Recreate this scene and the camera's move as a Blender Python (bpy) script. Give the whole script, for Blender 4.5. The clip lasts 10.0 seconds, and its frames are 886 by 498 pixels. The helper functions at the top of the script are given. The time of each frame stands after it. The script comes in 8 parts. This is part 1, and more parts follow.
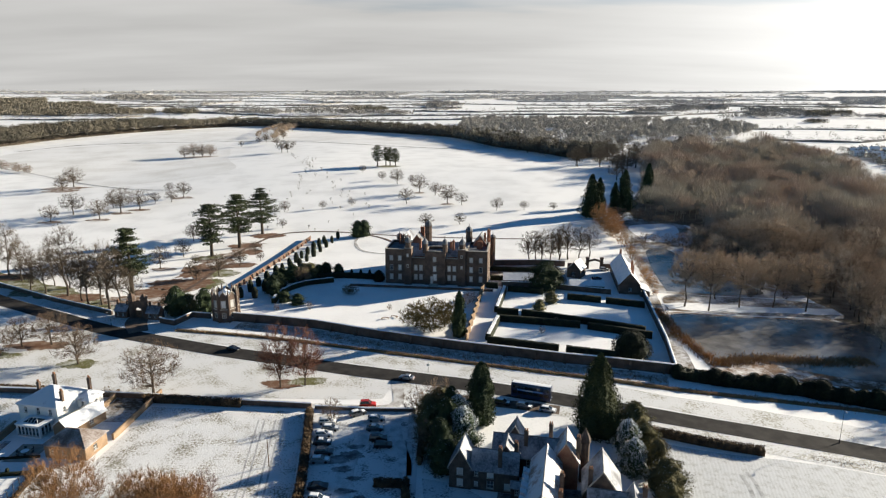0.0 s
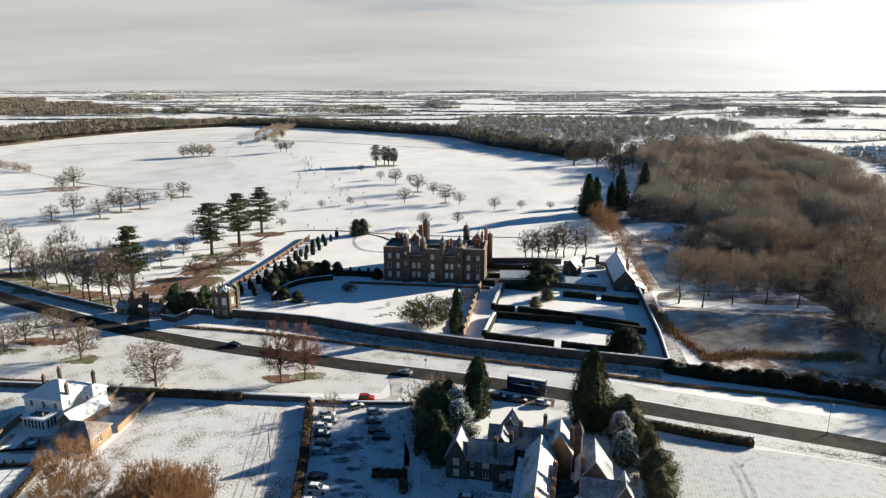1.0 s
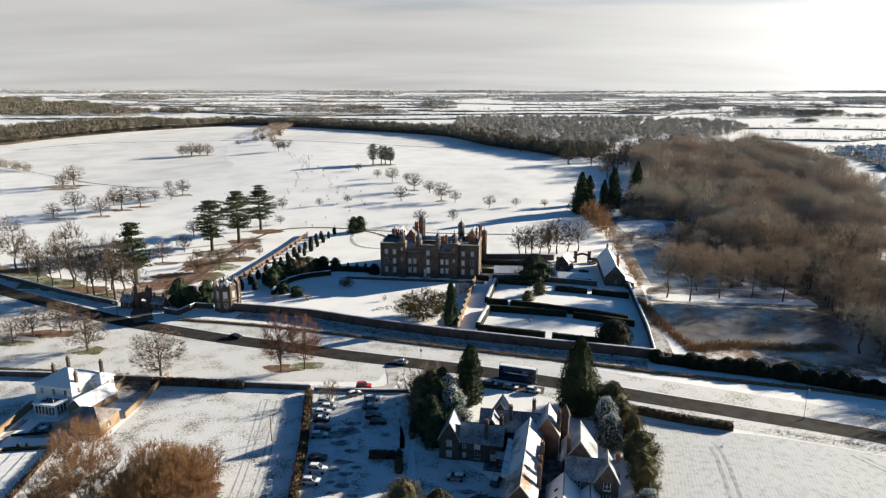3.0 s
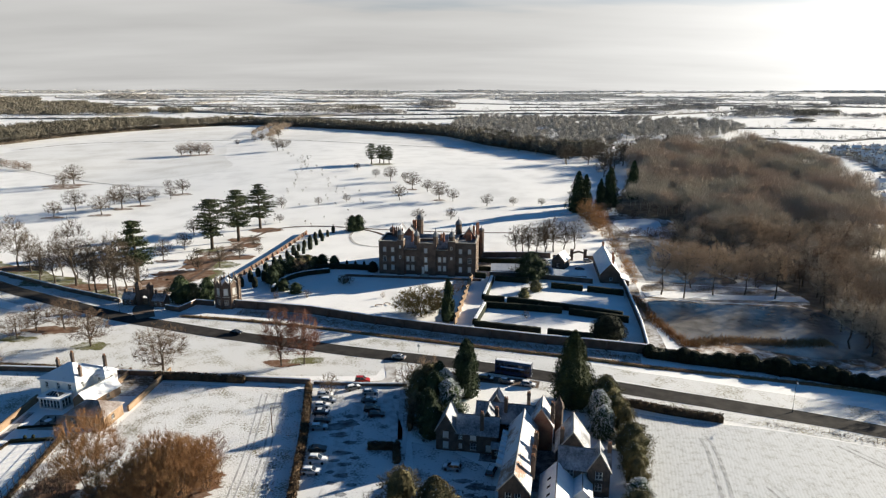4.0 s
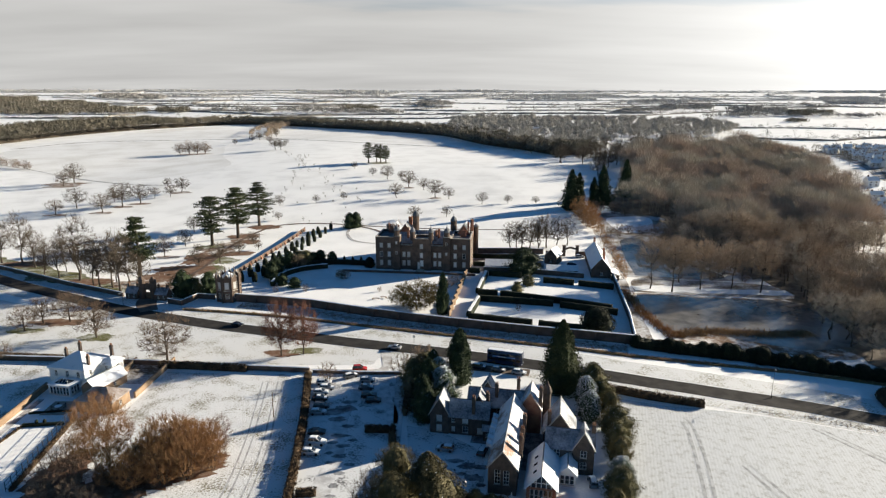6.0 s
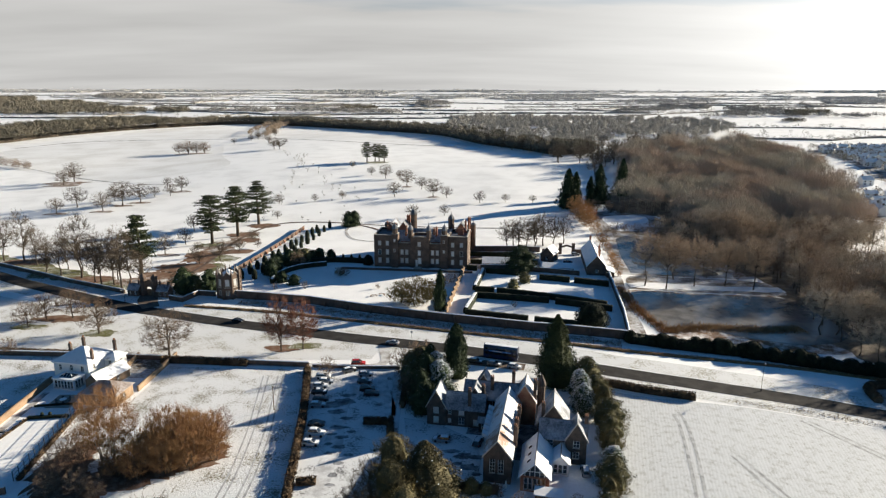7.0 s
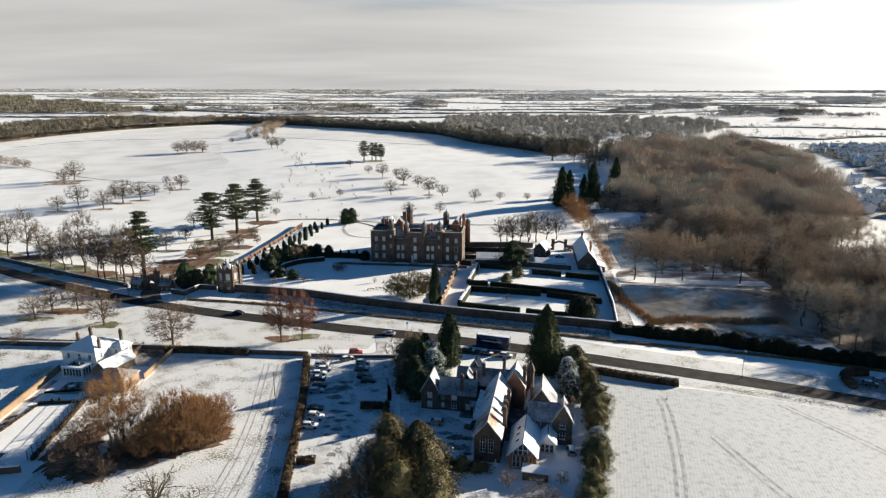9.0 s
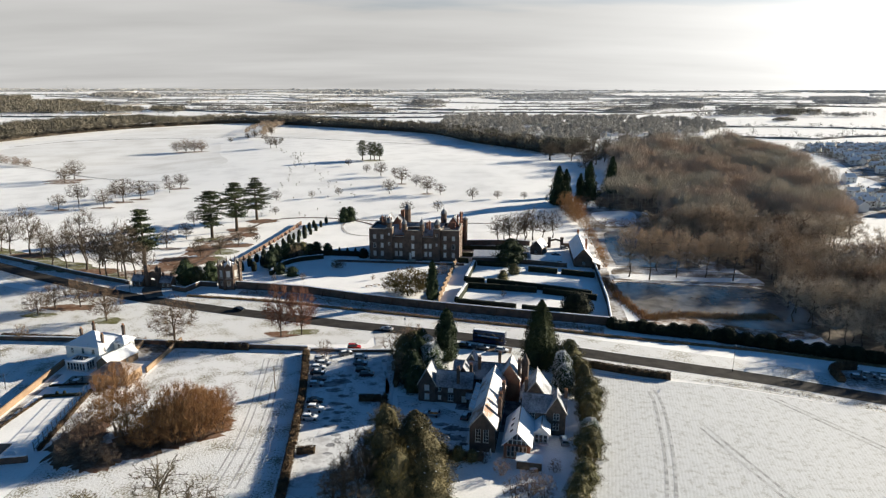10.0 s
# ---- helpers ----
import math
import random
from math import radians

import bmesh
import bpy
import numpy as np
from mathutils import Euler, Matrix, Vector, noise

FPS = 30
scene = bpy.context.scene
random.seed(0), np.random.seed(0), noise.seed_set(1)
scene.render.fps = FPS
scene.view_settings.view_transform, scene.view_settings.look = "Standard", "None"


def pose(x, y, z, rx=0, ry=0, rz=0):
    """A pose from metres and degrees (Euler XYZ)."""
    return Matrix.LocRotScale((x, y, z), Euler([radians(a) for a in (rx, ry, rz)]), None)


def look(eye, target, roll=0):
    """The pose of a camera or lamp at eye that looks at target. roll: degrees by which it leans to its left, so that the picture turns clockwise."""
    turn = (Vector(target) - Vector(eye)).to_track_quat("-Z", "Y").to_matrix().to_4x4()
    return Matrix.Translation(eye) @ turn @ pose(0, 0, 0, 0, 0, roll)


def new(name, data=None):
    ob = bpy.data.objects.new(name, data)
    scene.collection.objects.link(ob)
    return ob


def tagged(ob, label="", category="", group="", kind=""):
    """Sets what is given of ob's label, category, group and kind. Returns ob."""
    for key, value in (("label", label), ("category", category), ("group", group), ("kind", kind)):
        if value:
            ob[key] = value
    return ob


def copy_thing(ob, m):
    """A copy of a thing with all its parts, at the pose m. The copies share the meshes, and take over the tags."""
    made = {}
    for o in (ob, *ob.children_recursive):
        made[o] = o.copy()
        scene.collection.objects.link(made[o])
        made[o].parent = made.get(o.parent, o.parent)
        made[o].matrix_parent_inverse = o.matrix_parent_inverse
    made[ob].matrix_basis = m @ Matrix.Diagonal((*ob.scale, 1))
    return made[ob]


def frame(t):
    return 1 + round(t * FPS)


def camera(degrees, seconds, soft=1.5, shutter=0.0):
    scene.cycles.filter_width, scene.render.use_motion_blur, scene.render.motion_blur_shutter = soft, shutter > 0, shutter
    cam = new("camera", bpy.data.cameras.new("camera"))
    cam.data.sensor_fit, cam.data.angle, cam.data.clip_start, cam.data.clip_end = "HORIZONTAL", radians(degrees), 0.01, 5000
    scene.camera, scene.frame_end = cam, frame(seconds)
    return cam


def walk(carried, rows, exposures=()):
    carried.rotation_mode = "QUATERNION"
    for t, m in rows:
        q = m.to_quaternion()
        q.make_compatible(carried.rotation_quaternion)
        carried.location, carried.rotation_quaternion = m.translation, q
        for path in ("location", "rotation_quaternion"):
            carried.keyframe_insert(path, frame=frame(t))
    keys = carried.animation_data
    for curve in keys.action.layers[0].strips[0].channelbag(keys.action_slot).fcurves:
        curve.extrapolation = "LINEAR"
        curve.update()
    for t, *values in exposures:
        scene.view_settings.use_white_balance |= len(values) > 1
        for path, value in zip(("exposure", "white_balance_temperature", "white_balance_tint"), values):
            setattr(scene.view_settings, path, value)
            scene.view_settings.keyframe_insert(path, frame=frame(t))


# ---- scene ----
cam = camera(69.0, 10.0, soft=1.25)
EYE = 80.0
ROWS = []
for k in range(21):
    s = k / 20
    ROWS.append((s * 10, pose(3.852 * s + 0.204 * s * s, -35.653 * s - 1.736 * s * s, EYE + 0.785 * s - 0.856 * s * s,
                              90 - 13.872 - 0.117 * s, -0.161 * s, -1.27 * s + 0.011 * s * s)))
walk(cam, ROWS, exposures=[(0.0, 1.18), (10.0, 1.18)])

# ---- light ----
SUN_AZ, SUN_EL = 64.0, 15.0       # degrees to the right of +y, above the horizon
to_sun = Vector((math.sin(radians(SUN_AZ)) * math.cos(radians(SUN_EL)), math.cos(radians(SUN_AZ)) * math.cos(radians(SUN_EL)), math.sin(radians(SUN_EL))))
sun_data = bpy.data.lights.new("sun", "SUN")
sun_data.energy, sun_data.angle, sun_data.color = 5.0, radians(0.6), (1.0, 0.895, 0.72)
sun_ob = new("sun", sun_data)
sun_ob.matrix_basis = look(to_sun * 500, (0, 0, 0))

world = bpy.data.worlds.new("world")
scene.world = world
world.use_nodes = True
wn, wl = world.node_tree.nodes, world.node_tree.links
wn.clear()


def wnode(kind, **values):
    n = wn.new(kind)
    for key, v in values.items():
        n.inputs[key].default_value = v
    return n


def wmath(op, a, b=None, clamp=False):
    n = wn.new("ShaderNodeMath")
    n.operation, n.use_clamp = op, clamp
    for i, v in enumerate((a, b)):
        if v is None:
            continue
        if isinstance(v, (int, float)):
            n.inputs[i].default_value = v
        else:
            wl.new(v, n.inputs[i])
    return n.outputs[0]


sky = wn.new("ShaderNodeTexSky")
sky.sky_type, sky.sun_disc = "NISHITA", False
sky.sun_elevation, sky.sun_rotation = radians(SUN_EL), radians(SUN_AZ)
sky.air_density, sky.dust_density, sky.ozone_density = 1.0, 0.2, 4.0
sky_dim = wn.new("ShaderNodeVectorMath")
sky_dim.operation = "SCALE"
sky_dim.inputs["Scale"].default_value = 0.028
blue = wn.new("ShaderNodeVectorMath")
blue.operation = "MULTIPLY"
blue.inputs[1].default_value = (0.60, 1.10, 1.30)
wl.new(sky.outputs[0], blue.inputs[0])
wl.new(blue.outputs[0], sky_dim.inputs[0])
coord = wn.new("ShaderNodeTexCoord")
sep = wn.new("ShaderNodeSeparateXYZ")
wl.new(coord.outputs["Generated"], sep.inputs[0])
elev = sep.outputs["Z"]
# cloud sheet laid out on a plane overhead
over = wmath("MAXIMUM", wmath("ADD", elev, 0.10), 0.06)
cx, cy = wmath("DIVIDE", sep.outputs["X"], over), wmath("DIVIDE", sep.outputs["Y"], over)
comb = wn.new("ShaderNodeCombineXYZ")
wl.new(wmath("MULTIPLY", cx, 0.55), comb.inputs[0])
wl.new(wmath("MULTIPLY", cy, 1.3), comb.inputs[1])
cloud = wnode("ShaderNodeTexNoise", Scale=0.7, Detail=5.0, Roughness=0.5)
wl.new(comb.outputs[0], cloud.inputs["Vector"])
dot = wn.new("ShaderNodeVectorMath")
dot.operation = "DOT_PRODUCT"
dot.inputs[1].default_value = to_sun
wl.new(coord.outputs["Generated"], dot.inputs[0])
near_sun = wmath("POWER", wmath("MAXIMUM", dot.outputs["Value"], 0.0), 5.0)
# brightness of the cloud sheet: grey far from the sun, glaring near it
shade = wmath("ADD", wmath("MULTIPLY", cloud.outputs["Fac"], 0.14), 0.19)
bright = wmath("ADD", shade, wmath("MULTIPLY", wmath("MINIMUM", near_sun, 0.55), 0.68))
# the sheet thins out and breaks up higher in the sky
cover = wmath("SUBTRACT", 1.0, wmath("MULTIPLY", wmath("SUBTRACT", wmath("ADD", elev, wmath("MULTIPLY", wmath("SUBTRACT", cloud.outputs["Fac"], 0.5), -0.10)), 0.115), 16.0, True), True)
ahead = wmath("MULTIPLY", wmath("ADD", dot.outputs["Value"], 0.55), 2.5, True)
cover = wmath("MULTIPLY", cover, wmath("ADD", wmath("MULTIPLY", ahead, 0.85), 0.15))
tone = wn.new("ShaderNodeMixRGB")
tone.inputs[1].default_value = (1.0, 0.99, 0.965, 1)
tone.inputs[2].default_value = (1.0, 0.985, 0.94, 1)
wl.new(near_sun, tone.inputs[0])
cloud_col = wn.new("ShaderNodeVectorMath")
cloud_col.operation = "SCALE"
wl.new(tone.outputs[0], cloud_col.inputs[0])
wl.new(bright, cloud_col.inputs["Scale"])
mixed = wn.new("ShaderNodeMixRGB")
wl.new(cover, mixed.inputs[0])
wl.new(sky_dim.outputs[0], mixed.inputs[1])
wl.new(cloud_col.outputs[0], mixed.inputs[2])
back = wn.new("ShaderNodeBackground")
wl.new(mixed.outputs[0], back.inputs["Color"])
wout = wn.new("ShaderNodeOutputWorld")
wl.new(back.outputs[0], wout.inputs["Surface"])


# ---- materials ----
def material(name, a, b, scale=1.0, rough=0.8, fine=8.0, fine_mix=0.35, bump=0.3, bump_dist=0.05, vary=0.0, metal=0.0, spec=0.3, low=0.35, high=0.65, coords="Object"):
    """Two base colours mixed by coarse noise, fine grain over it, relief, and a change from object to object."""
    m = bpy.data.materials.new(name)
    m.use_nodes = True
    n, l = m.node_tree.nodes, m.node_tree.links
    p = n["Principled BSDF"]
    tc = n.new("ShaderNodeTexCoord")
    big, small = n.new("ShaderNodeTexNoise"), n.new("ShaderNodeTexNoise")
    big.inputs["Scale"].default_value, big.inputs["Detail"].default_value = scale, 5
    small.inputs["Scale"].default_value, small.inputs["Detail"].default_value, small.inputs["Roughness"].default_value = scale * fine, 6, 0.65
    l.new(tc.outputs[coords], big.inputs["Vector"]), l.new(tc.outputs[coords], small.inputs["Vector"])
    add = n.new("ShaderNodeMath")
    add.operation = "MULTIPLY_ADD"
    add.inputs[1].default_value = fine_mix
    l.new(small.outputs["Fac"], add.inputs[0])
    l.new(big.outputs["Fac"], add.inputs[2])
    ramp = n.new("ShaderNodeMapRange")
    ramp.inputs["From Min"].default_value, ramp.inputs["From Max"].default_value = low + fine_mix * 0.5, high + fine_mix * 0.5
    l.new(add.outputs[0], ramp.inputs["Value"])
    mix = n.new("ShaderNodeMixRGB")
    mix.inputs[1].default_value, mix.inputs[2].default_value = (*a, 1), (*b, 1)
    l.new(ramp.outputs[0], mix.inputs[0])
    last = mix.outputs[0]
    if vary:
        info, hsv = n.new("ShaderNodeObjectInfo"), n.new("ShaderNodeHueSaturation")
        mr = n.new("ShaderNodeMapRange")
        mr.inputs["To Min"].default_value, mr.inputs["To Max"].default_value = 1 - vary, 1 + vary
        l.new(info.outputs["Random"], mr.inputs["Value"]), l.new(mr.outputs[0], hsv.inputs["Value"]), l.new(last, hsv.inputs["Color"])
        last = hsv.outputs[0]
    l.new(last, p.inputs["Base Color"])
    p.inputs["Roughness"].default_value, p.inputs["Metallic"].default_value = rough, metal
    p.inputs["Specular IOR Level"].default_value = spec
    if bump:
        bp = n.new("ShaderNodeBump")
        bp.inputs["Strength"].default_value, bp.inputs["Distance"].default_value = bump, bump_dist
        l.new(add.outputs[0], bp.inputs["Height"]), l.new(bp.outputs[0], p.inputs["Normal"])
    return m


SNOW = material("snow", (0.76, 0.765, 0.765), (0.935, 0.94, 0.94), 0.05, 0.75, 30, 0.7, 0.4, 0.2, low=0.24, high=0.55)
SNOW_CAP = material("snow_cap", (0.70, 0.73, 0.78), (0.88, 0.90, 0.92), 0.6, 0.75, 6, 0.3, 0.4, 0.06, low=0.2, high=0.55)
ROOF = material("snowy_slate", (0.10, 0.10, 0.115), (0.80, 0.83, 0.87), 0.35, 0.7, 9, 0.5, 0.3, 0.04, low=0.22, high=0.42)
ROOF_SNOW = material("evenly_snowed_slate", (0.34, 0.36, 0.40), (0.80, 0.82, 0.85), 0.35, 0.7, 9, 0.5, 0.3, 0.04, low=0.10, high=0.42)
ROOF_LEAD = material("lead_roof", (0.10, 0.105, 0.115), (0.22, 0.23, 0.25), 0.4, 0.55, 8, 0.4, 0.3, 0.03)
BRICK = material("red_brick", (0.24, 0.10, 0.065), (0.36, 0.19, 0.12), 0.5, 0.85, 12, 0.7, 0.4, 0.03)
BRICK_HALL = material("mellow_tudor_brick", (0.088, 0.063, 0.049), (0.160, 0.112, 0.086), 0.4, 0.88, 12, 0.7, 0.4, 0.03)
BRICK_OLD = material("weathered_brick", (0.085, 0.062, 0.05), (0.165, 0.115, 0.088), 0.35, 0.9, 12, 0.6, 0.4, 0.03)
BRICK_BUFF = material("buff_brick", (0.21, 0.14, 0.088), (0.31, 0.22, 0.145), 0.4, 0.88, 12, 0.6, 0.4, 0.03)
STONE = material("pale_stone", (0.36, 0.34, 0.30), (0.50, 0.47, 0.42), 0.8, 0.8, 8, 0.4, 0.2, 0.02)
FLINT = material("dark_flint_brick", (0.065, 0.052, 0.045), (0.13, 0.10, 0.082), 0.7, 0.85, 10, 0.7, 0.4, 0.03)
WHITE = material("white_render", (0.72, 0.72, 0.70), (0.82, 0.82, 0.80), 0.4, 0.6, 8, 0.3, 0.1, 0.01)
BLIND = material("white_blind", (0.62, 0.61, 0.58), (0.72, 0.71, 0.68), 0.8, 0.8, 4, 0.3, 0.05, 0.01, vary=0.25)
WOODRAW = material("brown_timber", (0.14, 0.09, 0.055), (0.24, 0.16, 0.10), 1.0, 0.8, 6, 0.5, 0.3, 0.02)
ASPHALT = material("wet_asphalt", (0.024, 0.023, 0.023), (0.05, 0.047, 0.045), 0.3, 0.9, 20, 0.5, 0.2, 0.01, spec=0.12)
SLUSH = material("brown_slush_drive", (0.085, 0.062, 0.048), (0.20, 0.155, 0.125), 0.3, 0.8, 10, 0.6, 0.3, 0.03)
LITTER = material("leaf_litter_grass", (0.185, 0.098, 0.055), (0.115, 0.095, 0.042), 0.14, 0.95, 12, 0.7, 0.5, 0.08)
WOODFLOOR = material("woodland_litter", (0.09, 0.07, 0.05), (0.19, 0.155, 0.12), 0.25, 0.95, 10, 0.8, 0.6, 0.1)
DRIVE = material("red_brown_wet_drive", (0.075, 0.048, 0.036), (0.145, 0.098, 0.074), 0.25, 0.8, 10, 0.6, 0.3, 0.03)
IVYBROWN = material("brown_ivy_leaves", (0.045, 0.042, 0.018), (0.15, 0.125, 0.06), 0.35, 0.85, 6, 0.7, 0, 0, vary=0.15)
DRYGRASS = material("dry_grass", (0.22, 0.14, 0.07), (0.36, 0.26, 0.15), 0.3, 0.95, 8, 0.6, 0.4, 0.08, vary=0.15)
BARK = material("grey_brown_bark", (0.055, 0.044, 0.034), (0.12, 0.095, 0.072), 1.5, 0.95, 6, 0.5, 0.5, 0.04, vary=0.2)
TWIG = material("bare_twigs", (0.08, 0.062, 0.043), (0.15, 0.118, 0.084), 0.4, 0.9, 6, 0.5, 0, 0, vary=0.25)
TWIG_RED = material("red_brown_twigs", (0.205, 0.11, 0.05), (0.335, 0.188, 0.086), 0.4, 0.9, 6, 0.5, 0, 0, vary=0.2)
TWIG_WARM = material("warm_brown_twigs", (0.17, 0.12, 0.085), (0.26, 0.19, 0.135), 0.4, 0.9, 6, 0.5, 0, 0, vary=0.25)
# grey lightened so that haze over the wood sits in the twig colour
TWIG_GREY = material("haze_paled_grey_twigs", (0.33, 0.285, 0.225), (0.48, 0.415, 0.335), 0.4, 0.9, 6, 0.5, 0, 0, vary=0.25)
TWIG_RUST = material("rusty_brown_twigs", (0.28, 0.215, 0.155), (0.41, 0.325, 0.24), 0.4, 0.9, 6, 0.5, 0, 0, vary=0.25)
TWIG_RUSTY = material("dark_rusty_twigs", (0.11, 0.075, 0.05), (0.20, 0.14, 0.095), 0.4, 0.9, 6, 0.5, 0, 0, vary=0.2)
TWIG_CRIM = material("dark_crimson_brown_twigs", (0.135, 0.062, 0.04), (0.23, 0.11, 0.07), 0.4, 0.9, 6, 0.5, 0, 0, vary=0.1)
TWIG_PINK = material("pinkish_birch_twigs", (0.24, 0.165, 0.15), (0.36, 0.26, 0.24), 0.4, 0.9, 6, 0.5, 0, 0, vary=0.15)
TWIG_DARK = material("dark_orchard_twigs", (0.075, 0.062, 0.042), (0.13, 0.105, 0.07), 0.4, 0.9, 6, 0.5, 0, 0, vary=0.15)
# both tones raised to carry the hazy brightness of the deep wood
WOODMIX = material("haze_paled_mixed_twigs", (0.40, 0.37, 0.305), (0.415, 0.335, 0.27), 0.028, 0.95, 9, 0.35, 0, 0, low=0.42, high=0.60)
TWIG_OLIVE = material("olive_brown_twigs", (0.09, 0.07, 0.022), (0.175, 0.135, 0.048), 0.4, 0.9, 6, 0.5, 0, 0, vary=0.2)
ROOF_THIN = material("thinly_snowed_slate", (0.085, 0.09, 0.105), (0.46, 0.49, 0.54), 0.3, 0.65, 8, 0.6, 0.3, 0.04, low=0.30, high=0.75)
ROOF_RUST = material("lichened_tile_with_snow", (0.27, 0.16, 0.105), (0.66, 0.68, 0.71), 0.16, 0.75, 9, 0.6, 0.3, 0.04, low=0.36, high=0.56)
THAW = material("thawed_tarmac", (0.085, 0.085, 0.09), (0.36, 0.37, 0.39), 0.45, 0.8, 6, 0.8, 0.3, 0.03, low=0.36, high=0.7)
SNOW_RUT = material("trodden_snow", (0.46, 0.46, 0.47), (0.76, 0.775, 0.79), 0.4, 0.8, 8, 0.5, 0.4, 0.06)
FIELD_RUT = material("pressed_field_snow", (0.24, 0.245, 0.25), (0.52, 0.535, 0.55), 0.5, 0.85, 8, 0.6, 0.4, 0.06, low=0.3, high=0.62)
PATCHY = material("snow_over_litter", (0.12, 0.09, 0.06), (0.70, 0.73, 0.78), 0.12, 0.9, 9, 0.8, 0.5, 0.08, low=0.35, high=0.75)
TWIG_GOLD = material("orange_willow_twigs", (0.27, 0.14, 0.055), (0.40, 0.23, 0.095), 0.4, 0.9, 6, 0.5, 0, 0, vary=0.15)
NEEDLE = material("dark_conifer_needles", (0.018, 0.032, 0.016), (0.045, 0.065, 0.025), 0.4, 0.85, 6, 0.6, 0, 0, vary=0.2)
CONIFER = material("olive_conifer_sprays", (0.022, 0.034, 0.013), (0.065, 0.075, 0.026), 0.5, 0.85, 6, 0.7, 0, 0, vary=0.1)
CEDAR = material("blue_green_needles", (0.03, 0.045, 0.02), (0.085, 0.10, 0.04), 0.3, 0.85, 6, 0.6, 0, 0, vary=0.2)
YEW = material("clipped_yew", (0.007, 0.011, 0.006), (0.020, 0.026, 0.011), 0.5, 0.9, 8, 0.6, 0.4, 0.06, vary=0.2)
IVY = material("olive_leaves", (0.062, 0.064, 0.028), (0.17, 0.148, 0.066), 0.3, 0.85, 6, 0.6, 0, 0, vary=0.2)
HEDGE = material("bare_brown_hedge", (0.05, 0.035, 0.022), (0.15, 0.10, 0.058), 0.5, 0.95, 8, 0.6, 0.5, 0.1, vary=0.2)
DARKMETAL = material("dark_metal", (0.03, 0.03, 0.032), (0.06, 0.06, 0.062), 2, 0.45, 6, 0.3, 0.05, 0.01)
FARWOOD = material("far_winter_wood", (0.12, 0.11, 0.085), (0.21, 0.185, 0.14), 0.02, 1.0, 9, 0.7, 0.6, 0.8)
# next four: base colours paled to put distance haze into woods and hedges
VALLEYWOOD = material("haze_paled_valley_wood", (0.31, 0.297, 0.27), (0.42, 0.397, 0.358), 0.02, 1.0, 9, 0.7, 0.6, 0.8)
DISTANT = material("haze_paled_far_wood", (0.24, 0.228, 0.21), (0.33, 0.315, 0.293), 0.02, 1.0, 9, 0.7, 0.6, 0.8)
HAZYWOOD = material("haze_paled_skyline_wood", (0.40, 0.39, 0.375), (0.50, 0.49, 0.475), 0.02, 1.0, 9, 0.7, 0.6, 0.8)
FARHEDGE = material("haze_paled_hedgerow", (0.22, 0.208, 0.188), (0.34, 0.322, 0.295), 0.01, 1.0, 9, 0.7, 0.6, 0.8)
POTS = material("clay_pot", (0.28, 0.13, 0.07), (0.36, 0.19, 0.11), 2, 0.8, 4, 0.4, 0.2, 0.01)
PATIO = material("stone_paving", (0.28, 0.25, 0.21), (0.40, 0.36, 0.31), 0.8, 0.85, 6, 0.5, 0.3, 0.02)


def plain(name, col, rough=0.5, metal=0.0, spec=0.5, coat=0.0):
    m = bpy.data.materials.new(name)
    m.use_nodes = True
    p = m.node_tree.nodes["Principled BSDF"]
    p.inputs["Base Color"].default_value, p.inputs["Roughness"].default_value = (*col, 1), rough
    p.inputs["Metallic"].default_value, p.inputs["Specular IOR Level"].default_value = metal, spec
    p.inputs["Coat Weight"].default_value = coat
    return m


GLASS = plain("window_glass", (0.02, 0.024, 0.03), 0.06, 0.0, 0.9)
PAINT = plain("white_paint", (0.78, 0.78, 0.76), 0.5)
RUBBER = plain("tyre_rubber", (0.02, 0.02, 0.021), 0.85)
RIM = plain("alloy_rim", (0.55, 0.56, 0.58), 0.35, 0.9)
LAMPGLASS = plain("headlight_glass", (0.7, 0.72, 0.75), 0.1, 0.0, 0.8)
REDGLASS = plain("tail_light_glass", (0.35, 0.02, 0.02), 0.2, 0.0, 0.6)

LITTER_SNOW = material("litter_with_snow", (0.16, 0.09, 0.05), (0.72, 0.72, 0.72), 0.28, 0.95, 7, 0.8, 0.5, 0.08, low=0.42, high=0.74)
THICKETFLOOR = material("rusty_leaf_litter", (0.15, 0.078, 0.045), (0.36, 0.29, 0.24), 0.4, 0.95, 7, 0.9, 0.5, 0.08, low=0.46, high=0.9)
GRASSY = material("grass_with_snow", (0.12, 0.118, 0.042), (0.60, 0.61, 0.59), 0.22, 0.95, 8, 0.8, 0.5, 0.08, low=0.46, high=0.80)
PADDOCK = material("snow_over_grass", (0.20, 0.18, 0.12), (0.76, 0.77, 0.78), 0.16, 0.8, 13, 1.4, 0.6, 0.22, low=0.26, high=0.48)
GREENSNOW = material("thin_snow_on_the_green", (0.27, 0.25, 0.18), (0.71, 0.72, 0.725), 0.14, 0.8, 13, 1.3, 0.5, 0.15, low=0.22, high=0.48)
LANESNOW = material("slushy_trodden_snow", (0.20, 0.165, 0.135), (0.62, 0.62, 0.62), 0.35, 0.85, 7, 0.8, 0.3, 0.05, low=0.24, high=0.62)
VERGE = material("rough_snowy_verge", (0.17, 0.15, 0.10), (0.66, 0.675, 0.70), 0.5, 0.9, 7, 0.9, 0.5, 0.12, low=0.24, high=0.56)
CARPARK = material("trampled_car_park_snow", (0.15, 0.15, 0.155), (0.72, 0.735, 0.75), 0.22, 0.85, 9, 1.1, 0.4, 0.05, low=0.27, high=0.46)
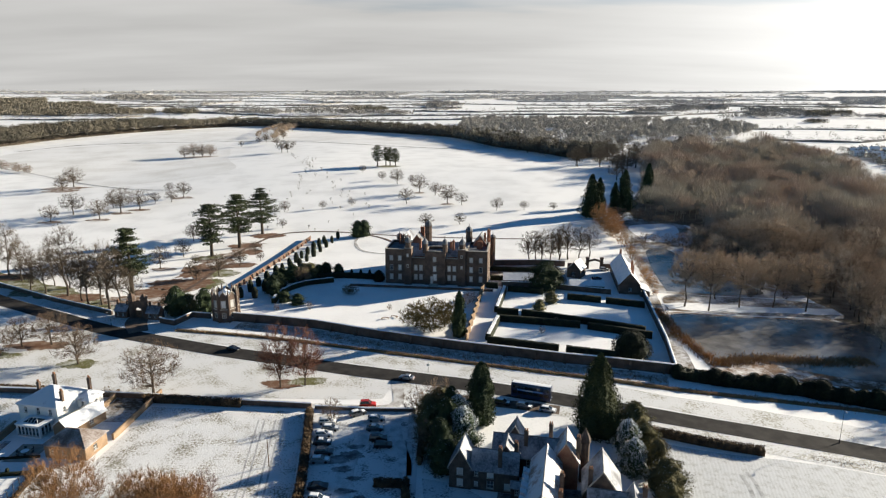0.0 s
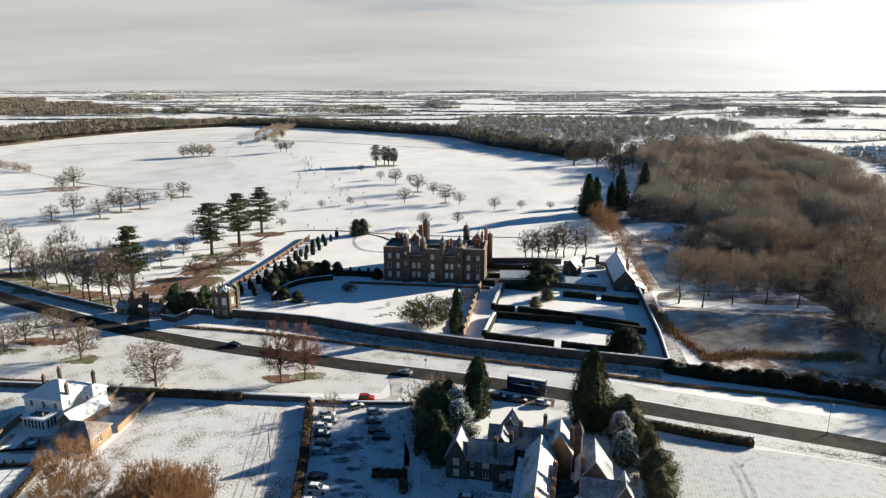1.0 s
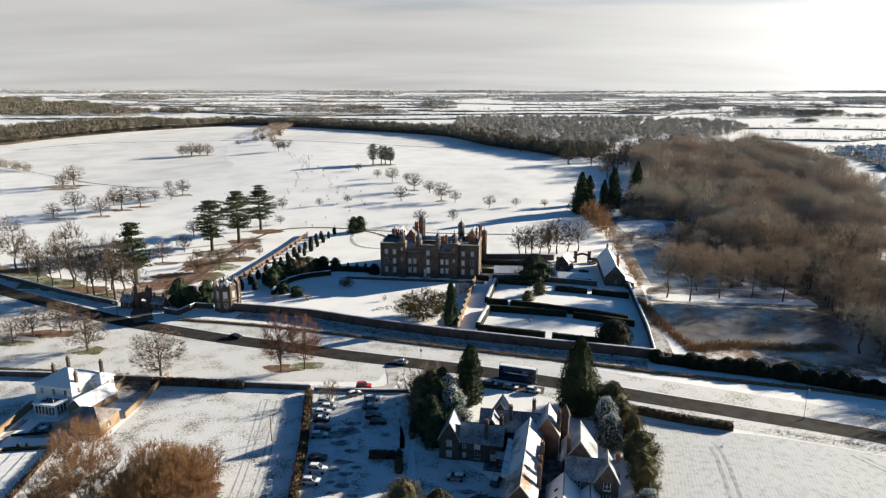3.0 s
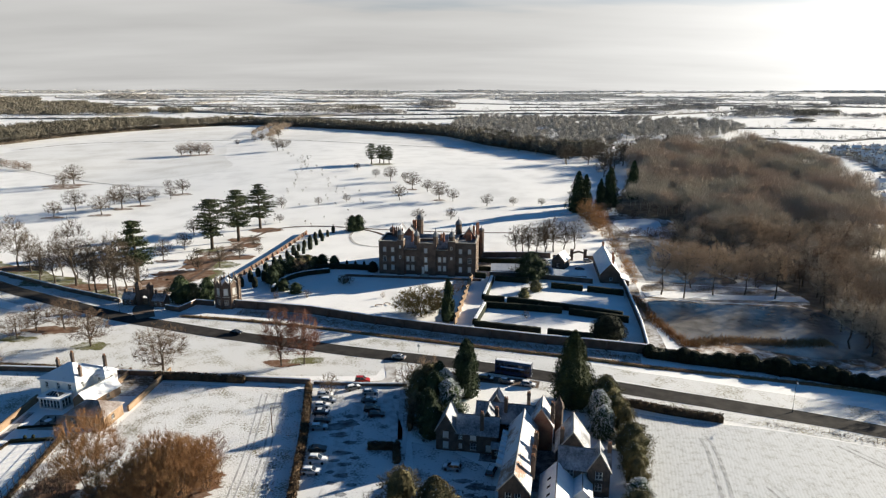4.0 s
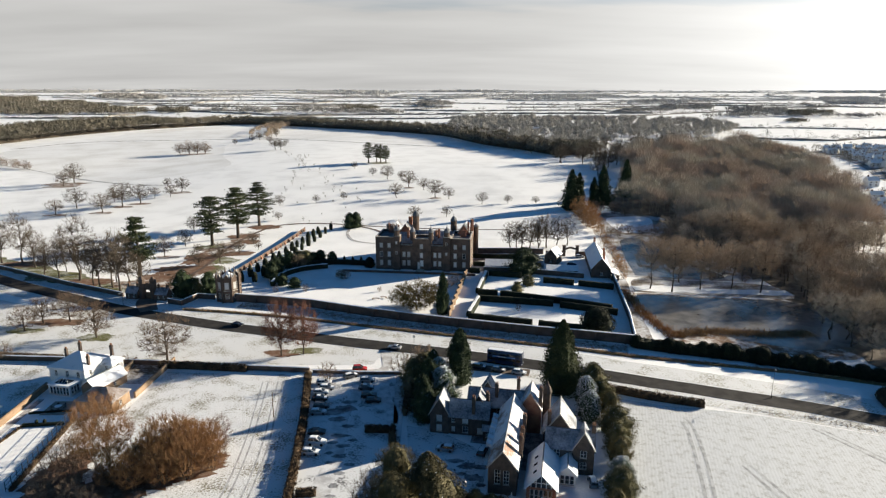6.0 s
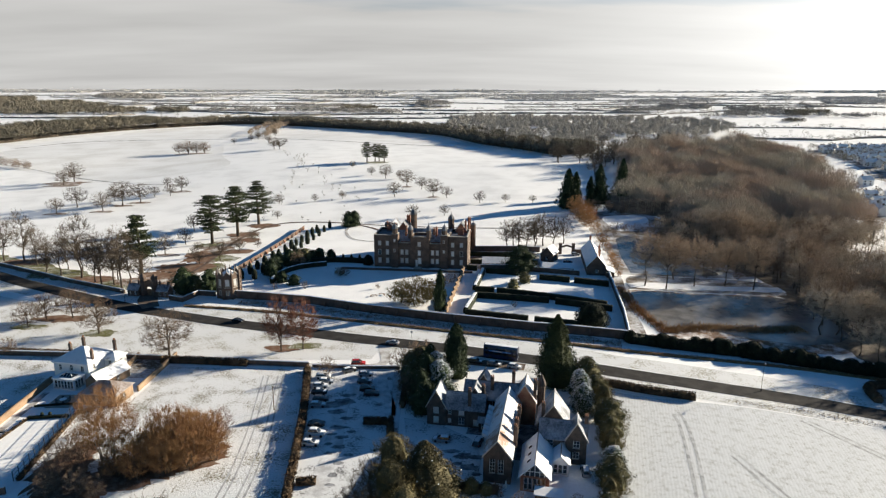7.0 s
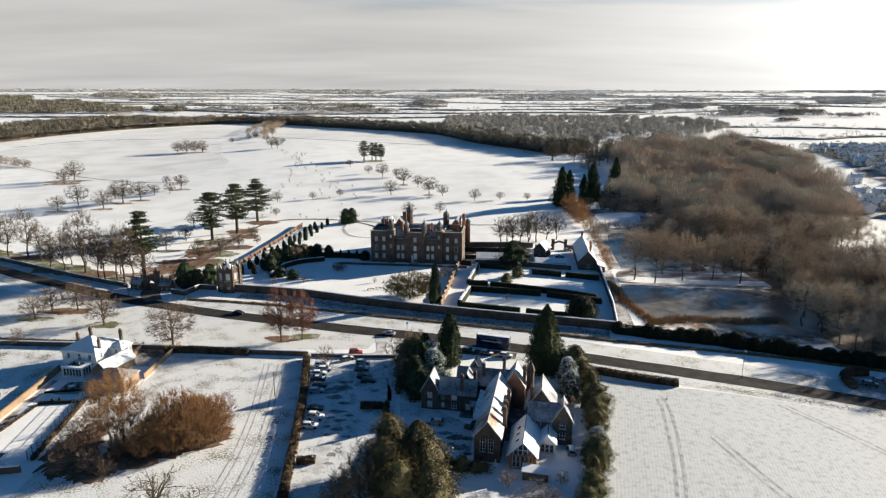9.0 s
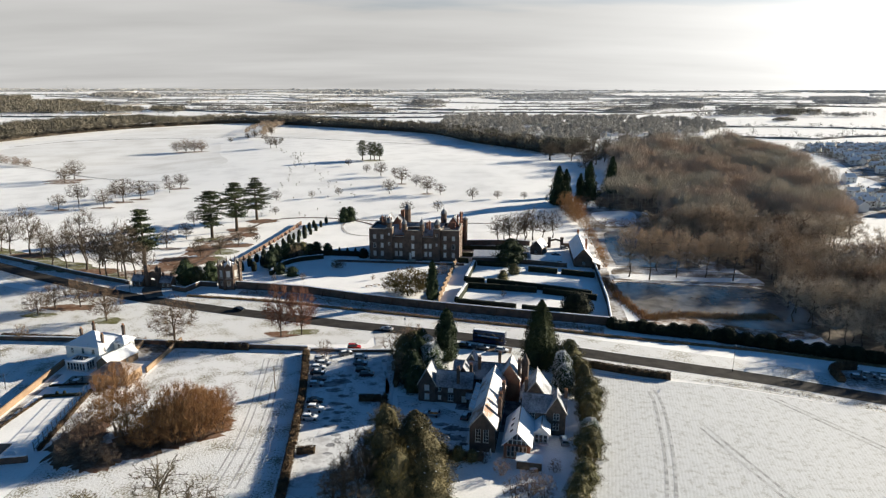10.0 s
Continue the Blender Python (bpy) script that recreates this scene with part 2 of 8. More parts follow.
STUBBLE = material("snow_over_drilled_rows", (0.36, 0.365, 0.355), (0.63, 0.65, 0.67), 0.7, 0.8, 6, 1.1, 0.4, 0.12, low=0.16, high=0.50)
# drilled rows: fine bands along the field
sn, sl = STUBBLE.node_tree.nodes, STUBBLE.node_tree.links
rows_map, rows_wave, rows_mix = sn.new("ShaderNodeMapping"), sn.new("ShaderNodeTexWave"), sn.new("ShaderNodeMixRGB")
rows_map.inputs["Rotation"].default_value = (0, 0, radians(15))
rows_wave.inputs["Scale"].default_value, rows_wave.inputs["Distortion"].default_value, rows_wave.inputs["Detail Scale"].default_value = 0.41, 3.0, 0.5
rows_mix.blend_type = "MULTIPLY"
rows_mix.inputs[0].default_value = 0.10
sp = sn["Principled BSDF"]
base_from = sp.inputs["Base Color"].links[0].from_socket
sl.new([n for n in sn if n.type == "TEX_COORD"][0].outputs["Object"], rows_map.inputs[0])
sl.new(rows_map.outputs[0], rows_wave.inputs["Vector"])
sl.new(base_from, rows_mix.inputs[1]), sl.new(rows_wave.outputs["Color"], rows_mix.inputs[2])
sl.new(rows_mix.outputs[0], sp.inputs["Base Color"])
# thin ice and water of the pond
ICE = material("pond_ice", (0.06, 0.057, 0.054), (0.20, 0.192, 0.185), 0.05, 0.2, 4, 0.4, 0.12, 0.03, spec=0.5, low=0.3, high=0.6)


# ---- terrain ----
def smooth(a, b, v):
    u = min(1.0, max(0.0, (v - a) / (b - a)))
    return u * u * (3 - 2 * u)


def height(x, y):
    z = -3.2 * smooth(40, 160, x) * (1 - smooth(420, 620, y))
    z += (13 * smooth(310, 600, y) + 6 * smooth(600, 1050, y)) * (1 - 0.6 * smooth(-100, -330, x) * (1 - smooth(600, 1000, y)))
    z += 0.0125 * max(0.0, y - 1050)
    if y > 1100:
        z += 6.0 * noise.noise(Vector((x * 0.0016, y * 0.0016, 3))) * smooth(1100, 1600, y)
    return z


class Geo:
    """Vertices and faces of one mesh."""

    def __init__(self):
        self.v, self.f = [], []

    def add(self, verts, faces, m=None):
        k = len(self.v)
        self.v += [tuple(m @ Vector(p)) for p in verts] if m else [tuple(p) for p in verts]
        self.f += [tuple(k + i for i in q) for q in faces]
        return self

    def box(self, x0, y0, z0, x1, y1, z1, m=None):
        c = [(x0, y0, z0), (x1, y0, z0), (x1, y1, z0), (x0, y1, z0), (x0, y0, z1), (x1, y0, z1), (x1, y1, z1), (x0, y1, z1)]
        return self.add(c, [(3, 2, 1, 0), (4, 5, 6, 7), (0, 1, 5, 4), (1, 2, 6, 5), (2, 3, 7, 6), (3, 0, 4, 7)], m)

    def prism(self, poly, a, b, axis="z", m=None):
        """A closed outline pushed from a to b along an axis."""
        n = len(poly)
        put = {"z": lambda p, h: (p[0], p[1], h), "y": lambda p, h: (p[0], h, p[1]), "x": lambda p, h: (h, p[0], p[1])}[axis]
        verts = [put(p, a) for p in poly] + [put(p, b) for p in poly]
        faces = [tuple(range(n))[::-1], tuple(range(n, 2 * n))] + [(i, (i + 1) % n, n + (i + 1) % n, n + i) for i in range(n)]
        return self.add(verts, faces, m)

    def tube(self, p, q, r0, r1, n=6, cap=True):
        p, q = Vector(p), Vector(q)
        d = (q - p).normalized()
        a = d.orthogonal().normalized()
        b = d.cross(a)
        verts = [p + (a * math.cos(t) + b * math.sin(t)) * r0 for t in [2 * math.pi * i / n for i in range(n)]]
        verts += [q + (a * math.cos(t) + b * math.sin(t)) * r1 for t in [2 * math.pi * i / n for i in range(n)]]
        faces = [(i, (i + 1) % n, n + (i + 1) % n, n + i) for i in range(n)]
        if cap:
            faces += [tuple(range(n))[::-1], tuple(range(n, 2 * n))]
        return self.add(verts, faces)

    def lathe(self, profile, n=12, m=None):
        verts, faces = [], []
        for r, z in profile:
            verts += [(r * math.cos(2 * math.pi * i / n), r * math.sin(2 * math.pi * i / n), z) for i in range(n)]
        for k in range(len(profile) - 1):
            faces += [(k * n + i, k * n + (i + 1) % n, (k + 1) * n + (i + 1) % n, (k + 1) * n + i) for i in range(n)]
        faces += [tuple(range(n))[::-1], tuple((len(profile) - 1) * n + i for i in range(n))]
        return self.add(verts, faces, m)

    def mesh(self, name, mat, soft=False):
        me = bpy.data.meshes.new(name)
        me.from_pydata(self.v, [], self.f)
        me.materials.append(mat)
        if soft:
            me.polygons.foreach_set("use_smooth", [True] * len(me.polygons))
        me.update()
        return me


def thing(name, label, category, m, group="", kind=""):
    ob = new(name)
    ob.matrix_basis = m
    return tagged(ob, label, category, group, kind)


def part(name, geo, mat, parent=None, label="", soft=False, m=None):
    """Links a Geo, or a mesh made before, as one mesh object under a thing or a part."""
    ob = new(name, geo if isinstance(geo, bpy.types.Mesh) else geo.mesh(name, mat, soft))
    ob.parent = parent
    if m is not None:
        ob.matrix_basis = m
    return tagged(ob, label)


def solid(name, geo, mat, label, category, group="", kind="", soft=False, m=None):
    """A thing that is one mesh."""
    return tagged(part(name, geo, mat, None, "", soft, m), label, category, group, kind)


def bezier_path(pts, step):
    """Even points along a smooth line through pts."""
    P = [Vector((*p, 0)) for p in pts]
    P = [P[0] * 2 - P[1]] + P + [P[-1] * 2 - P[-2]]
    out = []
    for i in range(1, len(P) - 2):
        a, b, c, d = P[i - 1:i + 3]
        n = max(1, int((c - b).length / step))
        for k in range(n):
            t = k / n
            out.append(0.5 * ((2 * b) + (c - a) * t + (2 * a - 5 * b + 4 * c - d) * t * t + (3 * b - a - 3 * c + d) * t ** 3))
    return out + [P[-2]]


def straight_path(pts, step):
    out = []
    for a, b in zip(pts, pts[1:]):
        a, b = Vector((*a, 0)), Vector((*b, 0))
        n = max(1, int((b - a).length / step))
        out += [a + (b - a) * k / n for k in range(n)]
    return out + [Vector((*pts[-1], 0))]


def sides(path):
    out = []
    for i, p in enumerate(path):
        d = (path[min(i + 1, len(path) - 1)] - path[max(i - 1, 0)]).normalized()
        out.append(Vector((-d.y, d.x, 0)))
    return out


def ribbon(path, width, lift, rag=0.0, cross=1):
    """A strip that lies on the ground along a path."""
    g, sd, n = Geo(), sides(path), cross + 1
    for i, (p, s) in enumerate(zip(path, sd)):
        w = width * (1 + rag * noise.noise(p * 0.15))
        for k in range(n):
            q = p + s * w * (k / cross - 0.5)
            g.v.append((q.x, q.y, height(q.x, q.y) + lift))
    for i in range(len(path) - 1):
        for k in range(cross):
            g.f.append((i * n + k, (i + 1) * n + k, (i + 1) * n + k + 1, i * n + k + 1))
    return g


def run(path, profile, bump=0.0, freq=0.6, base=None):
    """A cross-section (offset, height) carried along a path over the ground, with an uneven surface."""
    g, n = Geo(), len(profile)
    for p, s in zip(path, sides(path)):
        for o, h in profile:
            q = p + s * o
            z = (height(p.x, p.y) if base is None else base) + h
            if bump and h > 0.05:
                j = Vector((q.x, q.y, z)) * freq
                q = q + s * bump * noise.noise(j) + Vector((noise.noise(j + Vector((9, 3, 1))), noise.noise(j + Vector((2, 8, 5))), 0)) * bump * 0.5
                z += bump * noise.noise(j + Vector((5, 5, 7)))
            g.v.append((q.x, q.y, z))
    for i in range(len(path) - 1):
        g.f += [(i * n + k, i * n + (k + 1) % n, (i + 1) * n + (k + 1) % n, (i + 1) * n + k) for k in range(n)]
    g.f += [tuple(range(n))[::-1], tuple((len(path) - 1) * n + k for k in range(n))]
    return g


def patch(name, x, y, rx, ry, mat, label, lift=0.03, seed=0, kind="structure", group="", rag=1.0):
    """A ragged, flat patch on the ground."""
    g, n = Geo(), 72
    g.v.append((x, y, height(x, y) + lift))
    for ring in (0.5, 1.0):
        for i in range(n):
            t = 2 * math.pi * i / n
            k = ring * (1 + rag * 0.35 * noise.noise(Vector((math.cos(t) * 1.6 + seed * 7.3, math.sin(t) * 1.6, seed))) + rag * 0.22 * noise.noise(Vector((math.cos(t) * 6 + seed, math.sin(t) * 6, seed * 3))) + rag * 0.2 * noise.noise(Vector((math.cos(t) * 19 + seed, math.sin(t) * 19, seed * 5))))
            px, py = x + rx * k * math.cos(t), y + ry * k * math.sin(t)
            g.v.append((px, py, height(px, py) + lift))
    g.f += [(0, 1 + i, 1 + (i + 1) % n) for i in range(n)] + [(1 + i, 1 + n + i, 1 + n + (i + 1) % n, 1 + (i + 1) % n) for i in range(n)]
    return solid(name, g, mat, label, "ground", group, kind)


def graded(a, b, near, far, centre):
    """Grid lines from a to b, near apart at the centre and wider away from it."""
    out, v, step = [centre], centre, near
    while v < b:
        v, step = v + step, min(far, step * 1.06 if v - centre > 250 else step)
        out.append(min(v, b))
    v, step = centre, near
    while v > a:
        v, step = v - step, min(far, step * 1.06 if centre - v > 250 else step)
        out.insert(0, max(v, a))
    return out


gx, gy = graded(-4600, 4600, 6, 160, 0), graded(-400, 4850, 6, 120, 200)
g = Geo()
for y in gy:
    for x in gx:
        roll = 0.12 * noise.noise(Vector((x * 0.02, y * 0.02, 0))) if y > 330 else 0.0
        g.v.append((x, y, height(x, y) - 0.02 + roll))
nx = len(gx)
g.f = [(j * nx + i, j * nx + i + 1, (j + 1) * nx + i + 1, (j + 1) * nx + i) for j in range(len(gy) - 1) for i in range(nx - 1)]
solid("ground", g, SNOW, "snow-covered fields and parkland reaching to the horizon", "ground", kind="structure", soft=True)

# ---- road, drives, paths ----
ROAD = [(-420, 392), (-260, 293), (-192, 252), (-173, 240), (-141, 222), (-113, 207), (-89, 197), (-68, 189), (-49, 183), (-27, 175.6), (7, 165.7), (34, 156.2), (59, 146.7), (83, 138.7), (102, 132.5), (128, 122), (190, 96), (420, 10)]
road_path = bezier_path(ROAD, 4)
solid("road", ribbon(road_path, 7.2, 0.05, 0.06, 2), ASPHALT, "wet dark asphalt road cleared of snow", "road", kind="structure")
PATHS = [
    ("park_drive", [(-110.5, 222), (-107.6, 241), (-104.1, 268), (-104.2, 307), (-99.8, 336), (-91.5, 355), (-75.9, 361), (-59.5, 360), (-46, 356), (-34, 347), (-27, 338)], 1.9, "brown slushy estate drive through the snow"),
    ("park_path", [(-46, 356.5), (-25, 352), (-7.5, 349), (20, 346), (45, 345)], 1.6, "narrow trodden path across the snowy park"),
    ("turning_loop", [(-47, 350), (-47, 336), (-42, 321), (-34, 315), (-26, 313)], 1.5, "curved brown drive beside the hall lawn"),
]
for name, pts, w, label in PATHS:
    solid(name, ribbon(bezier_path(pts, 2.5), w, 0.075, 0.2), LANESNOW if name == "turning_loop" else DRIVE, label, "path", kind="structure")
solid("lane", ribbon(bezier_path([(-14, 171), (-12, 160), (-13, 153), (-24, 152.2), (-60, 155.5), (-140, 164)], 3), 3.2, 0.04, 0.3), LANESNOW, "slushy lane between the field wall and the green", "road", kind="structure")
solid("lay_by", ribbon(bezier_path([(0, 158.5), (8, 156.5), (20, 153.5), (30, 151)], 2), 4.5, 0.045, 0.1), SLUSH, "slushy lay-by beside the road where cars park", "road", kind="structure")
solid("gate_apron", ribbon(bezier_path([(-110.5, 223), (-108.5, 215), (-103.5, 206)], 2), 7, 0.055, 0.2), SLUSH, "slushy entrance apron before the gatehouse", "road", kind="structure")
for off, wide in ((8.6, 8.6), (-6.6, 5.6)):
    solid("road_verge", ribbon([p + q * off for p, q in zip(road_path, sides(road_path))][28:-20], wide, 0.012, 0.1, 3), GREENSNOW, "roadside verge of grass under thin snow", "ground", kind="structure")
solid("verge_grass", ribbon(bezier_path([(-240, 296), (-186, 266), (-150, 245), (-122, 231)], 4), 11, 0.03, 0.6, 3), GRASSY, "bare winter grass under the roadside trees", "ground", kind="structure")


def wall(name, pts, h, mat, label, cope=SNOW_CAP, th=1.0, step=3.0, buttress=0.0, side=1, smooth_line=False, pier=None):
    """A free-standing wall with its snowy coping, and piers along it."""
    path = (bezier_path if smooth_line else straight_path)(pts, step)
    body = tagged(part(name, run(path, [(-0.25 * th, -0.3), (-0.25 * th, h), (0.25 * th, h), (0.25 * th, -0.3)]), mat), label, "wall", kind="structure")
    part("coping", run(path, [(-0.36 * th, h), (-0.36 * th, h + 0.1), (0, h + 0.22), (0.36 * th, h + 0.1), (0.36 * th, h)], 0.03), cope, body, "snow-covered coping")
    if buttress:
        gap = 0.0
        for a, b, s in zip(path, path[1:], sides(path)):
            gap += (b - a).length
            if gap >= buttress:
                gap = 0.0
                d = math.degrees(math.atan2((b - a).y, (b - a).x))
                part("buttress", Geo().prism([(0, -0.2), (0.7, -0.2), (0.7, h * 0.55), (0, h * 0.9)], -0.35, 0.35, "x"), pier or mat, body,
                     m=pose(b.x + s.x * side * 0.25 * th, b.y + s.y * side * 0.25 * th, height(b.x, b.y), 0, 0, d + (0 if side > 0 else 180)))
    return body


wall("wall_garden_front", [(-75.5, 217.3), (-60, 214), (-44, 209.8), (-23, 200.6), (-4, 193.6), (7.3, 189.8), (36.8, 180.8), (67.6, 173.4)], 3.1, BRICK_OLD, "long old brick garden wall with snowy coping", buttress=9, side=-1, th=1.2)
wall("wall_garden_east", [(67.8, 174), (72.6, 196.5), (76, 218), (79, 237), (81, 250)], 2.8, BRICK_OLD, "old brick wall along the garden's east side")
wall("wall_park", [(-330, 338), (-186, 258.7), (-150, 238), (-121, 223.3)], 1.7, BRICK_OLD, "low old brick park wall beside the road")
wall("wall_gate_side", [(-100, 215), (-94, 212.4), (-90.8, 221), (-83.5, 219.5)], 2.0, BRICK_OLD, "brick wing wall beside the gatehouse")
# redder brick on the alley buttresses puts the sun on them into the colour
wall("wall_alley", [(-84.5, 225), (-86.2, 253), (-80.1, 290), (-72.4, 344)], 1.9, BRICK_OLD, "old brick garden wall with buttresses and snow", BRICK_OLD, buttress=4.5, side=-1, pier=BRICK, th=0.5)
wall("wall_field", [(-230, 171), (-136, 162.3), (-111, 160.5), (-79, 157.4), (-56.5, 154.4), (-34, 152)], 1.5, BRICK_OLD, "old brick field boundary wall")
wall("wall_carpark", [(-33, 151.9), (-20, 150.6), (-7, 150.4)], 0.9, BRICK_OLD, "low brick wall at the car park's edge")
wall("wall_yard_west", [(-87.4, 143.5), (-87.6, 160.0)], 1.4, BRICK_BUFF, "buff brick yard wall catching the sun", BRICK_BUFF)
wall("wall_yard_east", [(-77.6, 136.5), (-76.2, 160.0)], 1.4, BRICK_BUFF, "buff brick yard wall catching the sun", BRICK_BUFF)
wall("wall_pool_west", [(-104.2, 142.5), (-103.4, 111), (-103.0, 84)], 1.6, BRICK_BUFF, "brick garden wall beside the pool lawn", BRICK_BUFF)
wall("wall_pool_south", [(-103.0, 90.3), (-92, 89.6), (-84.2, 90.8)], 1.6, BRICK_OLD, "brick wall at the foot of the pool garden")
wall("wall_stable_north", [(23.0, 292), (47, 292.3), (57, 291)], 2.6, BRICK_OLD, "dark brick wall behind the stable yard", th=1.2)
wall("wall_stable_south", [(24.5, 258.5), (40, 257), (50.5, 253.5), (68, 249)], 2.2, BRICK_OLD, "brick wall between garden and stable yard")
# serpentine wall
serp = [(7.6 + 9.0 * k / 60 + 0.45 * math.sin(k * 0.9) * 0.99, 198.5 + 56.2 * k / 60 - 0.45 * math.sin(k * 0.9) * 0.16) for k in range(61)]
wall("wall_serpentine", serp, 2.3, BRICK_BUFF, "wavy crinkle-crankle brick wall along the path", BRICK_BUFF, 0.8, 0.5, smooth_line=True)

# stone plinth and parterre terrace before the hall
HALL_AT = pose(-24.4, 263.6, 0, 0, 0, -7.6)
solid("terrace", Geo().box(-14, -6.4, -0.2, 46, -5.4, 0.7, HALL_AT).box(-13.8, -6.2, 0.7, 45.8, -5.6, 0.85, HALL_AT), BRICK_OLD, "low brick terrace wall before the hall", "wall", kind="structure")


def lie(name, pts, mat, label, lift=0.03, step=3):
    """A flat sheet laid over the ground inside an outline, in strips."""
    path = bezier_path(pts + pts[:1], step)[:-1]
    c = sum(path, Vector()) / len(path)
    g, n = Geo(), len(path)
    rings = 6
    for k in range(rings + 1):
        for p in path:
            q = c + (p - c) * max(0.001, k / rings)
            g.v.append((q.x, q.y, height(q.x, q.y) + lift))
    g.f = [(k * n + i, (k + 1) * n + i, (k + 1) * n + (i + 1) % n, k * n + (i + 1) % n) for k in range(rings) for i in range(n)]
    return solid(name, g, mat, label, "ground", kind="structure")


def hedge(name, pts, w, h, mat, label, snow=True, bump=0.18, step=0.7, line=straight_path, category="hedge", group=""):
    path = line(pts, step)
    prof = [(-w / 2, -0.1), (-w / 2 * 1.02, h * 0.5), (-w / 2 * 0.95, h * 0.9), (-w / 4, h), (w / 4, h), (w / 2 * 0.95, h * 0.9), (w / 2 * 1.02, h * 0.5), (w / 2, -0.1)]
    ob = thing(name, label, category, pose(0, 0, 0), group)
    part("foliage", run(path, [(o * (1.0 if mat is YEW else 0.8), z * (1.0 if mat is YEW else 0.82)) for o, z in prof], bump, 1.1), mat, ob)
    rnd, fz, sd = random.Random(len(path) * 7 + int(w * 10)), Geo(), sides(path)
    size = 0.16 if mat is YEW else 0.42
    for _ in range(min(9000, int(len(path) * step * (16 + 14 * h) * (1.0 if mat is YEW else 2.2)))):
        i = rnd.randrange(len(path) - 1)
        c = path[i].lerp(path[i + 1], rnd.random())
        a = rnd.uniform(-0.1, math.pi + 0.1)
        c = c + sd[i] * math.cos(a) * w * 0.52
        zz = height(c.x, c.y) + min(h, max(0.1, (0.25 + 0.8 * math.sin(a)) * h)) + rnd.uniform(-0.15, 0.1)
        d = Vector((rnd.gauss(0, 1), rnd.gauss(0, 1), rnd.gauss(0.5, 0.8))).normalized() * size * rnd.uniform(0.6, 1.6)
        e = Vector((rnd.gauss(0, 1), rnd.gauss(0, 1), rnd.gauss(0, 1))).normalized() * size * 0.35
        p = Vector((c.x, c.y, zz))
        fz.add([p - e, p + e, p + d], [(0, 1, 2)])
    tagged(part("twig_fuzz", fz, mat, ob), kind="stuff")
    if snow:
        part("snow_top", run(path, [(-w * 0.33, h + 0.01), (-w * 0.25, h + 0.13), (w * 0.25, h + 0.13), (w * 0.33, h + 0.01)], bump * 0.9, 1.1), SNOW_CAP, ob, "snow lying on the hedge top")
    return ob


GH = "clipped yew garden hedges"
for pts in ([(19.9, 224.8), (27.6, 223.4)], [(28.8, 223.2), (69.0, 206.5)], [(19.8, 217.3), (47.6, 210.6)], [(50.0, 209.6), (69.8, 201.8)],
            [(14.6, 196.6), (36.4, 189.4)], [(38.6, 188.6), (54.0, 183.8)], [(49.0, 242), (61.4, 238.4)], [(63.2, 238), (77.0, 233.6)],
            [(14.8, 198.5), (19.4, 216.2)], [(19.9, 226.2), (25.2, 252.0)], [(18.2, 257.2), (22.8, 256.2)], [(26.6, 252.4), (40.5, 248.5)]):
    edged = pts[0] in ((14.8, 198.5), (19.9, 226.2))
    hedge("clipped_hedge", pts, 1.9, 2.3, YEW, "dark clipped yew hedge topped with snow" if edged else "dark clipped yew hedge in the walled garden", edged, group=GH)
for pts in ([(20.5, 268.5), (37, 266.4)], [(44, 268), (52, 266.5)], [(20, 283), (44, 281)]):
    hedge("terrace_hedge", pts, 1.5, 2.0, YEW, "dark clipped yew hedge on the terrace beside the hall", False, group=GH)
lie("hall_yard", [(19, 259), (36, 258), (50, 255), (54, 272), (53, 290), (38, 291), (21, 291)], PATCHY, "half-thawed terrace ground beside the hall", 0.02)
hedge("curved_hedge", [(-65.4, 236.5), (-65.4, 245.0), (-62.7, 254.0), (-57.0, 260.6), (-46.9, 265.2)], 1.6, 2.0, YEW, "dark curved yew hedge round the bowling lawn", line=bezier_path, group=GH)
hedge("curved_hedge", [(-61.5, 262), (-55, 268.5), (-46, 271.6), (-36, 270.8), (-28.2, 269.2)], 2.0, 2.3, YEW, "dark yew hedge beside the hall", False, line=bezier_path, group=GH)
hedge("boundary_hedge", [(-34.0, 149.6), (-31.6, 134), (-29.9, 121), (-27.7, 98.6), (-26.0, 79.0), (-24.6, 60)], 1.8, 1.7, HEDGE, "brown bare hedge along the car park", False, 0.35, line=bezier_path)
hedge("field_hedge", [(-79, 155.9), (-70, 155.3), (-52.5, 153.2)], 2.2, 1.9, HEDGE, "dark ivy hedge against the field wall", False, 0.4)
hedge("road_hedge", [(47, 141.5), (52.3, 138.6), (61.6, 134.6), (73.1, 131.2)], 2.4, 1.8, HEDGE, "dark roadside hedge by the snowy field", False, 0.4, line=bezier_path)
hedge("drive_hedge", [(-4.6, 150), (-5.0, 138), (-5.2, 126)], 1.2, 2.4, HEDGE, "dark hedge beside the school drive", False, 0.3)
hedge("low_hedge", [(-136, 164.4), (-118, 162.6), (-104, 161.2)], 1.6, 1.4, HEDGE, "brown hedge against the field wall", False, 0.35)
hedge("pool_hedge", [(-98.2, 121.6), (-88.8, 122.6)], 0.8, 0.7, YEW, "low dark box hedge edging the pool lawn", False, 0.1)
hedge("pool_hedge", [(-98.2, 121.6), (-100.2, 100), (-101.0, 88)], 0.4, 0.35, HEDGE, "low dark box hedge edging the pool lawn", False, 0.1)
hedge("pool_hedge", [(-100.5, 128.0), (-90.4, 129.2)], 0.6, 0.5, YEW, "low dark box hedge edging the terrace", False, 0.1)


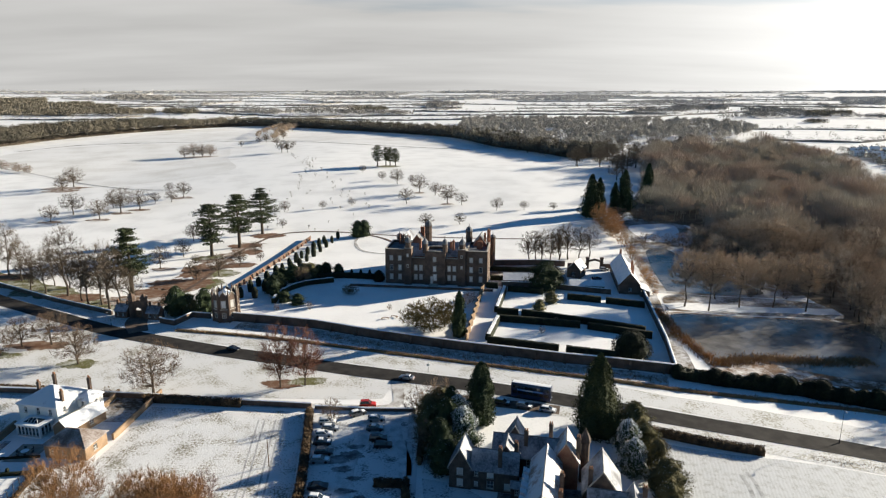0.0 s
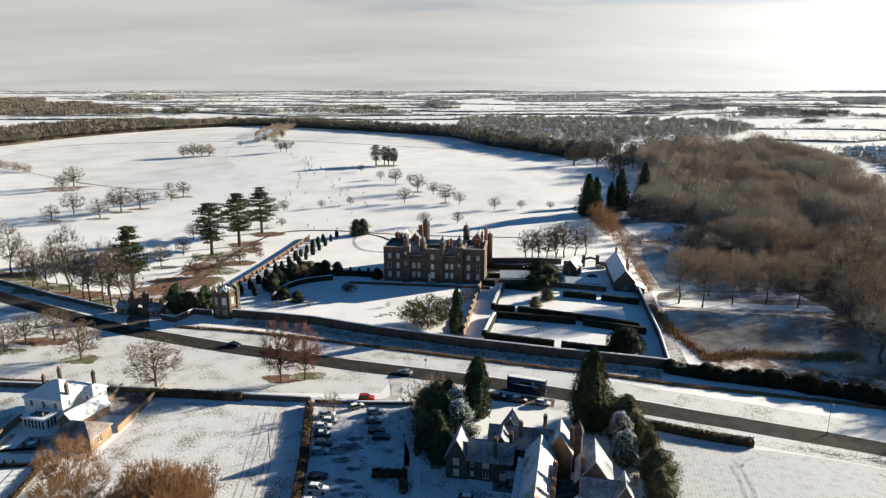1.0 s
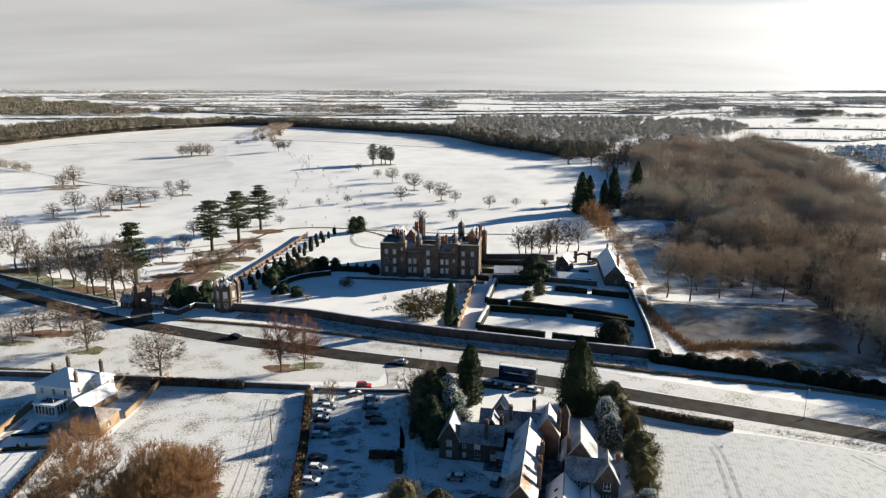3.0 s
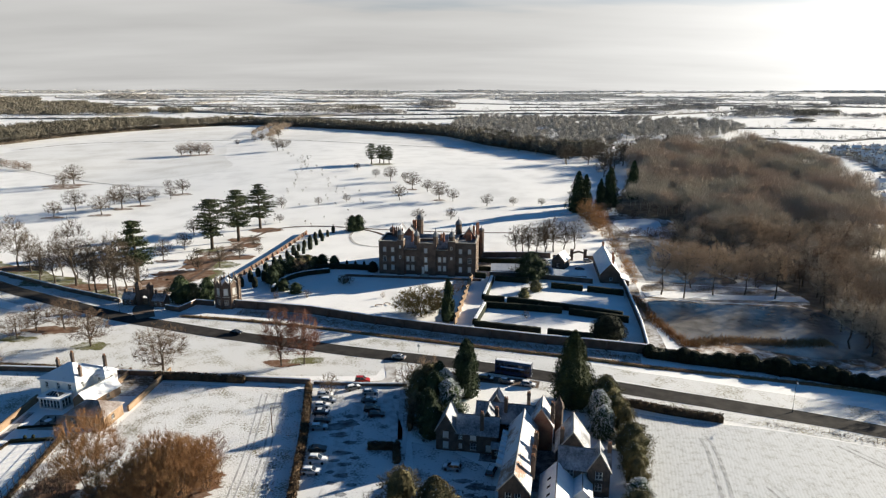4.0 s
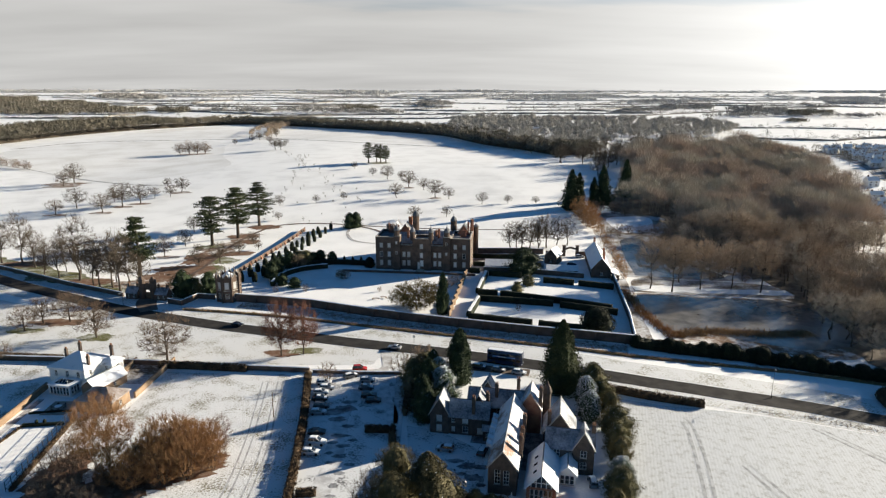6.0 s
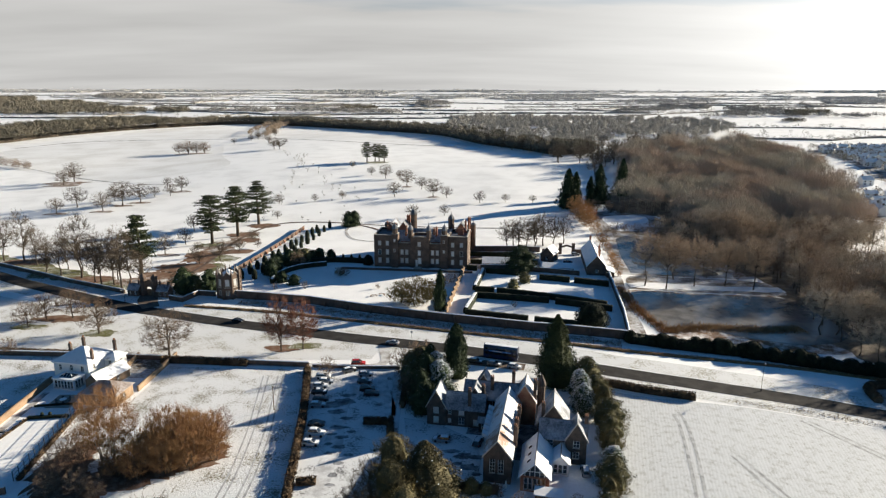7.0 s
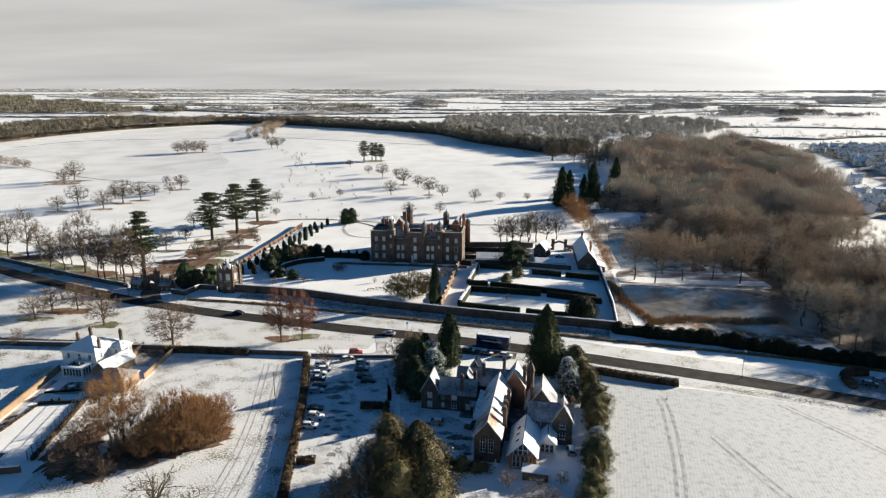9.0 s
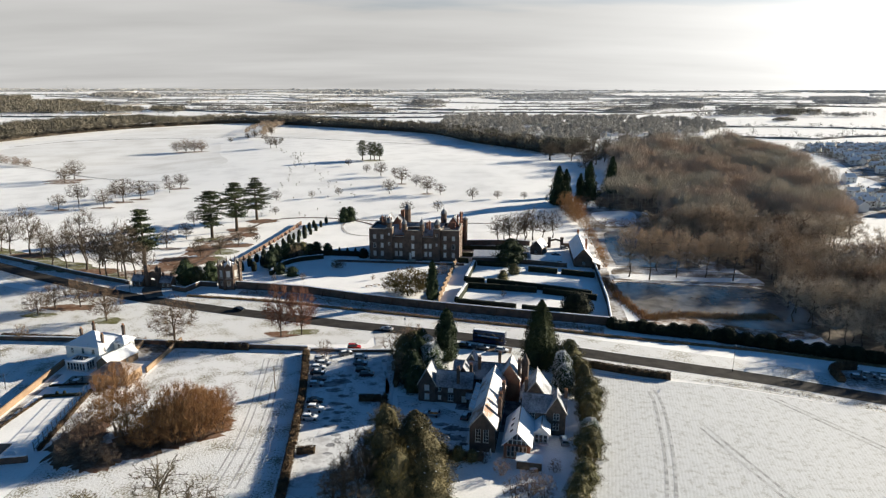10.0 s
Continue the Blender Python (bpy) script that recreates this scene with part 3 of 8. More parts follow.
def tufts(name, pts, w, n, h, mat, label, seed, line=bezier_path):
    """Rough grass: many thin blades along a strip."""
    rnd, g, path = random.Random(seed), Geo(), line(pts, 1.0)
    sd = sides(path)
    for _ in range(n):
        i = rnd.randrange(len(path) - 1)
        t = rnd.random()
        c = path[i] * (1 - t) + path[i + 1] * t + sd[i] * rnd.gauss(0, 0.3) * w
        z, a, hh = height(c.x, c.y), rnd.uniform(0, math.pi), h * rnd.uniform(0.5, 1.2)
        dx, dy, lx, ly = math.cos(a) * 0.10, math.sin(a) * 0.10, rnd.gauss(0, 0.25) * hh, rnd.gauss(0, 0.25) * hh
        g.add([(c.x - dx, c.y - dy, z - 0.02), (c.x + dx, c.y + dy, z - 0.02), (c.x + lx, c.y + ly, z + hh)], [(0, 1, 2)])
    return solid(name, g, mat, label, "grass", kind="stuff")


BANK = [(-91.5, 207.6), (-70, 203.5), (-49, 198.2), (-4.2, 184.2), (35.3, 172.2), (64.6, 163.4), (93.4, 157.6), (116, 153), (150, 142)]
solid("ditch_bank", run(bezier_path(BANK, 1.5), [(-1.1, -0.1), (-0.6, 0.35), (0, 0.5), (0.6, 0.35), (1.1, -0.1)], 0.25, 0.5), LITTER, "low grassy bank of the roadside ditch", "bank", kind="structure")
tufts("bank_grass", BANK, 2.0, 9000, 0.75, DRYGRASS, "dry brown grass on the ditch bank", 3)
FRONT = [(-72, 212.0), (-58, 208.8), (-44, 204.6), (-23, 195.8), (-4, 189.2), (7.3, 185.6), (36.8, 176.6), (64, 168.6)]
solid("ditch_verge", ribbon(bezier_path(FRONT, 2), 7.4, 0.03, 0.15, 4), VERGE, "rough grass showing through snow below the wall", "ground", kind="structure")
tufts("ditch_tufts", FRONT, 5.0, 5000, 0.5, DRYGRASS, "rough grass tufts in the ditch below the wall", 13)
tufts("verge_tufts", [(83.8, 130.6), (97.7, 126.6), (125, 116)], 3, 600, 0.35, DRYGRASS, "dry brown grass beside the road", 5)

# ponds below the wood
lie("pond_shore", [(80, 176), (80.2, 202), (81.4, 224), (87.5, 229.6), (108, 227.6), (130, 227.0), (147, 226), (151, 213), (146, 186), (136, 166), (104, 171)], LITTER_SNOW, "brown reedy shore round the pond", 0.05)
lie("pond_ice", [(83, 186), (81.8, 203), (83, 222), (88, 227.6), (108, 225.8), (129, 225.2), (145, 224), (150, 208), (147, 182), (128, 173), (110, 178), (98, 185)], ICE, "half-frozen grey pond with patches of ice", 0.12)
lie("upper_bank", [(87, 253), (91, 285), (96, 320), (101, 350), (108, 385), (118, 398), (146, 392), (146, 352), (142, 322), (146, 285), (150, 262), (148, 252)], PATCHY, "half-thawed bank with leaf litter round the upper pond", 0.05)
lie("upper_pond", [(93, 256), (97, 285), (102, 310), (107, 328), (118, 332), (123, 305), (130, 275), (134, 257), (114, 254)], ICE, "grey frozen upper pond among the willows", 0.10)
lie("pond_causeway", [(85, 231), (108, 229), (130, 228.5), (150, 228), (151, 244), (132, 250), (112, 251), (95, 252), (88, 246)], PATCHY, "snowy bank with leaf litter between the ponds", 0.06)
solid("causeway_snow", ribbon(bezier_path([(86, 236), (100, 236.5), (118, 235.8), (136, 235.4), (152, 235)], 2), 7.5, 0.13, 0.5, 3), SNOW_CAP, "snow lying along the causeway between the ponds", "ground", kind="structure")
lie("wood_glade", [(112, 345), (111, 378), (125, 388), (141, 386), (136, 362), (128, 350)], SNOW_CAP, "snowy glade inside the wood", 0.10)
solid("pond_path", ribbon(bezier_path([(71.5, 174), (75, 194), (78.5, 216), (81.5, 236), (84, 250)], 2), 5.6, 0.075, 0.4, 3), PATCHY, "half-thawed path between garden wall and pond", "path", kind="structure")
tufts("reeds", [(80.5, 232), (80, 215), (80.5, 200), (82.5, 186), (84, 180)], 4.6, 2200, 1.4, TWIG_GOLD, "orange reeds along the pond edge", 8)
tufts("pond_grass", [(84, 182.5), (100, 187), (118, 186), (134, 188)], 6.0, 6000, 1.0, DRYGRASS, "dry grass on the near pond bank", 9)
def floor_cells(name, poly, cell, mat, label, lift):
    """Ground cover inside any outline, in small uneven cells."""
    def within(x, y):
        c = False
        for (ax, ay), (bx, by) in zip(poly, poly[1:] + poly[:1]):
            if (ay > y) != (by > y) and x < (bx - ax) * (y - ay) / (by - ay) + ax:
                c = not c
        return c
    g, seen = Geo(), {}
    x0, x1, y0, y1 = min(p[0] for p in poly), max(p[0] for p in poly), min(p[1] for p in poly), max(p[1] for p in poly)
    for j in range(int((y1 - y0) / cell) + 1):
        for i in range(int((x1 - x0) / cell) + 1):
            if within(x0 + (i + 0.5) * cell, y0 + (j + 0.5) * cell):
                q = []
                for a, b in ((i, j), (i + 1, j), (i + 1, j + 1), (i, j + 1)):
                    if (a, b) not in seen:
                        v = Vector((x0 + a * cell, y0 + b * cell, 0))
                        v += Vector((noise.noise(v * 0.31), noise.noise(v * 0.31 + Vector((7, 1, 3))), 0)) * cell * 0.6
                        seen[(a, b)] = len(g.v)
                        g.v.append((v.x, v.y, height(v.x, v.y) + lift))
                    q.append(seen[(a, b)])
                g.f.append(tuple(q))
    return solid(name, g, mat, label, "ground", kind="structure")


floor_cells("wood_floor", [(148, 228), (152, 241), (146, 262), (145, 280), (140, 320), (130, 338), (142, 352), (150, 388), (122, 400), (122, 430), (150, 480), (172, 545), (190, 600), (220, 662), (345, 690), (348, 600), (330, 520), (312, 455), (286, 398), (258, 342), (223, 301), (214, 268), (222, 235), (240, 180), (262, 118), (215, 116), (156, 145), (141, 158), (137, 174), (138, 188), (147, 205)], 4.0, WOODFLOOR, "brown leaf-strewn floor of the winter wood", 0.06)

lie("drilled_field", [(49, 136), (62, 131.5), (84, 127.5), (110, 119), (150, 103), (190, 80), (190, 30), (90, 20), (30, 40), (36, 72), (43, 97), (47.6, 117)], STUBBLE, "drilled field under thin snow", 0.008, 6)
lie("paddock", [(-75.5, 152.8), (-55, 151), (-36, 149), (-33, 132), (-30, 108), (-28, 80), (-27, 50), (-60, 46), (-80, 55), (-81, 85), (-79, 110), (-76.6, 134)], PADDOCK, "rough paddock grass under thin snow", 0.008, 6)
lie("west_lawn", [(-200, 165), (-140, 160.4), (-107, 158), (-105.5, 140), (-104.8, 110), (-104.4, 60), (-200, 60)], PADDOCK, "rough lawn under thin snow beside the villa", 0.008, 6)
lie("village_green", [(-200, 236), (-150, 212), (-113, 200), (-83, 189), (-45, 176), (-14, 166), (-16, 157.5), (-60, 158.5), (-110, 164), (-200, 173)], GREENSNOW, "rough village green under thin snow", 0.008, 6)
lie("car_park", [(-32.5, 149), (-20, 149.2), (-8.5, 148.5), (-6, 138), (-5.6, 122), (-6.5, 106), (-13, 82), (-24.5, 78), (-28, 105), (-30.5, 130)], CARPARK, "trampled snow and slush over the car park", 0.014, 3)
lie("school_yard", [(-4.5, 121), (2, 119), (9, 113.5), (13, 108), (12.5, 97), (7, 94), (1, 98), (-3, 106)], CARPARK, "trampled snow over the school yard", 0.014, 3)
# leaf-littered grass under park trees
BARE = [(-114, 305, 9, 6), (-104, 330, 9, 5), (-98, 352, 11, 6), (-122, 240, 12, 7), (-100, 278, 10, 7), (-96, 292, 9, 6), (-109.6, 179.8, 7, 3.6), (-130, 194, 10, 4), (-137, 186, 7, 3), (-45, 166, 6, 3), (-38, 168, 6, 3),
        (-128, 285, 6, 3), (-165, 252, 13, 8), (-190, 272, 12, 6), (-145, 243, 12, 6), (-46, 354, 6, 3), (-50, 583, 12, 7), (-112, 262, 14, 9), (-111, 282, 9, 12), (-108, 298, 9, 8), (-99, 262, 6, 8), (-118, 250, 10, 7), (-97, 318, 6, 6)]
for i, (x, y, rx, ry) in enumerate(BARE):
    patch("bare_ground", x, y, rx * 0.9, ry * 0.9, (GRASSY, THICKETFLOOR, THICKETFLOOR, LITTER_SNOW)[i % 4] if y > 225 else (GRASSY, THICKETFLOOR)[i % 2], "snow-free grass and leaf litter under a tree", 0.035 + 0.004 * (i % 4), i)
solid("drive_verge", ribbon(bezier_path([(-110.5, 230), (-108.5, 241), (-105.5, 268), (-105.6, 307), (-101, 336)], 2), 10, 0.03, 0.8, 3), LITTER_SNOW, "leaf-littered grass beside the estate drive", "ground", kind="structure")
for i, (x, y, rx, ry) in enumerate([(-53.5, 103, 8, 6), (-61, 98, 8, 6), (-48, 107, 3.6, 3.4), (-70, 93, 7, 6), (-77.5, 100, 5, 11)]):
    patch("thicket_floor", x, y, rx, ry, THICKETFLOOR, "brown leaf-strewn ground under the thicket", 0.03 + 0.004 * i, 60 + i, rag=1.0)
FAR_BARE = [(-240, 386, 9, 4), (-213, 391, 9, 4), (-208, 409, 10, 4), (-294, 494, 16, 8), (-300, 506, 22, 9), (-185, 454, 9, 5), (-200, 418, 9, 4), (-268, 710, 24, 9), (3, 431, 5, 3), (-17, 465, 5, 3)]
for i, (x, y, rx, ry) in enumerate(FAR_BARE):
    patch("bare_ground", x, y, rx * 0.8, ry * 0.8, LITTER_SNOW, "snow-free litter under a park tree", 0.10, 40 + i)

# thin snow and old tracks on the upper park
THINSNOW = material("thin_park_snow", (0.66, 0.655, 0.635), (0.86, 0.865, 0.865), 0.03, 0.8, 20, 0.8, 0.3, 0.15, low=0.2, high=0.6)
lie("upper_park_field", [(-415, 602), (-303, 534), (-255, 514), (-190, 575), (-225, 680), (-278, 828), (-360, 838), (-448, 807), (-498, 731)], THINSNOW, "grassy upper park under thin snow", 0.06, 12)
lie("top_field", [(-448, 838), (-350, 862), (-262, 868), (-130, 830), (20, 752), (60, 735), (20, 830), (-110, 930), (-240, 1035), (-335, 1070), (-420, 985)], THINSNOW, "stubble field under thin snow below the belt", 0.06, 12)
solid("park_ditch", ribbon(bezier_path([(-503, 760), (-454, 823), (-350, 848), (-262, 854), (-184, 839), (-70, 778), (32, 733)], 5), 3.6, 0.12, 0.5), PATCHY, "thawed ditch line across the upper park", "ground", kind="structure")
solid("park_ditch", ribbon(bezier_path([(-440, 635), (-389, 600), (-313, 540), (-272, 512), (-236, 492), (-200, 483)], 4), 1.6, 0.12, 0.9), PATCHY, "thawed ditch line through the park", "ground", kind="structure")
# ---- buildings ----
def slab(g, length, h, th, holes, m):
    """A wall of real thickness from 0 to length along x, outer face at y = 0, with openings through it."""
    xs = sorted({0.0, length, *[v for o in holes for v in o[:2]]})
    for a, b in zip(xs, xs[1:]):
        z = 0.0
        for o in sorted((o for o in holes if o[0] <= a + 1e-6 and o[1] >= b - 1e-6), key=lambda o: o[2]):
            if o[2] > z + 1e-6:
                g.box(a, 0, z, b, th, o[2], m)
            z = o[3]
        if h > z + 1e-6:
            g.box(a, 0, z, b, th, h, m)


WINDOWS = {}


def lattice(w, h, cols, rows, b, y0=0.12, y1=0.20):
    """A window frame with its bars, one joined piece with an opening for each light."""
    def lines(size, n, half):
        out = [(0.0, b)] + [(size * k / n - half, size * k / n + half) for k in range(1, n)] + [(size - b, size)]
        return [v for pair in out for v in pair]
    xs, zs, g = lines(w, cols, 0.035), lines(h, rows, 0.03), Geo()
    nx, nz = len(xs), len(zs)
    g.v = [(x, y, z) for y in (y0, y1) for z in zs for x in xs]
    at = lambda k, j, i: k * nx * nz + j * nx + i
    full = lambda i, j: 0 <= i < nx - 1 and 0 <= j < nz - 1 and (i % 2 == 0 or j % 2 == 0)
    for j in range(nz - 1):
        for i in range(nx - 1):
            if not full(i, j):
                continue
            g.f += [(at(0, j, i), at(0, j, i + 1), at(0, j + 1, i + 1), at(0, j + 1, i)), (at(1, j, i + 1), at(1, j, i), at(1, j + 1, i), at(1, j + 1, i + 1))]
            for ok, p, q in ((full(i, j - 1), (j, i), (j, i + 1)), (full(i, j + 1), (j + 1, i + 1), (j + 1, i)), (full(i - 1, j), (j + 1, i), (j, i)), (full(i + 1, j), (j, i + 1), (j + 1, i + 1))):
                if not ok:
                    g.f.append((at(1, *p), at(1, *q), at(0, *q), at(0, *p)))
    return g


def add_window(parent, m, w, h, cols=2, rows=2, frame_mat=PAINT, blind=False, surround=None):
    """A window in an opening whose lower left outer corner is at m: frame with bars, pane, and what hangs behind."""
    key = (round(w, 2), round(h, 2), cols, rows, frame_mat.name, surround.name if surround else "")
    if key not in WINDOWS:
        b = 0.09
        fr = lattice(w, h, cols, rows, b)
        sill = Geo().box(-0.1, -0.08, -0.12, w + 0.1, 0.1, 0.0)
        if surround:
            sill.box(-0.16, -0.05, -0.0, -0.0, 0.08, h + 0.16).box(w, -0.05, 0, w + 0.16, 0.08, h + 0.16).box(0, -0.05, h, w, 0.08, h + 0.16)
        WINDOWS[key] = (fr.mesh("window", frame_mat), Geo().box(b, 0.15, b, w - b, 0.17, h - b).mesh("pane", GLASS),
                        Geo().box(b, 0.10, b, w - b, 0.115, h - b).mesh("blind", BLIND), sill.mesh("sill", surround or STONE))
    fr, pane, bl, sill = WINDOWS[key]
    ob = part("window", fr, None, parent, m=m)
    part("blind" if blind else "pane", bl if blind else pane, None, ob, "pale closed blind" if blind else "")
    part("sill", sill, None, ob)
    return ob


SIDES = {"front": lambda w, d, th: (pose(0, 0, 0), w), "back": lambda w, d, th: (pose(w, d, 0, 0, 0, 180), w),
         "right": lambda w, d, th: (pose(w, th, 0, 0, 0, 90), d - 2 * th), "left": lambda w, d, th: (pose(0, d - th, 0, 0, 0, -90), d - 2 * th)}


def shell(parent, m, w, d, h, mat, holes, th=0.4, z0=0.0, frame_mat=PAINT, blind=0.0, surround=None, cols=2, rows=2):
    """Four walls on the rectangle w by d with windows: holes {side: [(x, z, w, h)]}."""
    rnd = random.Random(int(w * 100 + d * 10))
    for s, f in SIDES.items():
        sm, length = f(w, d, th)
        g = Geo()
        hs = holes.get(s, [])
        slab(g, length, h - z0, th, [(x, x + a, z - z0, z + b - z0) for x, z, a, b in hs], m @ sm @ pose(0, 0, z0))
        part("wall", g, mat, parent)
        for x, z, a, b in hs:
            add_window(parent, m @ sm @ pose(x, 0, z), a, b, cols, rows, frame_mat, rnd.random() < blind, surround)


def pitched(parent, m, w, d, eave, ridge, axis, mat, roof_mat, over=0.35, th=0.22, gables=(True, True)):
    """A gabled roof over w by d, its ridge along axis, with the gable walls under it."""
    span, run_len = (d, w) if axis == "x" else (w, d)
    s = (ridge - eave) / (span / 2)
    for a, b in ((-over, span / 2), (span + over, span / 2)):
        poly = [(a, eave - over * s), (b, ridge), (b, ridge + th), (a, eave - over * s + th)]
        part("roof_slope", Geo().prism(poly, -over * 0.8, run_len + over * 0.8, axis, m), roof_mat, parent, "snow-dusted slate roof slope")
    part("ridge", Geo().prism([(span / 2 - 0.14, ridge + th - 0.04), (span / 2 + 0.14, ridge + th - 0.04), (span / 2, ridge + th + 0.12)], -over * 0.8, run_len + over * 0.8, axis, m), ROOF_LEAD, parent)
    tri = [(0, eave), (span, eave), (span / 2, ridge)]
    for on, a, b in ((gables[0], 0, 0.4), (gables[1], run_len - 0.4, run_len)):
        if on:
            part("gable", Geo().prism(tri, a, b, axis, m), mat, parent)


def verge(parent, m, w, eave, ridge, y=0.0, mat=STONE):
    """Pale coping boards along a front gable."""
    for sx in (1, -1):
        g = Geo()
        a, b = (-0.3, w / 2) if sx > 0 else (w + 0.3, w / 2)
        s = (ridge - eave) / (w / 2)
        g.prism([(a, eave - 0.3 * s + 0.05), (b, ridge + 0.05), (b, ridge + 0.4), (a, eave - 0.3 * s + 0.4)], y - 0.32, y - 0.12, "y", m)
        part("gable_coping", g, mat, parent)


def hipped(parent, m, w, d, eave, ridge, roof_mat, over=0.4, label="snow-covered hipped roof"):
    x0, y0, x1, y1 = -over, -over, w + over, d + over
    k = min(w, d) / 2 + over
    if w >= d:
        r0, r1 = (x0 + k, (y0 + y1) / 2, ridge), (x1 - k, (y0 + y1) / 2, ridge)
    else:
        r0, r1 = ((x0 + x1) / 2, y0 + k, ridge), ((x0 + x1) / 2, y1 - k, ridge)
    lo = eave - 0.12
    c = [(x0, y0), (x1, y0), (x1, y1), (x0, y1)]
    verts = [(*p, lo) for p in c] + [(*p, eave + 0.05) for p in c] + [r0, r1]
    faces = [(3, 2, 1, 0)] + [(i, (i + 1) % 4, 4 + (i + 1) % 4, 4 + i) for i in range(4)]
    faces += [(4, 5, 9, 8), (5, 6, 9), (6, 7, 8, 9), (7, 4, 8)] if w >= d else [(4, 5, 8), (5, 6, 9, 8), (6, 7, 9), (7, 4, 8, 9)]
    part("roof", Geo().add(verts, faces, m), roof_mat, parent, label)


def chimney(parent, m, x, y, z0, z1, w=1.0, d=0.8, mat=BRICK, pots=2):
    g = Geo().box(x - w / 2, y - d / 2, z0, x + w / 2, y + d / 2, z1 - 0.5, m)
    g.box(x - w / 2 - 0.08, y - d / 2 - 0.08, z1 - 0.5, x + w / 2 + 0.08, y + d / 2 + 0.08, z1 - 0.3, m)
    g.box(x - w / 2, y - d / 2, z1 - 0.3, x + w / 2, y + d / 2, z1, m)
    ob = part("chimney", g, mat, parent)
    for k in range(pots):
        px = x + w * ((k + 0.5) / pots - 0.5)
        part("chimney_pot", Geo().lathe([(0.16, 0), (0.13, 0.5), (0.16, 0.55)], 8, m @ pose(px, y, z1)), POTS, ob)
    return ob


def turret(parent, m, x, y, r, z0, z1, cap, mat=BRICK_HALL, n=8):
    at = m @ pose(x, y, 0, 0, 0, 22.5)
    ob = part("turret", Geo().lathe([(r, z0), (r, z1 - 3.2), (r * 1.1, z1 - 3.1), (r * 1.1, z1 - 2.8), (r, z1 - 2.7), (r, z1 - 0.35), (r * 1.15, z1 - 0.2), (r * 1.15, z1)], n, at), mat, parent)
    part("turret_dome", Geo().lathe([(r * 1.05, z1), (r * 1.08, z1 + cap * 0.2), (r * 0.95, z1 + cap * 0.42), (r * 0.6, z1 + cap * 0.65), (r * 0.22, z1 + cap * 0.82), (0.10, z1 + cap), (0.16, z1 + cap + 0.25), (0.03, z1 + cap + 1.0)], n, at), ROOF_LEAD, ob, "domed turret cap with a finial")
    return ob


def flat_block(parent, m, x0, x1, y0, y1, h, holes, mat=BRICK_HALL, blind=0.75, cols=2, rows=2, roof=ROOF_LEAD):
    b = m @ pose(x0, y0, 0)
    shell(parent, b, x1 - x0, y1 - y0, h, mat, holes, 0.5, 0.0, STONE, blind, STONE, cols, rows)
    part("flat_roof", Geo().box(0.5, 0.5, h - 1.2, x1 - x0 - 0.5, y1 - y0 - 0.5, h - 1.0, b), roof, parent, "lead roof behind the parapet")
    g = Geo()
    w, d = x1 - x0, y1 - y0
    for q in ((-0.08, -0.08, w + 0.08, 0.55), (-0.08, d - 0.55, w + 0.08, d + 0.08), (-0.08, 0.55, 0.55, d - 0.55), (w - 0.55, 0.55, w + 0.08, d - 0.55)):
        g.box(q[0], q[1], h, q[2], q[3], h + 0.2, b)
    part("parapet_coping", g, STONE, parent)


# the great hall
hall = thing("country_house", "great Tudor brick country house with domed turrets", "house", HALL_AT)
I0 = pose(0, 0, 0)
ROWSZ = (1.9, 5.9, 10.2)


def column(x, w=1.25, heights=(2.3, 2.3, 2.0)):
    return [(x, z, min(w, 1.25), h) for z, h in zip(ROWSZ, heights)]


flat_block(hall, I0, 0, 8.4, 0, 17, 15.0, {"front": column(2.0) + column(5.6), "left": column(3) + column(8) + column(12)})
flat_block(hall, I0, 8.4, 11.4, -1.3, 3.2, 15.8, {"front": [(1.1, 7.6, 0.7, 1.2), (1.1, 12.2, 0.7, 1.2)]})
flat_block(hall, I0, 11.4, 17.0, 0.6, 9, 11.4, {"front": column(0.9, 1.5)[:2] + column(3.1, 1.5)[:2]})
flat_block(hall, I0, 17.0, 25.6, -0.5, 9, 14.6, {"front": [(2.4, 0.2, 1.0, 3.6), (3.5, 1.9, 1.5, 2.8)] + column(3.5, 1.5)[1:]})
flat_block(hall, I0, 25.6, 31.0, 0.6, 9, 11.4, {"front": column(0.9, 1.5)[:2] + column(3.1, 1.5)[:2]})
flat_block(hall, I0, 31.0, 34.2, -1.3, 3.2, 15.8, {"front": [(1.2, 7.6, 0.7, 1.2), (1.2, 12.2, 0.7, 1.2)]})
flat_block(hall, I0, 34.2, 43.2, 0, 17, 15.0, {"front": column(1.6) + column(5.6), "right": column(2) + column(6) + column(10.5)})
for x, y, r, z1, cap in ((9.9, -0.2, 1.25, 18.3, 2.5), (17.2, -0.4, 1.1, 17.9, 2.7), (25.5, -0.4, 1.1, 17.9, 2.7), (32.6, 0.4, 1.3, 17.8, 2.8), (15.4, 20.0, 1.6, 21.2, 2.9), (33.6, 20.5, 1.5, 19.2, 2.6), (43.6, 30.2, 1.3, 14.6, 1.4), (0.2, 30.0, 1.3, 14.0, 1.4)):
    turret(hall, I0, x, y, r, 0.0 if y > 1 else 14.0 if x > 12 else 15.0, z1, cap)
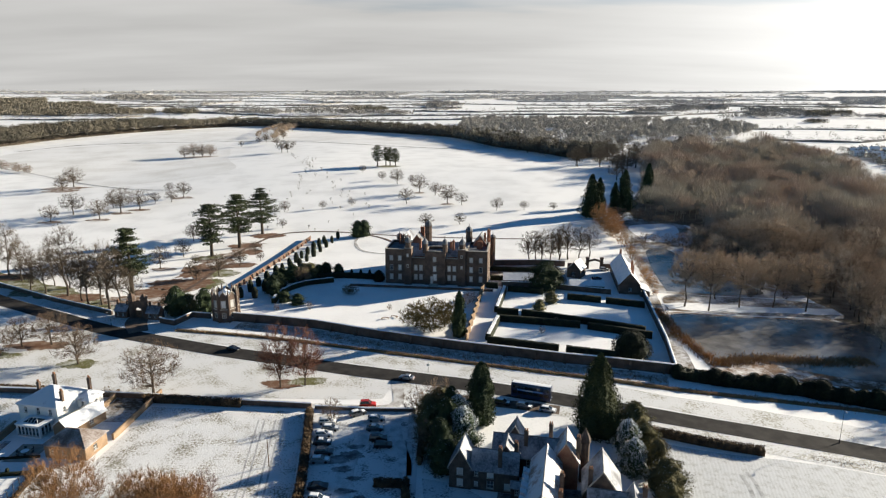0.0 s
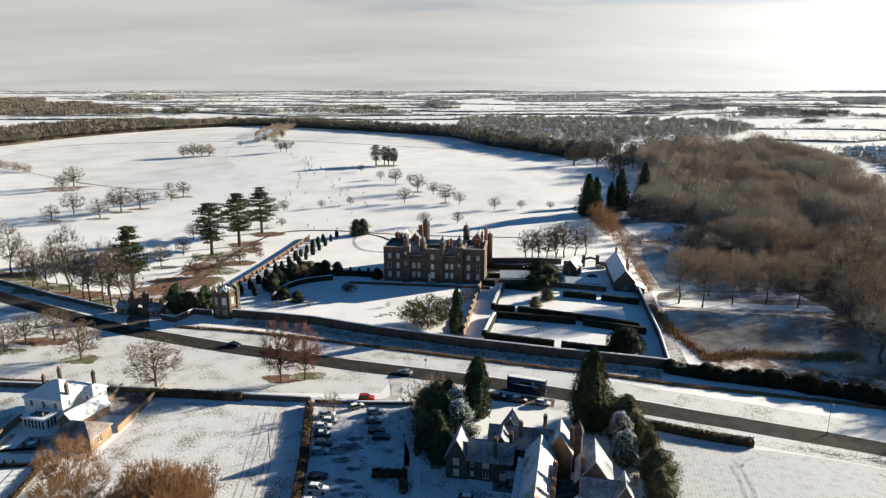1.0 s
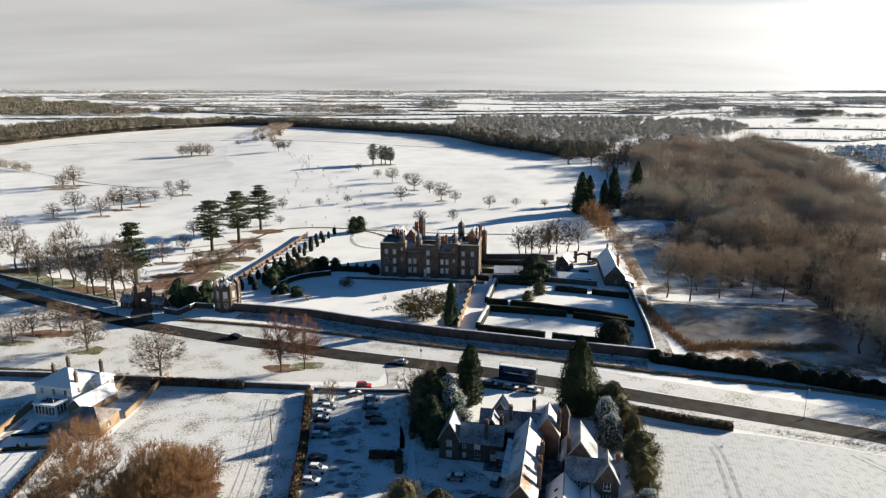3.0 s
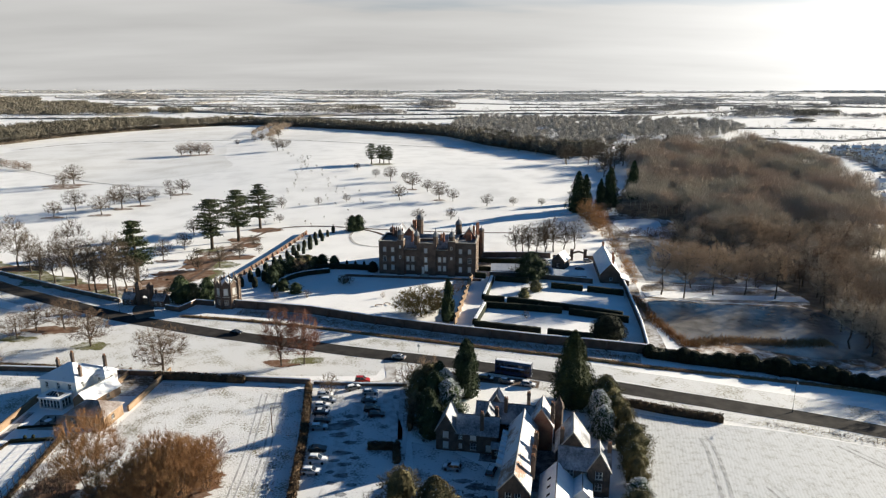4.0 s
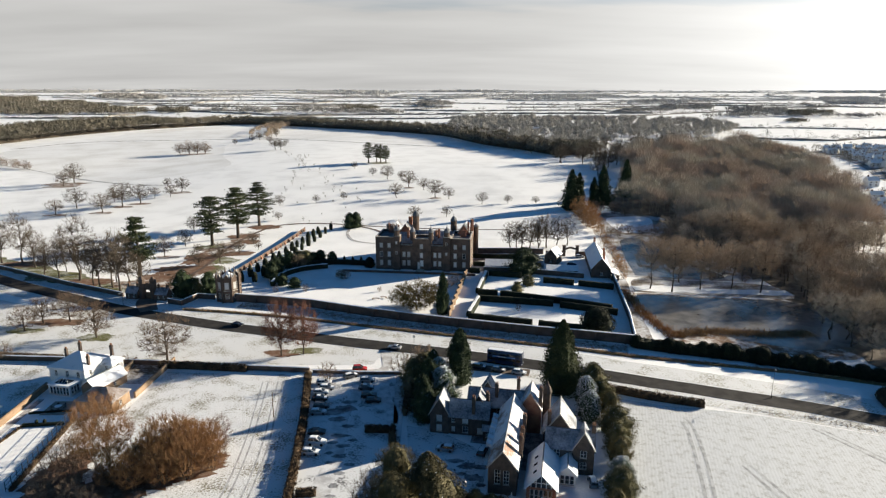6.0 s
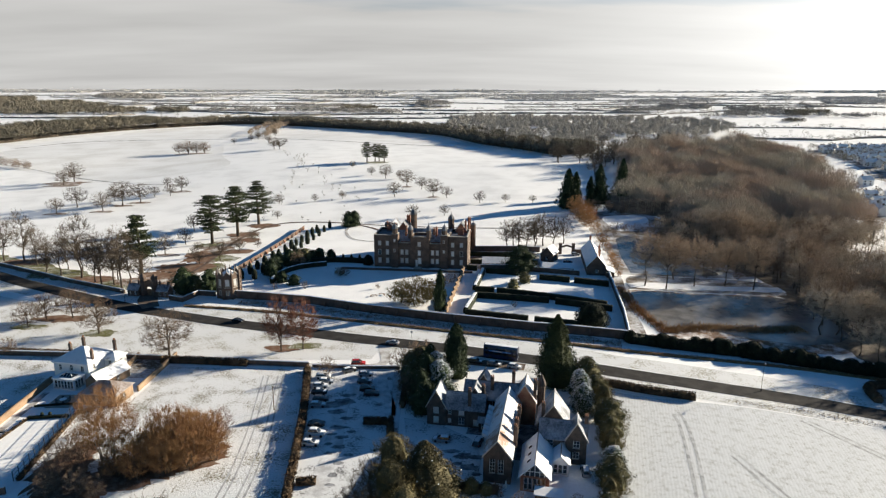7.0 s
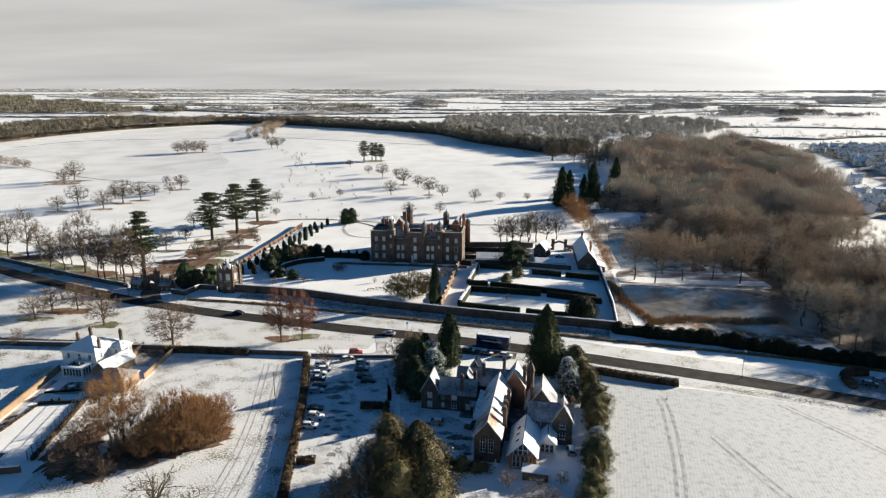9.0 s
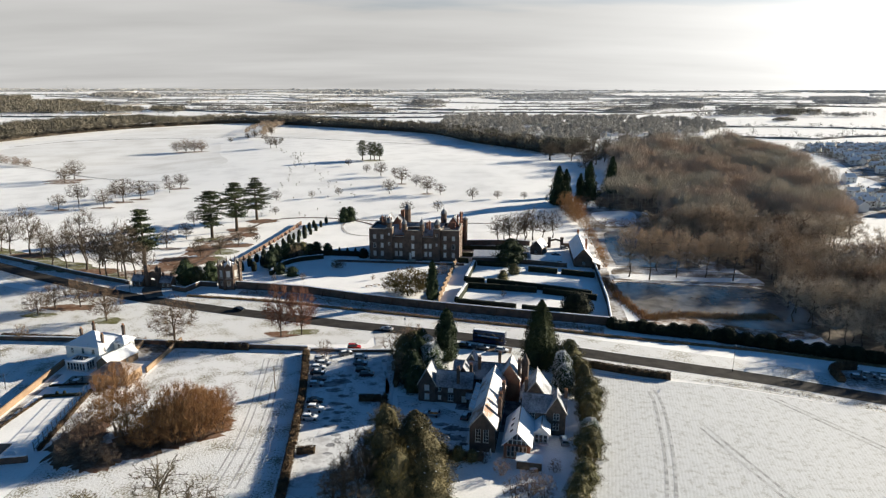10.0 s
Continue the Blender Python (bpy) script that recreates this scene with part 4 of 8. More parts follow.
# long roofs behind the parapets, and the rear wings
for x0, x1, y0, y1, e, r, ax in ((8.4, 34.2, 9.0, 16.4, 11.6, 15.6, "x"), (1.2, 8.0, 17.0, 33.0, 12.0, 16.6, "y"), (35.2, 42.4, 17.0, 33.0, 12.0, 16.6, "y"), (11.6, 16.8, 3.0, 9.0, 12.0, 14.6, "x"), (25.8, 30.8, 3.0, 9.0, 12.0, 14.6, "x")):
    at = pose(x0, y0, 0)
    hl = {"right": [(2, 2, 1.4, 2.4), (6, 2, 1.4, 2.4), (10, 2, 1.4, 2.4), (2, 7, 1.4, 2.4), (6, 7, 1.4, 2.4), (10, 7, 1.4, 2.4)]} if y1 > 30 else {}
    shell(hall, at, x1 - x0, y1 - y0, e, BRICK, hl, 0.45, 0.0 if y0 > 5 else 9.5, STONE, 0.5, STONE)
    pitched(hall, at, x1 - x0, y1 - y0, e, r, ax, BRICK, ROOF_THIN)
# tall gabled garret above the left wing
at = pose(8.6, 12.0, 0)
shell(hall, at, 6.0, 7.0, 14.5, BRICK, {}, 0.4, 11.0)
pitched(hall, at, 6.0, 7.0, 14.5, 18.6, "y", BRICK, ROOF_LEAD)
verge(hall, at, 6.0, 14.5, 18.6)
at = pose(36.2, 14.0, 0)
shell(hall, at, 5.6, 7.0, 14.6, BRICK, {}, 0.4, 11.0)
pitched(hall, at, 5.6, 7.0, 14.6, 18.4, "y", BRICK, ROOF_LEAD)
verge(hall, at, 5.6, 14.6, 18.4)
for k in range(6):
    chimney(hall, I0, 3.4 + 1.0 * k, 14.6 - 0.4 * k, 13.8, 18.3 - (k % 2) * 0.3, 0.62, 0.62, BRICK, 1)
for x, y, z1 in ((12.2, 21, 20.4), (13.0, 21.6, 20.4), (14.2, 5.2, 18.6), (28.4, 5.4, 18.2), (27.2, 6.0, 17.4), (41.0, 15.2, 19.6), (42.2, 18.0, 20.6), (42.4, 24, 19.4), (38.4, 9, 17.2), (39.2, 9, 17.2), (40.0, 9, 17.2), (8.0, 9.0, 17.8)):
    chimney(hall, I0, x, y, 11.0 if z1 > 18 else 13.5, z1, 0.9, 0.8, BRICK, 1)
part("entrance_steps", Geo().box(18.8, -2.6, 0, 22.6, -0.6, 0.35).box(19.2, -2.0, 0.35, 22.2, -0.6, 0.7), STONE, hall, "stone steps before the garden door")

# octagonal garden pavilion
pav = thing("garden_pavilion", "octagonal red brick garden pavilion with pinnacled gables", "pavilion", pose(-77.8, 219.4, 0, 0, 0, 8))
R, A = 4.5, math.radians(22.5)
side_len = 2 * R * math.sin(A)
ap = R * math.cos(A)
for k in range(8):
    fm = pose(0, 0, 0, 0, 0, 45 * k) @ pose(-side_len / 2, -ap, 0)
    g = Geo()
    has = k % 2 == 0 or k in (1, 7)
    hs = [(side_len / 2 - 0.75, 5.3, 1.5, 2.6)] + ([(side_len / 2 - 0.6, 1.6, 1.2, 1.8)] if has else [])
    slab(g, side_len, 9.0, 0.45, [(x, x + a, z, z + b) for x, z, a, b in hs], fm)
    g.prism([(0.15, 9.0), (side_len - 0.15, 9.0), (side_len / 2, 11.0)], 0, 0.4, "y", fm)
    part("wall", g, BRICK_HALL, pav)
    for x, z, a, b in hs:
        add_window(pav, fm @ pose(x, 0, z), a, b, 2, 2, STONE, z > 4, STONE)
    part("gable_coping", Geo().prism([(0, 9.0), (side_len / 2, 11.05), (side_len, 9.0), (side_len, 9.2), (side_len / 2, 11.3), (0, 9.2)], -0.08, 0.45, "y", fm), STONE, pav)
    part("string_course", Geo().box(0, -0.1, 4.6, side_len, -0.003, 4.85, fm), STONE, pav)
    c = pose(0, 0, 0, 0, 0, 45 * k + 22.5)
    part("pinnacle", Geo().lathe([(0.42, 0), (0.42, 9.6), (0.5, 9.7), (0.36, 10.2), (0.12, 11.6), (0.2, 11.8), (0.03, 12.3)], 8, c @ pose(0, -R, 0)), BRICK_HALL, pav)
    part("gable_finial", Geo().lathe([(0.14, 11.2), (0.22, 11.5), (0.05, 12.2)], 6, fm @ pose(side_len / 2, 0.2, 0)), STONE, pav)
part("roof", Geo().lathe([(ap - 0.4, 9.0), (0.3, 11.2), (0.1, 11.4)], 8, pose(0, 0, 0, 0, 0, 22.5)), ROOF, pav, "snow-dusted slate pavilion roof")

# gatehouse with two turrets, arch and little lodges
gate = thing("gatehouse", "brick gatehouse with two turrets and arched entrance", "gatehouse", pose(-109.8, 220.6, 0, 0, 0, -10) @ Matrix.Diagonal((0.9, 0.9, 0.9, 1)))
for x in (-2.7, 2.7):
    part("turret", Geo().lathe([(1.35, 0), (1.35, 6.6), (1.5, 6.7), (1.5, 7.0), (1.35, 7.1), (1.35, 8.2), (1.5, 8.3), (1.5, 8.6), (1.1, 9.2), (0.2, 10.2)], 8, pose(x, 0, 0)), BRICK_OLD, gate)
arch = [(-1.4, 3.0)] + [(1.4 * -math.cos(math.pi * k / 10), 3.0 + 1.3 * math.sin(math.pi * k / 10)) for k in range(1, 10)] + [(1.4, 3.0)]
part("arch_wall", Geo().prism([(-1.4, 0.0), *arch, (1.4, 0.0), (1.9, 0.0), (1.9, 6.2), (0, 7.4), (-1.9, 6.2), (-1.9, 0.0)], -0.5, 0.5, "y"), BRICK_OLD, gate)
part("door_leaf", Geo().box(-1.35, 0.1, 0, -0.02, 0.2, 3.0).box(0.02, 0.1, 0, 1.35, 0.2, 3.0), WOODRAW, gate, "brown timber gate leaves")
for s in (-1, 1):
    at = pose(s * 7.0 - 2.6, -1.8, 0)
    shell(gate, at, 5.2, 4.2, 3.0, BRICK_OLD, {"front": [(0.9, 0.9, 0.9, 1.3), (3.3, 0.9, 0.9, 1.3)]}, 0.35)
    pitched(gate, at, 5.2, 4.2, 3.0, 5.2, "x", BRICK_OLD, ROOF_THIN)
    for dx in (0.6, 4.6):
        chimney(gate, at, dx, 2.1, 3.8, 6.6, 0.7, 0.7, BRICK_OLD, 2)

# school house by the road: ranges round a court, a long chapel and a glazed hall
SCHOOL = pose(16.0, 93.2, 0, 0, 0, -12)
school = thing("school_house", "dark Victorian brick school with steep snowy roofs", "school", SCHOOL)


def wing(x0, x1, y0, y1, eave, ridge, axis, holes, mat=FLINT, roof=ROOF_THIN, coping=None, z0=0.0, cols=2, rows=2, gables=(True, True)):
    at = pose(x0, y0, 0)
    shell(school, at, x1 - x0, y1 - y0, eave, mat, holes, 0.4, z0, PAINT, 0.35, None, cols, rows)
    pitched(school, at, x1 - x0, y1 - y0, eave, ridge, axis, mat, roof, gables=gables)
    if coping == "front":
        verge(school, at, x1 - x0, eave, ridge)


wing(-2.9, 2.9, 0, 25.6, 6.0, 9.6, "y", {"front": [(1.3, 2.3, 1.2, 3.2), (3.1, 2.3, 1.2, 3.2)], "right": [(2 + 3.4 * k, 1.6, 1.2, 2.0) for k in range(6)], "left": [(2 + 3.4 * k, 1.6, 1.2, 2.0) for k in range(5)]}, roof=ROOF_RUST, coping="front", cols=2, rows=4)
wing(-19.6, -15.0, 21.2, 27.6, 5.0, 9.0, "y", {"front": [(1.6, 3.2, 1.3, 1.6), (1.6, 0.6, 1.3, 1.7)], "left": [(2, 3.1, 1.2, 1.4), (2, 0.7, 1.2, 1.5)]}, coping="front")
wing(-15.0, -5.6, 21.5, 27.2, 4.8, 7.7, "x", {"front": [(0.6, 3.1, 0.8, 1.2), (3.2, 3.0, 1.4, 1.5), (0.6, 0.8, 0.8, 1.2), (3.2, 0.6, 1.4, 1.7), (6.8, 0.6, 1.3, 1.6)]})
wing(-6.6, -3.0, 19.6, 21.3, 2.9, 3.6, "x", {"front": [(0.7, 1.1, 0.8, 1.1), (2.2, 1.1, 0.8, 1.1)]})
wing(-11.5, 4.6, 27.7, 34.0, 4.9, 8.0, "x", {"front": [(2 + 2.6 * k, 0.6, 1.2, 1.6) for k in range(4)] + [(2 + 2.6 * k, 2.9, 1.2, 1.4) for k in range(4)]})
wing(-10.6, -6.0, 24.2, 28.4, 5.4, 9.2, "y", {}, coping="front", z0=3.0)
wing(-9.6, -5.0, 33.0, 37.2, 5.0, 8.8, "y", {"back": [(1.5, 2.6, 1.4, 1.8)]}, coping="front", z0=0.0)
wing(1.2, 6.4, 25.6, 32.0, 6.2, 10.3, "y", {"right": [(2, 1.2, 1.3, 1.8), (2, 3.8, 1.3, 1.6)]}, mat=BRICK, roof=ROOF_RUST, coping="front")
wing(7.4, 14.4, 17.0, 25.4, 5.2, 10.1, "y", {"front": [(2.8, 3.0, 1.3, 1.6)], "right": [(2, 1.4, 1.3, 2.0), (5, 1.4, 1.3, 2.0)]}, coping="front")
wing(8.2, 18.4, 10.8, 17.0, 5.6, 8.4, "x", {"front": [(1.6, 3.6, 1.4, 1.5), (4.6, 3.5, 1.0, 1.3), (1.6, 1.0, 1.2, 1.8)]})
wing(14.0, 18.4, 10.2, 15.0, 6.0, 9.8, "y", {"front": [(1.5, 4.0, 1.4, 1.7), (1.5, 1.4, 1.4, 1.7)], "right": [(1.6, 1.4, 1.2, 1.8), (1.6, 4.0, 1.2, 1.5)]}, coping="front")
for x in range(6):
    part("dormer_roof", Geo().prism([(0, 0), (1.7, 0.0), (1.7, 0.35), (0, 1.0)], 0, 1.5, "y", pose(-4.4, 8.5 + 2.4 * x, 5.4)), ROOF, school, "small snowy roof beside the chapel")
# glazed timber hall with snow on its roof
at = pose(5.0, -1.6, 0)
shell(school, at, 5.8, 12.2, 3.5, BRICK, {"front": [(0.7 + 0.9 * k, 0.4, 0.8, 2.7) for k in range(5)], "right": [(1.2 + 2.6 * k, 0.9, 1.4, 2.0) for k in range(4)]}, 0.3, 0.0, PAINT, 0.0, None, 1, 2)
pitched(school, at, 5.8, 12.2, 3.5, 6.5, "y", BRICK, SNOW_CAP, 0.5, gables=(False, True))
part("gable_glass", Geo().prism([(0.3, 3.55), (5.5, 3.55), (2.9, 6.3)], 0.18, 0.2, "y", at), GLASS, school)
g = Geo()
for x in (0.9, 1.9, 2.9, 3.9, 4.9):
    g.box(x - 0.07, 0.08, 3.5, x + 0.07, 0.17, 3.55 + 2.7 * (1 - abs(x - 2.9) / 2.75), at)
g.box(0.2, 0.08, 4.5, 5.6, 0.16, 4.62, at)
part("gable_frame", g, PAINT, school, "white timber gable framing")
for y in (2.5, 5.2, 7.9):
    for sx in (0, 1):
        part("skylight", Geo().box(0, 0, 0, 0.9, 0.65, 0.08, at @ pose(1.2 if sx == 0 else 4.3, y, 4.95, 0, -46 if sx == 0 else 46, 0)), GLASS, school)
at = pose(11.2, 5.2, 0)
shell(school, at, 3.6, 5.6, 2.9, PAINT, {"front": [(0.3 + 1.0 * k, 0.6, 0.9, 2.0) for k in range(3)], "right": [(0.5 + 1.2 * k, 0.6, 1.0, 2.0) for k in range(3)]}, 0.15, 0.0, PAINT, 0.0, None, 1, 2)
pitched(school, at, 3.6, 5.6, 2.9, 4.6, "y", PAINT, SNOW_CAP, 0.3)
for x, y, z0, z1 in ((-9.2, 22.2, 5.2, 10.6), (-6.2, 24.6, 5.5, 10.8), (-4.6, 29.5, 6.0, 11.0), (3.2, 6.0, 5.0, 11.2), (3.2, 9.4, 5.0, 11.0), (3.3, 14.5, 5.0, 11.4), (0.4, 33.5, 5.5, 11.0), (6.2, 27.0, 6.0, 12.2), (8.6, 17.6, 6.0, 11.2), (18.2, 13.8, 6.0, 11.0)):
    chimney(school, I0, x, y, z0, z1 - 0.9, 0.8, 0.65, BRICK_OLD, 2)
part("ventilator_turret", Geo().lathe([(1.0, 0), (1.0, 9.0), (1.2, 9.2), (1.2, 9.6), (0.9, 10.6), (0.3, 11.6), (0.05, 12.4)], 8, pose(7.6, 29.2, 0)), FLINT, school, "round stone stair turret")
part("court_paving", Geo().box(3.0, 9.5, 0.0, 8.1, 25.5, 0.06).box(-9.4, 18.4, 0.0, -3.0, 21.4, 0.05), THAW, school, "dark thawed paving between the ranges")
part("court_snow", Geo().box(-9.5, 24.8, 0.0, -3.2, 27.4, 0.08), SNOW_CAP, school)

hut = thing("garden_shed", "low timber shed with a snow-covered roof", "shed", SCHOOL @ pose(8.2, -5.4, 0))
shell(hut, I0, 5.4, 2.2, 2.0, WOODRAW, {}, 0.12)
part("roof", Geo().prism([(-0.2, 1.95), (2.4, 2.35), (2.4, 2.55), (-0.2, 2.15)], -0.2, 5.6, "x"), SNOW_CAP, hut, "snow lying on the pent roof")
part("door", Geo().box(2.2, -0.05, 0.05, 3.1, -0.003, 1.85), WOODRAW, hut)

# white villa and its outbuildings
VILLA = pose(-103.6, 143.4, 0, 0, 0, -13)
villa = thing("villa", "white rendered villa with hipped slate roof under snow", "house", VILLA)
shell(villa, I0, 11.2, 10.2, 6.0, WHITE, {"front": [(1.6, 3.7, 0.9, 1.5), (5.2, 3.6, 0.9, 1.7), (8.6, 3.7, 1.0, 1.5), (2.2, 0.6, 1.4, 2.0)], "right": [(1.4, 3.7, 0.9, 1.5), (5.8, 3.7, 0.9, 1.5), (2.0, 0.9, 1.0, 1.6)], "left": [(2, 3.7, 0.9, 1.5), (6, 3.7, 0.9, 1.5)]}, 0.4)
hipped(villa, I0, 11.2, 10.2, 6.0, 9.0, ROOF_SNOW)
part("cornice", Geo().box(-0.25, -0.25, 5.55, 11.45, -0.003, 5.85).box(11.203, -0.25, 5.55, 11.45, 10.4, 5.85), PAINT, villa)
at = pose(11.2, 6.2, 0)
shell(villa, at, 3.6, 4.6, 5.2, WHITE, {"front": [(1.2, 3.4, 0.9, 1.3)], "right": [(1.5, 3.2, 0.9, 1.4)]}, 0.3)
hipped(villa, at, 3.6, 4.6, 5.2, 6.8, ROOF)
for x, y, z1 in ((0.6, 6.0, 9.6), (2.0, 9.6, 10.2), (10.6, 2.6, 9.8), (12.2, 9.8, 10.2)):
    chimney(villa, I0, x, y, 5.6, z1 - 0.7, 0.75, 0.6, BRICK_OLD, 2)
at = pose(3.4, -4.4, 0)
shell(villa, at, 6.6, 4.2, 3.0, PAINT, {"front": [(0.35 + 1.0 * k, 0.5, 0.85, 2.1) for k in range(6)], "right": [(0.4 + 1.0 * k, 0.5, 0.85, 2.1) for k in range(3)], "left": [(0.4 + 1.0 * k, 0.5, 0.85, 2.1) for k in range(3)]}, 0.2, 0.0, PAINT, 0.0, None, 1, 2)
part("orangery_roof", Geo().box(-0.2, -0.2, 3.0, 6.8, 4.4, 3.3, at), SNOW_CAP, villa, "flat orangery roof edged in white")
hip = Geo().add([(1.2, 0.9, 3.3), (5.4, 0.9, 3.3), (5.4, 3.3, 3.3), (1.2, 3.3, 3.3), (2.4, 2.1, 4.1), (4.2, 2.1, 4.1)], [(3, 2, 1, 0), (0, 1, 5, 4), (1, 2, 5), (2, 3, 4, 5), (3, 0, 4)], at)
part("roof_lantern", hip, GLASS, villa, "glazed roof lantern of the orangery")
g = Geo()
for x in (1.2, 2.4, 3.3, 4.2, 5.4):
    tx = min(4.2, max(2.4, x))
    g.tube(at @ Vector((x, 0.9, 3.32)), at @ Vector((tx, 2.1, 4.12)), 0.05, 0.05, 4)
    g.tube(at @ Vector((x, 3.3, 3.32)), at @ Vector((tx, 2.1, 4.12)), 0.05, 0.05, 4)
g.tube(at @ Vector((2.4, 2.1, 4.14)), at @ Vector((4.2, 2.1, 4.14)), 0.06, 0.06, 4)
part("lantern_bars", g, PAINT, villa)
garage = thing("garage", "low garage range with a snow-covered roof", "garage", pose(-92.4, 138.2, 0, 0, 0, -20))
shell(garage, I0, 5.0, 10.5, 2.6, BRICK_BUFF, {"right": [(1.5, 0.9, 1.0, 1.2), (5.5, 0.9, 1.0, 1.2)]}, 0.3)
pitched(garage, I0, 5.0, 10.5, 2.6, 4.6, "y", BRICK_BUFF, SNOW_CAP)
barn = thing("coach_house", "buff brick coach house with a brown hipped roof", "outbuilding", pose(-89.0, 129.0, 0, 0, 0, -8))
shell(barn, I0, 10.0, 7.4, 3.2, BRICK_BUFF, {"front": [(1.2, 0.9, 1.1, 1.4), (4.2, 0.9, 1.1, 1.4), (7.4, 0.9, 1.1, 1.4)], "right": [(2.4, 0.9, 1.2, 1.4)]}, 0.3)
TILE = material("brown_clay_tile", (0.16, 0.12, 0.10), (0.42, 0.40, 0.40), 0.3, 0.8, 8, 0.5, 0.3, 0.03, low=0.35, high=0.7)
hipped(barn, I0, 10.0, 7.4, 3.2, 5.6, TILE, label="brown tiled hipped roof with thin snow")

# stables and sheds east of the hall
stable = thing("stable_barn", "long brick stable barn with a snowy gabled roof", "barn", pose(71.6, 250.5, height(75, 262), 0, 0, -8))
shell(stable, I0, 8.2, 33.0, 4.2, BRICK_OLD, {"front": [(3.8, 1.2, 1.2, 1.4)], "left": [(4 + 5.5 * k, 1.0, 1.6, 2.2) for k in range(5)]}, 0.4)
pitched(stable, I0, 8.2, 33.0, 4.2, 8.9, "y", BRICK_OLD, SNOW_CAP)
for x, y in ((5.6, 5.0), (6.2, 12.0), (4.1, 32.4)):
    chimney(stable, I0, x, y, 6.0, 10.8, 0.9, 0.8, BRICK, 1)
at = pose(8.2, -3.0, 0)
shell(stable, at, 3.4, 9.0, 2.2, BRICK_OLD, {}, 0.3)
part("lean_to_roof", Geo().prism([(-0.0, 3.4), (3.7, 2.1), (3.7, 2.35), (-0.0, 3.65)], -0.2, 9.2, "y", at), SNOW_CAP, stable, "snowy lean-to roof")
lodge = thing("yard_lodge", "small dark lodge with a snowy gabled roof", "outbuilding", pose(54.6, 273.0, height(56, 275), 0, 0, -30))
shell(lodge, I0, 6.0, 7.5, 4.0, FLINT, {"front": [(2.3, 1.0, 1.2, 1.5)]}, 0.3)
pitched(lodge, I0, 6.0, 7.5, 4.0, 7.2, "y", FLINT, SNOW_CAP)
low = thing("greenhouse_range", "low lean-to range with a snow-covered roof", "outbuilding", pose(25.6, 262.0, 0, 0, 0, -6))
shell(low, I0, 16.0, 4.6, 1.8, BRICK_OLD, {"front": [(1 + 2.4 * k, 0.5, 1.4, 1.0) for k in range(6)]}, 0.25)
part("roof", Geo().prism([(-0.2, 1.7), (4.9, 3.6), (4.9, 3.8), (-0.2, 1.9)], -0.2, 16.2, "x"), SNOW_CAP, low, "snow on the lean-to roof")
low2 = thing("cart_shed", "low open cart shed with a snowy roof", "outbuilding", pose(52.4, 254.6, height(58, 256), 0, 0, -8))
shell(low2, I0, 14.0, 4.0, 2.0, BRICK_OLD, {"front": [(1 + 3.2 * k, 0.4, 2.2, 1.3) for k in range(4)]}, 0.25)
part("roof", Geo().prism([(-0.2, 1.9), (4.3, 3.2), (4.3, 3.4), (-0.2, 2.1)], -0.2, 14.2, "x"), SNOW_CAP, low2, "snow on the shed roof")
arch2 = thing("yard_gateway", "brick yard gateway with two tall piers", "gateway", pose(66.8, 288.0, height(67, 288), 0, 0, -6))
for x in (0, 6.4):
    part("pier", Geo().box(x - 0.7, -0.7, 0, x + 0.7, 0.7, 5.0).box(x - 0.85, -0.85, 5.0, x + 0.85, 0.85, 5.4), BRICK_OLD, arch2)
part("lintel_wall", Geo().prism([(0.7, 3.2), (3.2, 3.9), (5.7, 3.2), (5.7, 4.1), (3.2, 4.8), (0.7, 4.1)], -0.3, 0.3, "y"), BRICK_OLD, arch2)
part("wing_wall", Geo().box(-9, -0.25, 0, -0.7, 0.25, 2.4).box(7.1, -0.25, 0, 12.0, 0.25, 2.4), BRICK_OLD, arch2)
# ---- trees and shrubs ----
def twig(g, p, d, length, w, rnd):
    s = d.cross(Vector((rnd.gauss(0, 1), rnd.gauss(0, 1), rnd.gauss(0, 1)))).normalized() * w
    q = p + d * length
    g.add([p - s, p + s, q], [(0, 1, 2)])


